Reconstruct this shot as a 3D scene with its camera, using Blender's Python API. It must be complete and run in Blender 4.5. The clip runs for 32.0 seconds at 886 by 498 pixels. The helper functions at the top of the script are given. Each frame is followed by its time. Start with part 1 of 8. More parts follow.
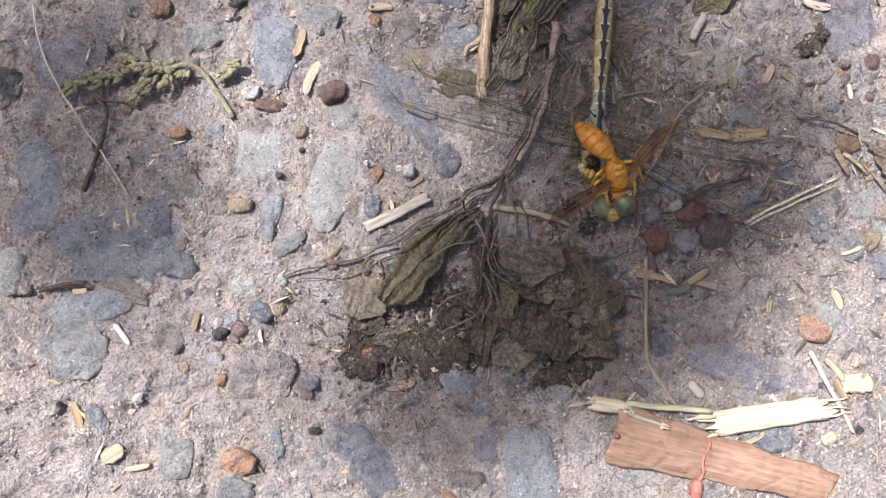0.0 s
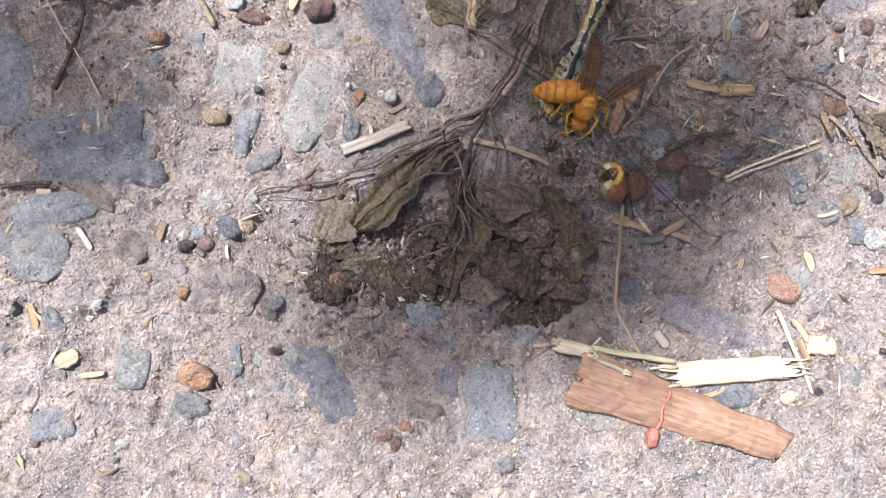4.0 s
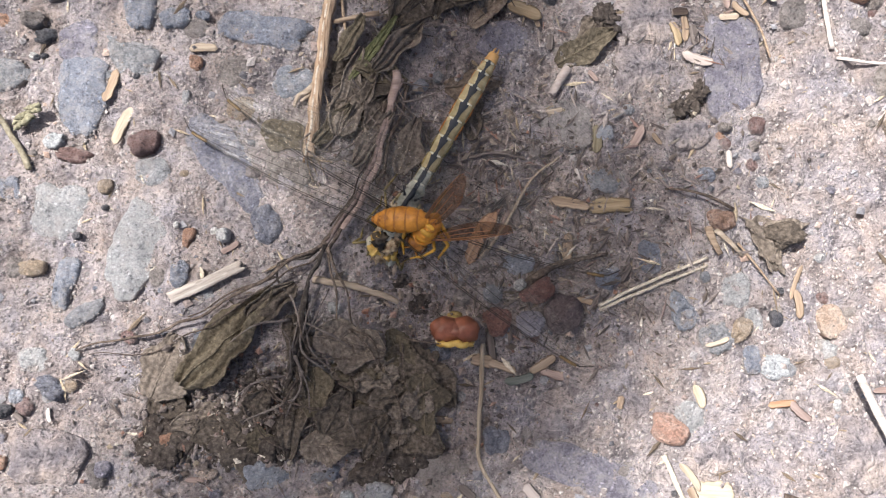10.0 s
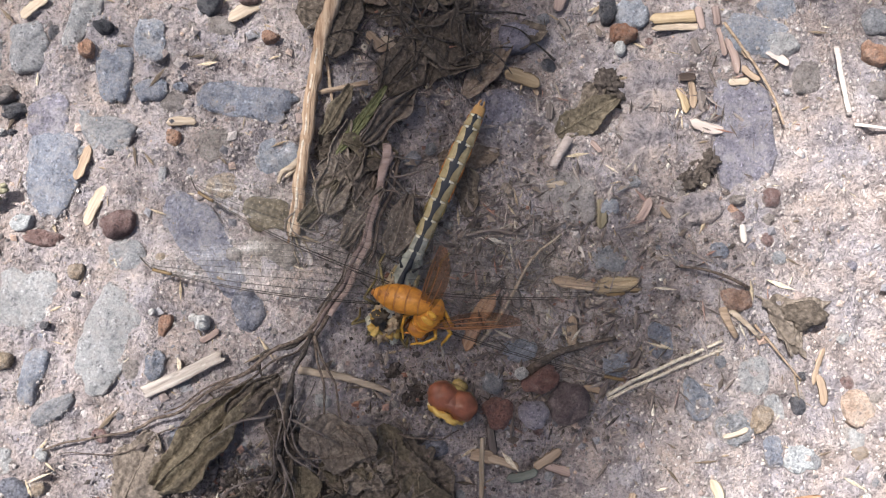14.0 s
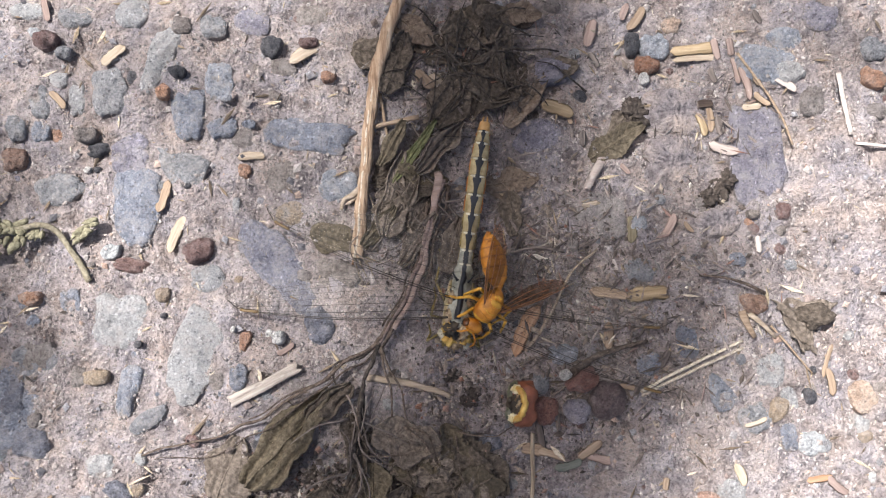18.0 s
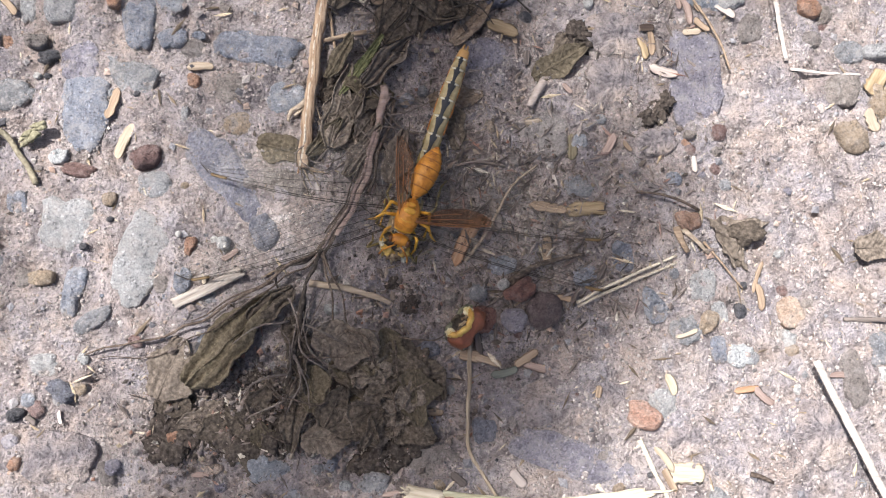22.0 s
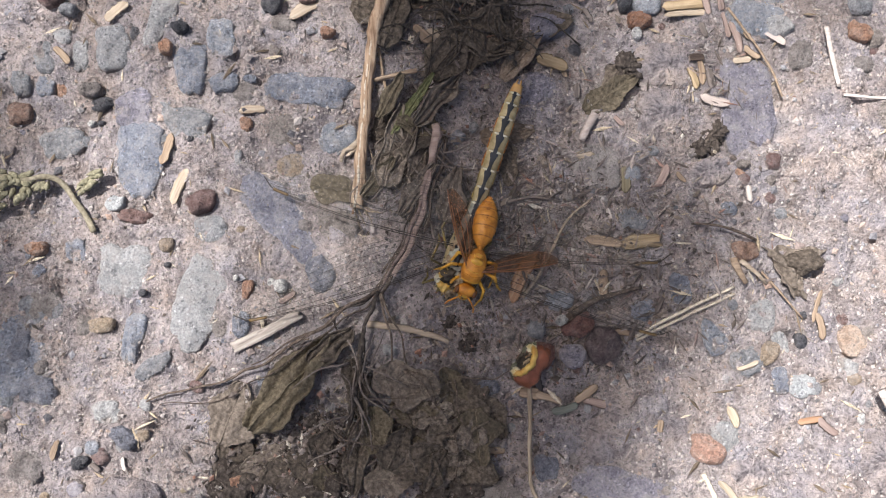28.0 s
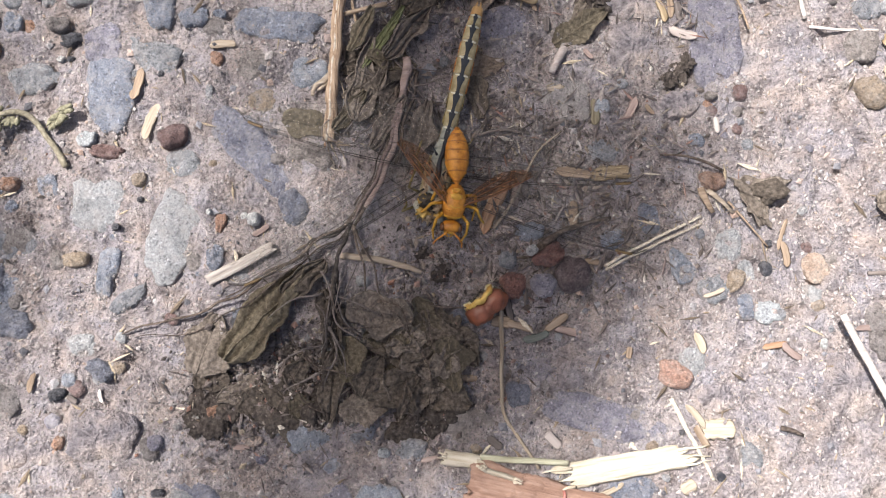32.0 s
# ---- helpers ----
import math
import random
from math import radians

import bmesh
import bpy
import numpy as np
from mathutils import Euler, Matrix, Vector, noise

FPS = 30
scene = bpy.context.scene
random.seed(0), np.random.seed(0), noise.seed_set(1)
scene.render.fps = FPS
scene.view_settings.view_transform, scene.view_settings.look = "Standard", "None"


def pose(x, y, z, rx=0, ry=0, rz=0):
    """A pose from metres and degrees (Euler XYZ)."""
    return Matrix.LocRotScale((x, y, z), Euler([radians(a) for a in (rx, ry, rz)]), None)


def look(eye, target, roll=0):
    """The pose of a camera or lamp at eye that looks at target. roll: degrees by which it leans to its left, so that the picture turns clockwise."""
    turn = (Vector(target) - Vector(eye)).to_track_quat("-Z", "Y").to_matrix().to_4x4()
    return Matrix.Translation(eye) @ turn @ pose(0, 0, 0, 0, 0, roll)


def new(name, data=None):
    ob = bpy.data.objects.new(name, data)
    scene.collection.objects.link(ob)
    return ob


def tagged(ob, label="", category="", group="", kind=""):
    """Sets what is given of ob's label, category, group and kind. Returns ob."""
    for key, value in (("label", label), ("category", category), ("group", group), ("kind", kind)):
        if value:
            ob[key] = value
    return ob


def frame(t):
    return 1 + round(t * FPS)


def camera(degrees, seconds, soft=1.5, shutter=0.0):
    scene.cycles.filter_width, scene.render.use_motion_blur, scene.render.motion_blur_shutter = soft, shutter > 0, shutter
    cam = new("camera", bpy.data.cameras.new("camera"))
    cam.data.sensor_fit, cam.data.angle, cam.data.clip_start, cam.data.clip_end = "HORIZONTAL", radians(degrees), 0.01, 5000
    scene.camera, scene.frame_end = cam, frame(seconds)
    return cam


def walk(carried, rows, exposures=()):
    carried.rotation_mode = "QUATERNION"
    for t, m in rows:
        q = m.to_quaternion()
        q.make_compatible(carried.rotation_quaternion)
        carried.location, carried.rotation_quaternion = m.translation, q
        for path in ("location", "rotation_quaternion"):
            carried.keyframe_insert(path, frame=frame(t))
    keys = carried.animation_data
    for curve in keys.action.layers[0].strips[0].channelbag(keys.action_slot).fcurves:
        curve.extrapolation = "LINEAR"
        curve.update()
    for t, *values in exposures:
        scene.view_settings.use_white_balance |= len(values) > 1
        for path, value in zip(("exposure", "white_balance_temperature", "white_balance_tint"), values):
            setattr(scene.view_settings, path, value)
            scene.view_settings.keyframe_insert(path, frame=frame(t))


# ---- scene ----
# A close view of weathered stony ground: lengths in MM below, one millimetre is 0.001.
MM = 0.001
cam = camera(58, 32.0, soft=1.15, shutter=0.4)
PATH = [
    (0.0, pose(-0.03179, -0.03870, 0.15068, 7.172, -1.691, -3.124)),
    (0.5, pose(-0.03115, -0.03683, 0.15053, 6.433, -1.702, -2.791)),
    (1.0, pose(-0.02965, -0.03786, 0.15094, 6.213, -2.075, -2.355)),
    (1.5, pose(-0.02810, -0.03957, 0.15059, 6.254, -2.232, -2.313)),
    (2.0, pose(-0.02645, -0.04211, 0.15045, 6.307, -2.530, -2.457)),
    (2.5, pose(-0.02908, -0.04400, 0.14793, 6.695, -2.243, -1.556)),
    (4.5, pose(-0.03074, -0.04603, 0.14760, 4.605, -3.852, 1.443)),
    (5.0, pose(-0.02893, -0.04532, 0.14386, 9.439, -1.461, 0.225)),
    (5.5, pose(-0.01910, -0.04882, 0.13877, 13.827, -1.201, -0.190)),
    (6.0, pose(-0.01268, -0.04494, 0.13830, 9.745, -0.880, -0.073)),
    (6.5, pose(-0.00700, -0.04095, 0.16576, 6.841, 0.575, -0.355)),
    (7.0, pose(-0.02222, -0.01594, 0.13791, 7.334, -0.486, 0.912)),
    (7.5, pose(-0.01407, -0.01569, 0.13683, 7.977, -1.395, 1.260)),
    (8.0, pose(-0.00327, -0.01442, 0.13747, 6.196, -1.103, -0.217)),
    (8.5, pose(-0.00057, -0.01335, 0.13929, 6.201, -1.117, -0.815)),
    (9.0, pose(-0.00265, -0.01508, 0.13998, 6.057, -0.890, -0.689)),
    (9.5, pose(-0.00247, -0.02207, 0.14014, 6.103, -0.706, -0.726)),
    (10.0, pose(0.00366, -0.02183, 0.13688, 5.899, -0.671, -1.060)),
    (10.5, pose(0.00480, -0.02443, 0.12842, 6.855, -0.566, -1.162)),
    (11.0, pose(0.00891, -0.01619, 0.11402, 5.596, -0.545, -1.202)),
    (11.5, pose(0.00763, -0.01864, 0.12099, 7.712, -0.328, -0.470)),
    (12.0, pose(0.00647, -0.02180, 0.11946, 7.221, -0.137, -0.539)),
    (12.5, pose(0.00723, -0.01974, 0.11794, 7.033, -0.000, -0.886)),
    (13.0, pose(0.00574, -0.01403, 0.12148, 5.039, 0.115, -1.377)),
    (13.5, pose(0.00831, -0.00932, 0.12778, 6.940, -0.547, -1.949)),
    (14.0, pose(0.00476, -0.01137, 0.12885, 7.734, -0.620, -1.720)),
    (14.5, pose(0.00672, -0.01402, 0.12915, 6.991, -0.099, -1.887)),
    (15.0, pose(0.00999, -0.01439, 0.13322, 7.756, -0.663, -1.641)),
    (15.5, pose(0.00119, -0.01544, 0.14043, 7.067, -0.451, -2.084)),
    (17.5, pose(-0.00206, -0.01324, 0.14343, 6.047, -1.407, -2.842)),
    (18.0, pose(-0.00540, -0.00659, 0.14437, 6.447, -1.028, -3.335)),
    (18.5, pose(-0.00590, -0.00904, 0.14418, 6.381, -1.431, -3.279)),
    (19.0, pose(-0.00643, -0.01207, 0.14406, 6.577, -1.209, -3.171)),
    (19.5, pose(-0.00515, -0.01292, 0.14417, 6.469, -1.468, -3.293)),
    (20.0, pose(-0.00352, -0.01156, 0.14583, 6.378, -1.259, -3.613)),
    (20.5, pose(-0.00374, -0.01296, 0.14613, 6.947, -1.144, -2.990)),
    (21.0, pose(-0.00916, -0.01754, 0.15042, 7.023, -1.903, -1.105)),
    (21.5, pose(-0.00192, -0.02077, 0.14743, 6.312, -2.001, -1.500)),
    (22.0, pose(0.00098, -0.02271, 0.14613, 6.161, -2.414, -2.336)),
    (22.5, pose(-0.00344, -0.02095, 0.14530, 5.664, -2.513, -2.782)),
    (23.0, pose(-0.01293, -0.02007, 0.14635, 6.214, -2.550, -3.010)),
    (23.5, pose(-0.02147, -0.01958, 0.14394, 6.054, -2.281, -2.531)),
    (24.0, pose(-0.01826, -0.01311, 0.14396, 6.770, -2.081, -2.591)),
    (24.5, pose(-0.01711, -0.01194, 0.14216, 6.747, -2.072, -2.510)),
    (26.5, pose(-0.01296, -0.01111, 0.14407, 6.411, -1.309, -2.979)),
    (27.0, pose(-0.01208, -0.01387, 0.14351, 6.039, -1.009, -3.256)),
    (27.5, pose(-0.00606, -0.01548, 0.14624, 6.532, -1.133, -3.699)),
    (28.0, pose(-0.00645, -0.01628, 0.14634, 6.535, -1.291, -3.664)),
    (28.5, pose(-0.00391, -0.01372, 0.14636, 6.257, -1.104, -4.153)),
    (29.0, pose(0.00984, -0.00871, 0.14918, 6.412, 0.265, -5.889)),
    (29.5, pose(0.00087, -0.01386, 0.14832, 4.527, -1.897, -3.552)),
    (30.0, pose(-0.00137, -0.02150, 0.14399, 6.147, -0.933, -4.098)),
    (30.5, pose(0.00118, -0.01844, 0.14469, 5.686, -1.041, -4.948)),
    (31.0, pose(-0.00097, -0.02324, 0.14369, 5.752, -1.585, -4.768)),
    (31.5, pose(-0.00217, -0.02537, 0.14366, 5.841, -1.704, -4.614)),
    (32.0, pose(-0.00473, -0.02446, 0.14732, 4.764, -2.333, -4.333)),
]
walk(cam, PATH, [(0, 1.08), (2, 1.15), (5, 1.15), (7, 1.09), (9, 1.13), (11, 1.18), (18, 1.18), (19, 1.21), (21, 1.21), (22, 1.18), (23, 0.98), (24, 0.88), (27, 0.93), (28, 1.00), (30, 1.08), (32, 1.10)])

# ---- daylight ----
SUN_FROM = Vector((-0.37, 0.28, 0.885)).normalized()
world = bpy.data.worlds.new("sky")
scene.world = world
world.use_nodes = True
wn = world.node_tree
sky = wn.nodes.new("ShaderNodeTexSky")
sky.sky_type = "NISHITA"
sky.sun_disc = False
sky.sun_elevation = math.asin(SUN_FROM.z)
sky.sun_rotation = math.atan2(SUN_FROM.x, SUN_FROM.y)
sky.air_density = 0.8
sky.dust_density = 5.0
sky.ozone_density = 0.4
back = wn.nodes["Background"]
back.inputs["Strength"].default_value = 0.066
wn.links.new(sky.outputs[0], back.inputs["Color"])
sun_data = bpy.data.lights.new("sun", "SUN")
sun_data.energy = 5.0
sun_data.angle = radians(0.8)
sun_data.color = (1.0, 0.972, 0.95)
sun = new("sun", sun_data)
sun.matrix_world = look(SUN_FROM * 4.0, (0, 0, 0))


# ---- materials ----
def material(name):
    m = bpy.data.materials.new(name)
    m.use_nodes = True
    nt = m.node_tree
    return m, nt, nt.nodes["Principled BSDF"]


def node(nt, kind, **inputs):
    n = nt.nodes.new(kind)
    for key, value in inputs.items():
        n.inputs[key.replace("_", " ")].default_value = value
    return n


def ramp(nt, source, stops):
    r = nt.nodes.new("ShaderNodeValToRGB")
    while len(r.color_ramp.elements) < len(stops):
        r.color_ramp.elements.new(0.5)
    for e, (p, c) in zip(r.color_ramp.elements, stops):
        e.position = p
        e.color = (*c, 1)
    nt.links.new(source, r.inputs[0])
    return r.outputs[0]


def mixed(nt, fac, a, b, kind="MIX"):
    m = nt.nodes.new("ShaderNodeMix")
    m.data_type, m.blend_type = "RGBA", kind
    for value, slot in ((fac, 0), (a, 6), (b, 7)):
        if isinstance(value, (int, float)):
            m.inputs[slot].default_value = value
        elif isinstance(value, tuple):
            m.inputs[slot].default_value = (*value, 1)
        else:
            nt.links.new(value, m.inputs[slot])
    return m.outputs[2]


def places(nt, stretch=(1, 1, 1), vary=True):
    """Local coordinates in metres, shifted at random from thing to thing."""
    tc = nt.nodes.new("ShaderNodeTexCoord")
    mp = nt.nodes.new("ShaderNodeMapping")
    mp.inputs["Scale"].default_value = stretch
    nt.links.new(tc.outputs["Object"], mp.inputs["Vector"])
    if vary:
        oi = nt.nodes.new("ShaderNodeObjectInfo")
        nt.links.new(oi.outputs["Random"], mp.inputs["Location"])
    return mp.outputs[0]


def grain(nt, at, scale, detail=3.0, rough=0.6):
    n = node(nt, "ShaderNodeTexNoise", Scale=scale, Detail=detail, Roughness=rough)
    nt.links.new(at, n.inputs["Vector"])
    return n.outputs[0]


def cells(nt, at, scale):
    v = node(nt, "ShaderNodeTexVoronoi", Scale=scale)
    nt.links.new(at, v.inputs["Vector"])
    return v


def relief(nt, bsdf, height, strength, depth):
    b = node(nt, "ShaderNodeBump", Strength=strength, Distance=depth)
    nt.links.new(height, b.inputs["Height"])
    nt.links.new(b.outputs[0], bsdf.inputs["Normal"])


def random_value(nt):
    return nt.nodes.new("ShaderNodeObjectInfo").outputs["Random"]


def earthy():
    """Pale pinkish sand with quartz and dark grains, darker with silt in patches."""
    m, nt, b = material("sandy_ground")
    at = places(nt, vary=False)
    wide = grain(nt, at, 55, 6, 0.7)
    mid = grain(nt, at, 330, 5, 0.7)
    fine = grain(nt, at, 1500, 4, 0.75)
    base = ramp(nt, wide, [(0.34, (0.272, 0.241, 0.238)), (0.52, (0.374, 0.336, 0.33)), (0.68, (0.47, 0.43, 0.418))])
    tone = ramp(nt, mid, [(0.32, (0.42, 0.4, 0.39)), (0.5, (1.0, 1.0, 1.0)), (0.72, (1.3, 1.27, 1.23))])
    col = mixed(nt, 0.9, base, tone, "MULTIPLY")
    tone = ramp(nt, fine, [(0.30, (0.30, 0.29, 0.29)), (0.45, (1.0, 1.0, 1.0)), (0.72, (1.5, 1.47, 1.43))])
    col = mixed(nt, 0.9, col, tone, "MULTIPLY")
    c = cells(nt, at, 1500)
    speck = ramp(nt, c.outputs["Color"], [(0.0, (0.4, 0.38, 0.38)), (0.14, (0.75, 0.73, 0.73)), (0.25, (1, 1, 1)), (0.8, (1, 1, 1)), (0.95, (1.5, 1.48, 1.45))])
    col = mixed(nt, 0.4, col, speck, "MULTIPLY")
    tint = ramp(nt, grain(nt, at, 130, 3), [(0.35, (0.93, 0.96, 1.06)), (0.65, (1.05, 0.98, 0.93))])
    col = mixed(nt, 1.0, col, tint, "MULTIPLY")
    nt.links.new(col, b.inputs["Base Color"])
    b.inputs["Roughness"].default_value = 0.92
    b.inputs["Specular IOR Level"].default_value = 0.3
    both = node(nt, "ShaderNodeMath")
    both.operation = "MULTIPLY_ADD"
    both.inputs[1].default_value = 2.2
    nt.links.new(mid, both.inputs[0])
    nt.links.new(fine, both.inputs[2])
    relief(nt, b, both.outputs[0], 1.0, 0.0015)
    return m


def stony(name, dark, mid, light, spark=0.3, dust=0.5, rough=0.8, banked=0.9):
    """Granular rock: mottled minerals, quartz grains, pale dust in its hollows and sand banked up round its foot."""
    m, nt, b = material(name)
    at = places(nt)
    blot = grain(nt, at, 210, 9, 0.82)
    col = ramp(nt, blot, [(0.33, dark), (0.5, mid), (0.66, light)])
    tone = ramp(nt, grain(nt, at, 2300, 4, 0.8), [(0.32, (0.55, 0.55, 0.56)), (0.5, (1, 1, 1)), (0.68, (1.5, 1.49, 1.47))])
    col = mixed(nt, 0.9, col, tone, "MULTIPLY")
    c = cells(nt, at, 2600)
    speck = ramp(nt, c.outputs["Color"], [(0.1, (0.5, 0.5, 0.52)), (0.26, (1, 1, 1)), (0.78, (1, 1, 1)), (0.95, (1.0 + 1.2 * spark,) * 3)])
    col = mixed(nt, 1.0, col, speck, "MULTIPLY")
    powder = ramp(nt, grain(nt, at, 420, 9, 0.85), [(0.46, (0, 0, 0)), (0.62, (min(1, dust * 1.3),) * 3)])
    col = mixed(nt, powder, col, (0.4, 0.365, 0.35))
    # sand that clings round the foot of the stone
    tc = nt.nodes.new("ShaderNodeTexCoord")
    part_z = nt.nodes.new("ShaderNodeSeparateXYZ")
    nt.links.new(tc.outputs["Object"], part_z.inputs[0])
    uneven = node(nt, "ShaderNodeMath")
    uneven.operation = "MULTIPLY_ADD"
    uneven.inputs[1].default_value = 0.0026
    nt.links.new(grain(nt, at, 330, 8, 0.8), uneven.inputs[0])
    nt.links.new(part_z.outputs[2], uneven.inputs[2])
    bank = node(nt, "ShaderNodeMapRange", From_Min=0.00118, From_Max=0.0015, To_Min=banked, To_Max=0.0)
    nt.links.new(uneven.outputs[0], bank.inputs[0])
    col = mixed(nt, bank.outputs[0], col, mixed(nt, 1.0, (0.36, 0.322, 0.306), tone, "MULTIPLY"))
    vary = ramp(nt, random_value(nt), [(0, (0.86, 0.86, 0.88)), (1, (1.14, 1.13, 1.11))])
    col = mixed(nt, 1.0, col, vary, "MULTIPLY")
    nt.links.new(col, b.inputs["Base Color"])
    b.inputs["Roughness"].default_value = rough
    b.inputs["Specular IOR Level"].default_value = 0.35
    relief(nt, b, grain(nt, at, 900, 8, 0.85), 1.0, 0.0014)
    return m


def fibrous(name, dark, mid, light, along="y", rough=0.8, patch=0.0, patch_colour=(0.1, 0.07, 0.05)):
    """Dry plant stuff with fibres along one local axis."""
    m, nt, b = material(name)
    at = places(nt, {"x": (0.08, 1, 1), "y": (1, 0.08, 1), "n": (1, 1, 1)}[along])
    f = grain(nt, at, 1500, 4, 0.6)
    col = ramp(nt, f, [(0.3, dark), (0.5, mid), (0.72, light)])
    at2 = places(nt)
    if patch:
        p = ramp(nt, grain(nt, at2, 220, 5, 0.7), [(0.5, (0, 0, 0)), (0.68, (patch, patch, patch))])
        col = mixed(nt, p, col, patch_colour)
    vary = ramp(nt, random_value(nt), [(0, (0.78, 0.78, 0.78)), (1, (1.15, 1.15, 1.12))])
    col = mixed(nt, 1.0, col, vary, "MULTIPLY")
    nt.links.new(col, b.inputs["Base Color"])
    b.inputs["Roughness"].default_value = rough
    b.inputs["Specular IOR Level"].default_value = 0.2
    relief(nt, b, f, 0.8, 0.0005)
    return m


def chitin(name, dark, light, rough=0.5, scale=500, coat=0.08):
    m, nt, b = material(name)
    at = places(nt, vary=False)
    col = ramp(nt, grain(nt, at, scale, 4), [(0.35, dark), (0.65, light)])
    nt.links.new(col, b.inputs["Base Color"])
    b.inputs["Roughness"].default_value = rough
    b.inputs["Coat Weight"].default_value = coat
    relief(nt, b, grain(nt, at, 3000, 3), 0.25, 0.0002)
    return m


def wing_film(name, tint, alpha, rough=0.25):
    m, nt, b = material(name)
    at = places(nt, vary=False)
    col = ramp(nt, grain(nt, at, 260, 3), [(0.35, tint), (0.7, tuple(min(1, v * 1.35) for v in tint))])
    nt.links.new(col, b.inputs["Base Color"])
    b.inputs["Alpha"].default_value = alpha
    b.inputs["Roughness"].default_value = rough
    b.inputs["IOR"].default_value = 1.35
    return m


SAND = earthy()
ROCKS = {
    "sand": ("sand_coated_stone", (0.242, 0.218, 0.207), (0.385, 0.349, 0.33), (0.506, 0.464, 0.444), 0.5, 0.8),
    "violetsand": ("violet_sand_coated_stone", (0.19, 0.175, 0.178), (0.305, 0.28, 0.278), (0.42, 0.39, 0.385), 0.5, 0.6),
    "blue": ("blue_grey_stone", (0.152, 0.169, 0.214), (0.267, 0.291, 0.352), (0.415, 0.443, 0.521), 0.6),
    "bluepale": ("pale_blue_grey_stone", (0.208, 0.227, 0.267), (0.341, 0.368, 0.423), (0.494, 0.526, 0.590), 0.6),
    "blueviolet": ("blue_violet_stone", (0.146, 0.147, 0.192), (0.242, 0.247, 0.308), (0.370, 0.374, 0.447), 0.6),
    "slate": ("slate_blue_stone", (0.127, 0.134, 0.171), (0.209, 0.218, 0.265), (0.329, 0.339, 0.392), 0.4, 0.35, 0.6),
    "grey": ("grey_stone", (0.159, 0.167, 0.182), (0.275, 0.285, 0.310), (0.426, 0.438, 0.470), 0.5),
    "pale": ("pale_grey_stone", (0.262, 0.266, 0.275), (0.42, 0.426, 0.44), (0.58, 0.585, 0.598), 0.5),
    "brown": ("brown_grey_stone", (0.172, 0.147, 0.136), (0.287, 0.253, 0.236), (0.414, 0.37, 0.351), 0.3),
    "red": ("dull_red_stone", (0.121, 0.075, 0.07), (0.209, 0.13, 0.121), (0.319, 0.22, 0.204), 0.3, 0.35),
    "tanred": ("reddish_tan_stone", (0.176, 0.11, 0.083), (0.297, 0.187, 0.143), (0.407, 0.286, 0.231), 0.3, 0.35),
    "orange": ("orange_stone", (0.33, 0.182, 0.121), (0.473, 0.286, 0.204), (0.616, 0.44, 0.341), 0.3, 0.35),
    "salmon": ("salmon_stone", (0.36, 0.205, 0.155), (0.5, 0.31, 0.245), (0.62, 0.45, 0.38), 0.3, 0.35),
    "paleorange": ("pale_orange_stone", (0.4, 0.28, 0.21), (0.53, 0.4, 0.32), (0.64, 0.53, 0.45), 0.3, 0.35),
    "rust": ("rust_stone", (0.2, 0.09, 0.055), (0.32, 0.16, 0.1), (0.44, 0.26, 0.18), 0.3, 0.3),
    "tan": ("tan_stone", (0.242, 0.182, 0.13), (0.385, 0.303, 0.226), (0.506, 0.418, 0.336), 0.25, 0.4),
    "brick": ("brick_red_stone", (0.180, 0.090, 0.074), (0.300, 0.158, 0.132), (0.420, 0.252, 0.216), 0.3, 0.3),
    "plum": ("plum_brown_stone", (0.095, 0.070, 0.074), (0.176, 0.135, 0.139), (0.270, 0.223, 0.223), 0.25, 0.3),
    "dark": ("dark_slate_pebble", (0.04, 0.042, 0.052), (0.085, 0.087, 0.102), (0.15, 0.15, 0.168), 0.3, 0.3, 0.6),
    "white": ("white_quartz", (0.6, 0.59, 0.58), (0.75, 0.74, 0.72), (0.84, 0.83, 0.82), 0.1, 0.05, 0.5),
    "bluewhite": ("bluish_white_quartz", (0.38, 0.4, 0.42), (0.52, 0.54, 0.56), (0.66, 0.68, 0.7), 0.2, 0.15, 0.5),
    "violet": ("violet_grey_stone", (0.182, 0.172, 0.215), (0.302, 0.288, 0.346), (0.471, 0.453, 0.519), 0.7),
}
STONE = {kind: stony(*look_of) for kind, look_of in ROCKS.items()}
STONE["sand"] = SAND
LOOSE = {kind: stony("loose_" + look_of[0], *look_of[1:5], look_of[5] * 0.6 if len(look_of) > 5 else 0.3, banked=0.0) for kind, look_of in ROCKS.items()}

# ---- relief of the ground ----
RNG = np.random.RandomState(7)
LATTICE = RNG.rand(256, 256)


def wavy(x, y, size, shift):
    """Smooth noise from 0 to 1 over the plane, with features of the given size in metres."""
    u, v = np.asarray(x) / size + 31.7 * shift, np.asarray(y) / size + 17.3 * shift
    i, j = np.floor(u).astype(int), np.floor(v).astype(int)
    a, c = u - i, v - j
    a, c = a * a * (3 - 2 * a), c * c * (3 - 2 * c)
    i0, i1, j0, j1 = i % 256, (i + 1) % 256, j % 256, (j + 1) % 256
    low = LATTICE[i0, j0] * (1 - a) + LATTICE[i1, j0] * a
    high = LATTICE[i0, j1] * (1 - a) + LATTICE[i1, j1] * a
    return low * (1 - c) + high * c


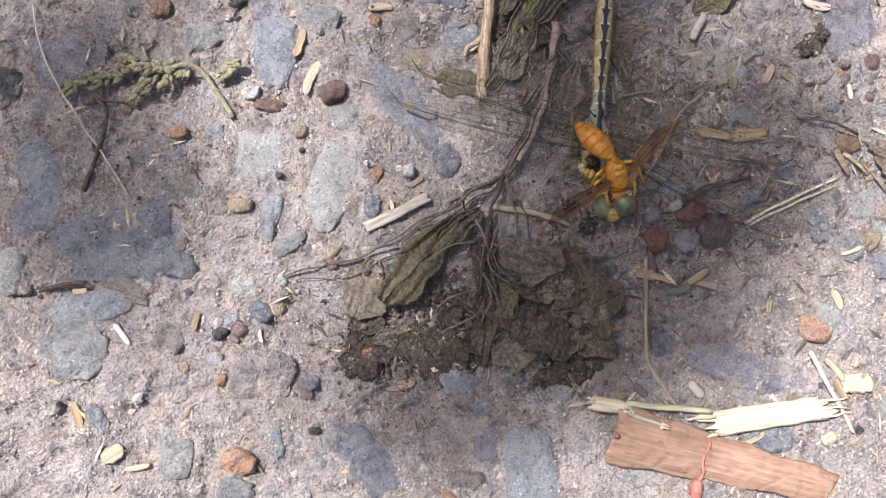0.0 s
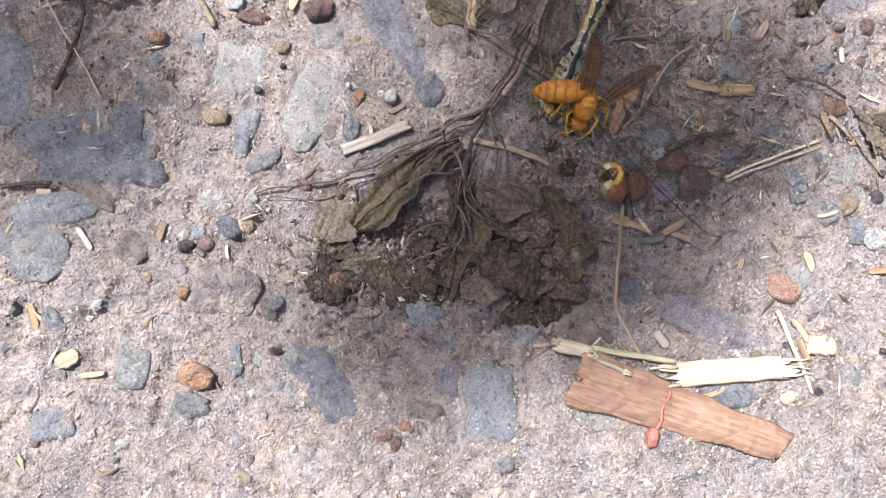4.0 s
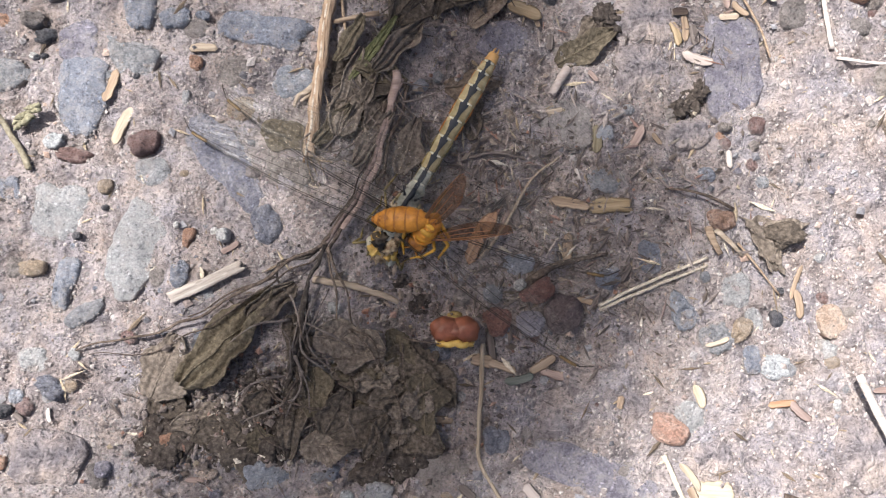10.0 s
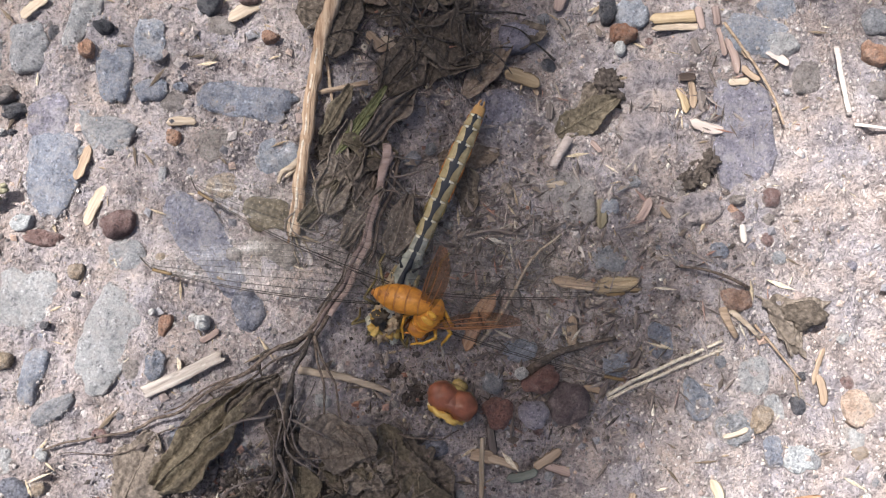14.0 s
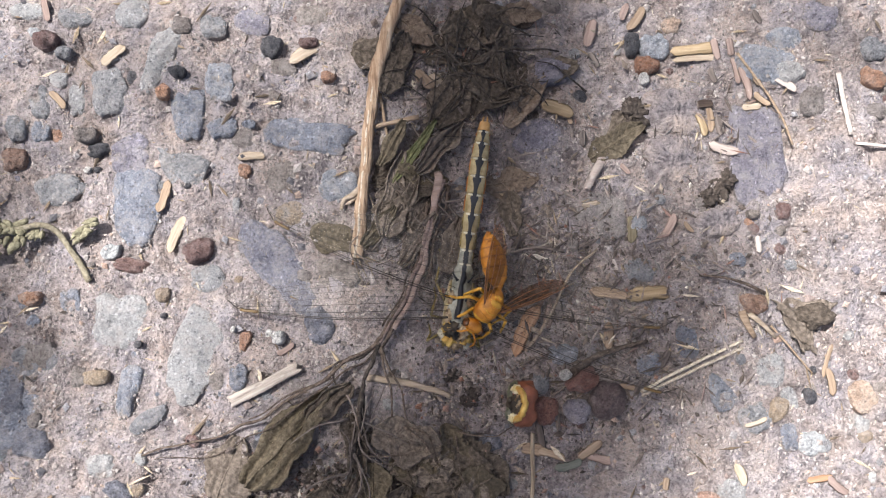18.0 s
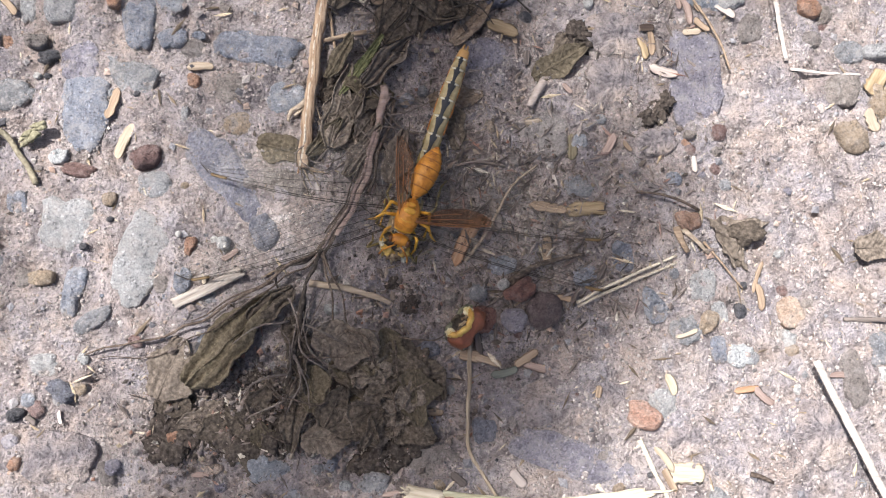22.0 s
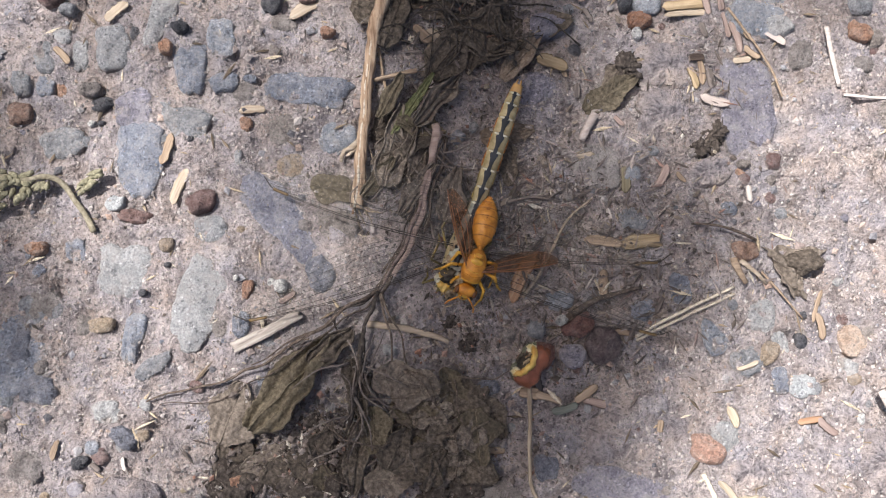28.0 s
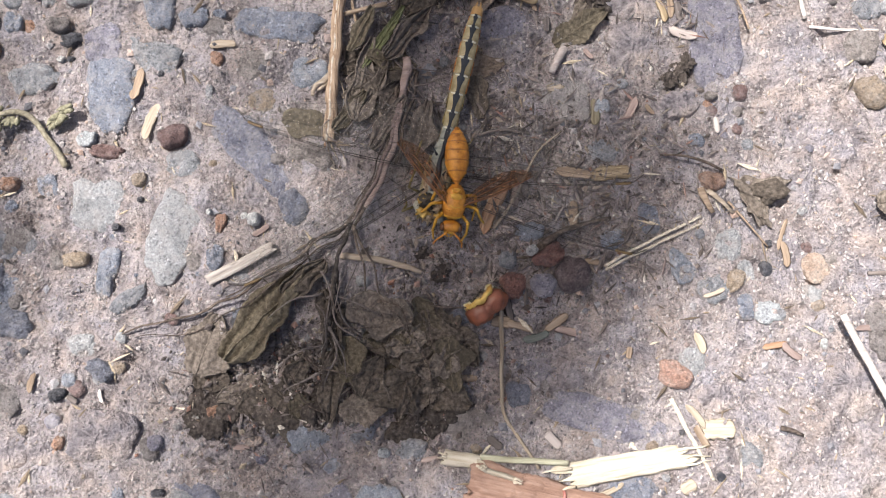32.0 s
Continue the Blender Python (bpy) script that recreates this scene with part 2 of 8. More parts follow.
def ground_z(x, y):
    z = 2.0 * (wavy(x, y, 0.030, 1) - 0.5) + 1.5 * (wavy(x, y, 0.009, 2) - 0.5)
    z = z + 1.3 * (wavy(x, y, 0.0034, 3) - 0.5) + 0.9 * (wavy(x, y, 0.0015, 4) - 0.5)
    pit = np.clip(wavy(x, y, 0.0042, 6) - 0.74, 0, 1) * 7.0
    return (z - pit) * MM


def part(name, bm, mat, parent=None, label="", smooth=True):
    """Links a bmesh as one mesh object under a thing or a part."""
    me = bpy.data.meshes.new(name)
    bm.to_mesh(me)
    bm.free()
    if smooth:
        me.polygons.foreach_set("use_smooth", [True] * len(me.polygons))
    me.materials.append(mat)
    ob = new(name, me)
    ob.parent = parent
    if label:
        tagged(ob, label)
    return ob


def sheet(name, xs, ys, zs, mat):
    nx, ny = len(xs), len(ys)
    gx, gy = np.meshgrid(xs, ys, indexing="ij")
    verts = np.stack([gx, gy, zs(gx, gy)], -1).reshape(-1, 3)
    k = np.arange(nx * ny).reshape(nx, ny)
    faces = np.stack([k[:-1, :-1], k[1:, :-1], k[1:, 1:], k[:-1, 1:]], -1).reshape(-1, 4)
    me = bpy.data.meshes.new(name)
    me.from_pydata(verts.tolist(), [], faces.tolist())
    me.polygons.foreach_set("use_smooth", [True] * len(me.polygons))
    me.materials.append(mat)
    return new(name, me)


def spread(low, high, step, reach):
    """Even steps from low to high, then ever wider ones out to the reach."""
    out, d, x = [], step, high
    while x < reach:
        d *= 1.35
        x += d
        out.append(x)
    inner = np.arange(low, high + step / 2, step)
    left = [low - (v - high) for v in out]
    return np.array(left[::-1] + inner.tolist() + out)


def build_ground():
    def height(x, y):
        far = np.clip((np.hypot(x, y) - 0.3) / 2.0, 0, 1)
        return ground_z(x, y) * (1 - far) + far * 0.15 * (wavy(x, y, 6.0, 9) - 0.5)

    ob = sheet("ground", spread(-0.125, 0.115, 0.0006, 400), spread(-0.095, 0.078, 0.0006, 400), height, SAND)
    return tagged(ob, "pale sandy ground with stones set in it, dusty and dry", "ground", kind="structure")


ground = build_ground()


def rock_mesh(rng, w, h, high, boxy, taper=0.0, segs=40, rings=((1.0, -0.15), (0.985, 0.12), (0.95, 0.33), (0.89, 0.54), (0.79, 0.74), (0.66, 0.88), (0.5, 0.97), (0.33, 1.03), (0.16, 1.06)), foot=-0.0018):
    """A worn stone: blocky or oval outline with chipped corners, rounded shoulders, low uneven top, foot below the ground."""
    bm = bmesh.new()
    off = Vector(rng.rand(3) * 50)
    tiltx, tilty = (rng.rand(2) - 0.5) * 0.5
    chips = [(rng.rand() * 6.28, 0.14 + 0.34 * rng.rand(), 0.04 + 0.14 * rng.rand()) for _ in range(5)]
    edge = []
    for s in range(segs):
        a = 2 * math.pi * s / segs
        c, q = math.cos(a), math.sin(a)
        out = (abs(c) ** boxy + abs(q) ** boxy) ** (-1 / boxy)
        for at, wide, deep in chips:
            out *= 1 - deep * math.exp(-((math.remainder(a - at, 2 * math.pi) / wide) ** 2))
        out *= 1.04 + 0.13 * noise.noise(Vector((c * 1.3, q * 1.3, 0)) + off) + 0.09 * noise.noise(Vector((c * 3.5, q * 3.5, 2)) + off) + 0.08 * noise.noise(Vector((c * 8, q * 8, 4)) + off)
        edge.append((out * c * (1 + taper * out * q), out * q))
    rows = []

    def up(x, y):
        return 0.45 * noise.noise(Vector((x * 1.5, y * 1.5, 3)) + off) + 0.3 * noise.noise(Vector((x * 4, y * 4, 7)) + off) + 0.13 * noise.noise(Vector((x * 10, y * 10, 9)) + off)

    def facet(x, y):
        coarse, fine = Vector((x, y, 0)) / 0.0034 + off, Vector((x, y, 0)) / 0.0013 + off
        return min(1, w / 0.004) * (0.0014 * (0.3 - abs(noise.noise(coarse))) + 0.00034 * noise.noise(fine))

    for r, lift in ((1.0, None),) + tuple(rings):
        row = []
        for x, y in edge:
            x, y = x * r, y * r
            z = foot if lift is None else high * (lift * (1 + tiltx * x + tilty * y) + up(x, y) * min(1, max(0, lift) * 1.4)) + facet(x * w / 2, y * h / 2) * max(0, lift)
            row.append(bm.verts.new((x * w / 2, y * h / 2, z)))
        rows.append(row)
    top = bm.verts.new((0, 0, high * (1.07 + up(0, 0)) + facet(0, 0)))
    for a, b in zip(rows, rows[1:]):
        for s in range(segs):
            bm.faces.new((a[s], a[(s + 1) % segs], b[(s + 1) % segs], b[s]))
    for s in range(segs):
        bm.faces.new((rows[-1][s], rows[-1][(s + 1) % segs], top))
    return bm


STONE_RNG = np.random.RandomState(11)
SET_STONES = []


def stone(x, y, w, h, turn, kind, high=1.2, boxy=3.0, taper=0.0):
    """A stone set in the ground: centre, size across and turn in millimetres and degrees; boxy from 2 (oval) to 5 (square)."""
    bm = rock_mesh(STONE_RNG, w * MM, h * MM, high * 0.62 * MM, boxy, taper)
    ob = part("stone", bm, STONE[kind], ground)
    c, q = math.cos(radians(turn)), math.sin(radians(turn))
    spots = [float(ground_z((x + c * u * w - q * v * h) * MM, (y + q * u * w + c * v * h) * MM)) for u in (-0.3, 0, 0.3) for v in (-0.3, 0, 0.3)]
    ob.matrix_basis = pose(x * MM, y * MM, sum(spots) / 9 + 0.0001, 0, 0, turn)
    SET_STONES.append((x, y, w, h, turn, kind, high * 0.62, sum(spots) / 9))
    return ob


def pebble(x, y, w, h, turn, kind, label, high=3.0):
    """A loose pebble that lies on the ground."""
    bm = rock_mesh(STONE_RNG, w * MM, h * MM, high * 0.8 * MM, 2.5, 0.1, 26, ((1.03, 0.15), (1.05, 0.35), (1.0, 0.58), (0.88, 0.8), (0.68, 0.94), (0.42, 1.0), (0.2, 1.02)))
    ob = part("pebble", bm, LOOSE[kind])
    ob.matrix_basis = pose(x * MM, y * MM, float(ground_z(x * MM, y * MM)) + 0.0002, 0, 0, turn)
    return tagged(ob, label, "pebble", "loose pebbles")

# ---- stones set in the ground ----
stone(-61.3, 42.2, 6.7, 8.4, 0, "pale", 1.7, 4.5, 0.05)
stone(-52.0, 47.5, 4.9, 14.0, -27, "pale", 1.5, 2.6, 0.35)
stone(-47.2, 37.1, 6.1, 10.3, 1, "blue", 1.6, 3.2, 0.22)
stone(-41.3, 42.5, 5.1, 7.6, -3, "bluepale", 1.0, 3.0, 0.0)
stone(-41.1, 34.1, 5.2, 4.0, 7, "blue", 1.3, 3.2, 0.1)
stone(-36.4, 34.9, 2.5, 1.9, -3, "blue", 0.8, 2.5, 0.0)
stone(-25.0, 32.0, 16.0, 6.1, -8, "blue", 1.4, 4.0, 0.0)
stone(-29.5, 45.3, 5.1, 3.2, -3, "brown", 1.0, 2.6, 0.0)
stone(-74.5, 40.8, 4.2, 6.1, 12, "grey", 1.0, 3.0, 0.0)
stone(-74.4, 35.7, 3.3, 4.2, -3, "blue", 1.1, 2.8, 0.0)
stone(-78.8, 36.1, 3.5, 5.2, 2, "grey", 1.5, 3.0, 0.0)
stone(-71.4, 45.2, 3.8, 3.2, -3, "pale", 0.8, 2.5, 0.0)
stone(-67.9, 41.5, 3.1, 6.5, -3, "pale", 0.8, 2.8, 0.0)
stone(-71.6, 24.6, 7.8, 6.0, 5, "grey", 1.5, 4.0, 0.1)
stone(-58.0, 30.4, 6.6, 7.5, -3, "violet", 1.0, 3.0, 0.0)
stone(-57.4, 20.0, 8.8, 15.4, -3, "blue", 1.4, 2.4, 0.3)
stone(-49.3, 27.6, 6.0, 10.8, 49, "grey", 1.4, 2.6, -0.55)
stone(-37.7, 32.3, 4.6, 3.8, -3, "brown", 1.0, 2.6, 0.0)
stone(-30.9, 24.8, 5.8, 5.6, -3, "brown", 1.0, 3.0, 0.0)
stone(-39.0, 19.5, 1.4, 3.3, -3, "pale", 0.7, 2.6, 0.0)
stone(-31.5, 7.9, 7.5, 19.4, 35, "blueviolet", 1.2, 3.0, 0.25)
stone(-24.8, -2.9, 5.2, 6.7, 12, "slate", 1.9, 2.5, -0.1)
stone(-44.3, 6.6, 6.5, 4.7, -3, "pale", 1.0, 3.0, 0.0)
stone(-29.4, 17.7, 5.2, 4.7, -3, "tan", 0.7, 2.5, 0.0)
stone(-66.9, 24.6, 1.9, 2.3, -3, "grey", 0.8, 2.6, 0.0)
stone(-60.3, 0.1, 8.8, 9.6, -7, "pale", 1.5, 4.0, 0.0)
stone(-68.5, 4.0, 3.6, 4.6, 17, "blue", 0.8, 2.5, 0.0)
stone(-47.1, -6.9, 8.2, 16.7, -17, "pale", 1.3, 3.0, 0.12)
stone(-74.7, -5.6, 5.5, 5.5, -3, "brown", 1.1, 3.0, 0.0)
stone(-67.8, -9.5, 2.6, 3.6, -3, "brown", 1.0, 2.8, 0.0)
stone(-58.6, -12.7, 4.1, 9.3, -15, "blue", 1.5, 3.2, 0.05)
stone(-39.3, -11.4, 3.2, 4.8, -3, "blue", 1.4, 3.0, 0.1)
stone(-55.2, -17.8, 7.1, 3.3, 32, "grey", 1.2, 2.6, 0.1)
stone(-43.2, -11.8, 2.8, 3.0, -3, "brown", 0.8, 2.5, 0.0)
stone(-75.9, -20.6, 6.4, 5.1, -3, "slate", 1.5, 2.8, 0.0)
stone(-79.1, -12.1, 4.1, 7.5, -3, "slate", 1.2, 3.0, 0.0)
stone(-75.2, -16.7, 2.5, 2.7, -3, "brown", 1.0, 2.8, 0.0)
stone(-63.9, -25.3, 5.2, 4.1, -3, "pale", 0.6, 2.6, 0.0)
stone(-66.2, -31.3, 2.9, 2.4, -3, "bluepale", 0.8, 2.6, 0.0)
stone(-57.9, -29.8, 2.5, 2.5, -3, "tan", 0.6, 2.5, 0.0)
stone(-20.3, 22.5, 6.9, 6.2, -3, "bluepale", 0.8, 2.8, 0.0)
stone(-21.2, 6.2, 8.2, 5.3, -11, "brown", 1.2, 3.0, 0.0)
stone(16.8, 29.6, 8.9, 6.4, 7, "violet", 0.7, 2.8, 0.0)
stone(61.0, 41.0, 12.0, 7.2, -15, "bluepale", 1.0, 3.0, 0.0)
stone(64.7, 39.1, 5.9, 4.3, 7, "pale", 1.5, 2.6, 0.0)
stone(68.7, 33.4, 4.5, 6.0, -3, "brown", 1.6, 2.8, 0.0)
stone(57.5, 24.2, 9.8, 20.4, -1, "violet", 1.2, 3.4, 0.0)
stone(42.9, 32.9, 13.1, 8.4, -9, "sand", 1.0, 3.5, 0.0)
stone(41.6, 23.3, 10.2, 10.6, -3, "sand", 1.5, 3.6, 0.0)
stone(48.9, 11.8, 7.7, 5.4, 3, "sand", 1.7, 2.8, 0.0)
stone(34.3, 12.2, 3.3, 2.9, -3, "bluepale", 0.8, 2.8, 0.0)
stone(51.8, 4.6, 3.3, 2.7, -3, "blue", 0.6, 2.5, 0.0)
stone(64.7, 45.4, 6.6, 4.8, -3, "bluepale", 0.8, 2.6, 0.0)
stone(33.6, 3.7, 5.4, 4.3, -3, "grey", 0.7, 2.8, 0.0)
stone(55.6, -15.7, 5.1, 6.3, -3, "pale", 0.7, 2.8, 0.0)
stone(33.7, -13.1, 4.3, 4.3, -3, "blue", 0.6, 2.6, 0.0)
stone(41.0, -9.8, 3.9, 5.9, 7, "blue", 0.9, 3.0, 0.0)
stone(46.0, -18.8, 4.0, 7.1, 22, "bluepale", 0.8, 2.4, -0.4)
stone(51.7, -23.9, 6.0, 5.0, -33, "grey", 0.5, 2.6, 0.0)
stone(58.4, -21.5, 3.2, 5.3, -3, "pale", 0.7, 2.6, 0.0)
stone(57.5, -27.6, 3.4, 4.8, 12, "blue", 0.8, 2.8, 0.0)
stone(61.7, -28.9, 5.2, 4.2, -3, "bluewhite", 0.7, 2.8, 0.0)
stone(70.2, -26.2, 5.0, 3.4, -3, "pale", 0.6, 2.6, 0.0)
stone(30.7, -36.5, 19.7, 8.9, 1, "sand", 0.5, 3.5, 0.0)
stone(80.6, 30.9, 3.7, 3.2, -3, "brown", 1.0, 2.6, 0.0)
stone(32.0, 28.9, 6.4, 4.3, -3, "brown", 0.6, 2.6, 0.0)
stone(27.7, 14.2, 9.4, 8.3, -3, "violetsand", 0.7, 3.2, 0.0)
stone(3.7, 47.7, 4.3, 3.2, -3, "dark", 1.2, 2.6, 0.0)
stone(-102.2, -5.1, 8.9, 19.0, 2, "blue", 1.5, 3.6, -0.1)
stone(-87.1, -15.0, 24.4, 14.7, 6, "blue", 0.9, 3.0, 0.0)
stone(-75.6, -6.3, 8.5, 5.5, -2, "grey", 0.8, 2.8, 0.0)
stone(-104.6, -21.8, 3.7, 6.0, -2, "sand", 1.4, 3.0, 0.0)
stone(-86.0, -24.6, 9.6, 4.0, -26, "brown", 1.3, 2.6, 0.0)
stone(-93.0, -27.7, 15.5, 6.0, 4, "bluepale", 1.5, 3.2, 0.0)
stone(-95.5, -35.1, 13.1, 10.5, 2, "grey", 1.3, 3.2, 0.1)
stone(-78.2, -33.8, 5.8, 6.4, -12, "brown", 1.0, 3.0, 0.0)
stone(-79.0, -43.4, 8.2, 7.4, -2, "sand", 1.0, 3.0, 0.0)
stone(-72.5, -43.6, 4.7, 5.1, -2, "sand", 0.8, 2.8, 0.0)
stone(-61.5, -41.7, 12.8, 9.5, -8, "sand", 1.5, 3.2, 0.0)
stone(-53.5, -44.9, 2.5, 4.5, 23, "brown", 1.0, 2.4, 0.0)
stone(-91.4, -48.1, 3.6, 6.3, 25, "grey", 1.1, 2.4, -0.3)
stone(-77.2, -55.4, 6.3, 9.3, -6, "grey", 1.5, 3.6, 0.1)
stone(-66.5, -62.4, 6.7, 5.0, -3, "grey", 1.1, 3.0, 0.0)
stone(-58.8, -54.0, 2.2, 6.3, 5, "blue", 1.1, 2.6, 0.0)
stone(-42.7, -58.4, 8.0, 17.6, 39, "blueviolet", 1.2, 3.0, 0.0)
stone(-24.4, -62.9, 7.4, 3.7, -9, "brown", 1.3, 2.8, 0.0)
stone(-39.7, -54.9, 4.7, 3.3, -3, "brown", 0.9, 2.8, 0.0)
stone(-12.5, -61.4, 9.9, 14.4, 5, "bluepale", 1.3, 3.2, 0.1)
stone(-20.2, -56.6, 6.0, 6.4, -3, "violet", 0.6, 2.8, 0.0)
stone(29.2, -45.9, 24.8, 7.0, -21, "violet", 1.2, 2.8, 0.0)
stone(4.3, -45.3, 8.5, 5.9, 8, "brown", 1.0, 2.8, 0.0)
stone(-6.3, -48.8, 5.5, 4.2, -2, "grey", 1.0, 2.8, 0.0)
stone(33.2, -58.8, 9.7, 4.9, -3, "blue", 0.9, 3.0, 0.0)
stone(56.0, -54.9, 4.9, 4.5, -33, "grey", 1.2, 2.6, 0.0)
stone(-96.8, 21.3, 14.2, 10.9, -2, "violet", 0.7, 3.0, 0.0)
stone(-101.1, -45.7, 6.1, 4.0, -3, "sand", 1.0, 2.8, 0.0)
stone(-95.4, -61.0, 5.0, 6.0, -3, "sand", 0.8, 2.8, 0.0)
stone(-48.1, -54.1, 5.1, 4.1, -3, "grey", 0.8, 2.8, 0.0)
stone(-41.7, -47.2, 6.2, 4.1, -2, "sand", 0.9, 2.8, 0.0)
stone(46.6, -37.2, 5.4, 5.6, -2, "pale", 0.5, 2.8, 0.0)
stone(50.3, -43.8, 6.5, 5.4, -2, "sand", 0.7, 2.8, 0.0)
stone(7.8, -63.9, 7.3, 4.2, -3, "pale", 0.8, 2.8, 0.0)
stone(-57.2, 56.7, 5.8, 5.5, -3, "pale", 1.2, 3.2, 0.0)
stone(-47.8, 53.6, 3.4, 3.6, -3, "brown", 1.0, 2.8, 0.0)
stone(-42.2, 53.5, 4.9, 4.5, -3, "grey", 1.0, 3.0, 0.0)
stone(-35.3, 54.0, 6.6, 5.3, -3, "violet", 0.8, 2.8, 0.0)
stone(-23.7, 55.2, 6.4, 4.3, -3, "brown", 0.8, 2.8, 0.0)
stone(-76.7, 58.3, 6.4, 3.6, -3, "pale", 0.9, 2.8, 0.0)
stone(-67.6, 57.0, 6.8, 4.5, -3, "grey", 0.8, 2.8, 0.0)
stone(28.8, 51.6, 7.6, 6.5, -3, "sand", 0.8, 3.0, 0.0)
stone(72.0, 49.8, 6.7, 5.6, -3, "violet", 1.4, 3.0, 0.0)
stone(83.8, 36.0, 4.0, 3.7, -1, "brown", 1.4, 3.0, 0.0)
stone(87.6, 28.0, 5.4, 4.7, -1, "grey", 1.6, 3.0, 0.0)
stone(85.7, 20.7, 6.7, 6.3, -2, "brown", 1, 3.0, 0.0)
stone(92.8, 18.3, 4.9, 7.1, -2, "tan", 1.6, 3.0, 0.0)
stone(75.6, -43.4, 11.1, 12.7, -7, "sand", 1.5, 3.0, 0.0)
stone(82.6, -34.0, 4.7, 10.2, 7, "brown", 1.2, 3.0, 0.0)
stone(87.7, -29.0, 4.7, 6.5, -2, "grey", 1.2, 3.0, 0.0)
stone(-108.5, 16.0, 5.6, 6.9, -3, "dark", 1, 3.0, 0.0)
stone(-107.5, -20.2, 6.4, 8.7, -3, "pale", 1.8, 3.0, 0.0)
stone(-90.5, -65.9, 8.4, 6.1, -3, "blue", 1, 3.0, 0.0)

# ---- loose pebbles ----
pebble(-73.0, 52.3, 4.5, 3.4, -3, "red", "dull dark-red pebble lying on the sandy ground", 2.6)
pebble(-69.9, 50.0, 3.0, 2.3, -3, "grey", "grey pebble lying on the sandy ground", 1.6)
pebble(-48.6, 44.6, 3.2, 2.1, -13, "dark", "dark slate pebble lying on the sandy ground", 1.8)
pebble(-31.4, 49.1, 3.6, 4.3, -23, "dark", "dark slate pebble lying on the sandy ground", 2.4)
pebble(-51.4, 41.1, 2.3, 2.8, -3, "orange", "rough brownish orange pebble lying on the sandy ground", 1.4)
pebble(-71.7, 34.8, 2.1, 2.7, -3, "orange", "rough brownish orange pebble lying on the sandy ground", 1.2)
pebble(-66.1, 34.1, 4.2, 2.9, -3, "brown", "brown-grey pebble lying on the sandy ground", 2.0)
pebble(-64.1, 31.4, 3.9, 2.8, 9, "dark", "dark slate pebble lying on the sandy ground", 2.2)
pebble(-65.9, 27.8, 1.3, 1.2, -3, "white", "small chalk-white quartz pebble lying on the sandy ground", 1.3)
pebble(-64.2, 27.7, 1.3, 1.2, -3, "dark", "small dark slate pebble lying on the sandy ground", 1.2)
pebble(-79.0, 30.2, 4.3, 4.3, -3, "tanred", "reddish tan pebble lying on the sandy ground", 2.2)
pebble(-37.3, 25.8, 2.1, 2.7, -3, "orange", "rough brownish orange pebble lying on the sandy ground", 1.4)
pebble(-61.8, 12.5, 3.5, 2.8, -3, "bluewhite", "pale bluish-white pebble lying on the sandy ground", 1.5)
pebble(-58.5, 9.8, 5.9, 2.7, -9, "red", "dull dark-red pebble lying on the sandy ground", 2.0)
pebble(-45.9, 11.6, 5.3, 4.1, 17, "red", "dull dark-red pebble lying on the sandy ground", 2.4)
pebble(-75.3, 4.7, 3.2, 2.4, -3, "orange", "rough brownish orange pebble lying on the sandy ground", 1.8)
pebble(-52.5, 4.1, 2.6, 2.6, -3, "tan", "yellowish tan pebble lying on the sandy ground", 1.2)
pebble(-52.3, 0.4, 1.2, 1.0, -3, "dark", "small dark slate pebble lying on the sandy ground", 1.0)
pebble(-56.6, -4.5, 1.4, 1.3, -3, "dark", "small dark slate pebble lying on the sandy ground", 1.2)
pebble(-64.1, -9.9, 4.9, 2.6, 1, "tan", "yellowish tan pebble lying on the sandy ground", 1.3)
pebble(-38.1, -4.9, 2.0, 3.6, -13, "orange", "rough brownish orange pebble lying on the sandy ground", 1.4)
pebble(-32.0, -4.7, 2.6, 2.4, -3, "white", "chalk-white quartz pebble lying on the sandy ground", 2.2)
pebble(-34.0, -3.9, 1.1, 1.4, -3, "white", "small chalk-white quartz pebble lying on the sandy ground", 1.0)
pebble(-40.1, -2.8, 0.9, 1.1, -3, "white", "small chalk-white quartz pebble lying on the sandy ground", 0.8)
pebble(-61.2, -30.0, 5.2, 3.3, -35, "slate", "smooth slate-blue pebble lying on the sandy ground", 2.6)
pebble(-68.1, -33.6, 2.4, 1.9, -3, "dark", "dark slate pebble lying on the sandy ground", 1.6)
pebble(-21.2, 42.7, 2.8, 1.9, -3, "orange", "rough brownish orange pebble lying on the sandy ground", 1.6)
pebble(20.3, 41.6, 7.1, 4.7, 3, "violet", "violet-grey pebble lying on the sandy ground", 2.2)
pebble(40.4, 45.7, 5.6, 5.0, -3, "bluepale", "pale blue-grey pebble lying on the sandy ground", 2.6)
pebble(38.4, 42.1, 4.3, 3.6, -13, "rust", "rust-orange pebble lying on the sandy ground", 2.6)
pebble(37.7, 39.5, 1.7, 2.4, 7, "white", "small chalk-white quartz pebble lying on the sandy ground", 1.8)
pebble(36.0, 46.5, 2.6, 4.6, -3, "dark", "dark slate pebble lying on the sandy ground", 1.8)
pebble(80.4, 37.0, 4.8, 3.5, -23, "orange", "rough brownish orange pebble lying on the sandy ground", 2.0)
pebble(81.3, 42.9, 4.2, 4.8, 17, "grey", "grey pebble lying on the sandy ground", 1.8)
pebble(55.2, 12.7, 2.1, 1.6, -3, "brown", "small brown-grey pebble lying on the sandy ground", 1.2)
pebble(18.4, -10.7, 5.3, 3.8, 11, "bluepale", "pale blue-grey pebble lying on the sandy ground", 1.6)
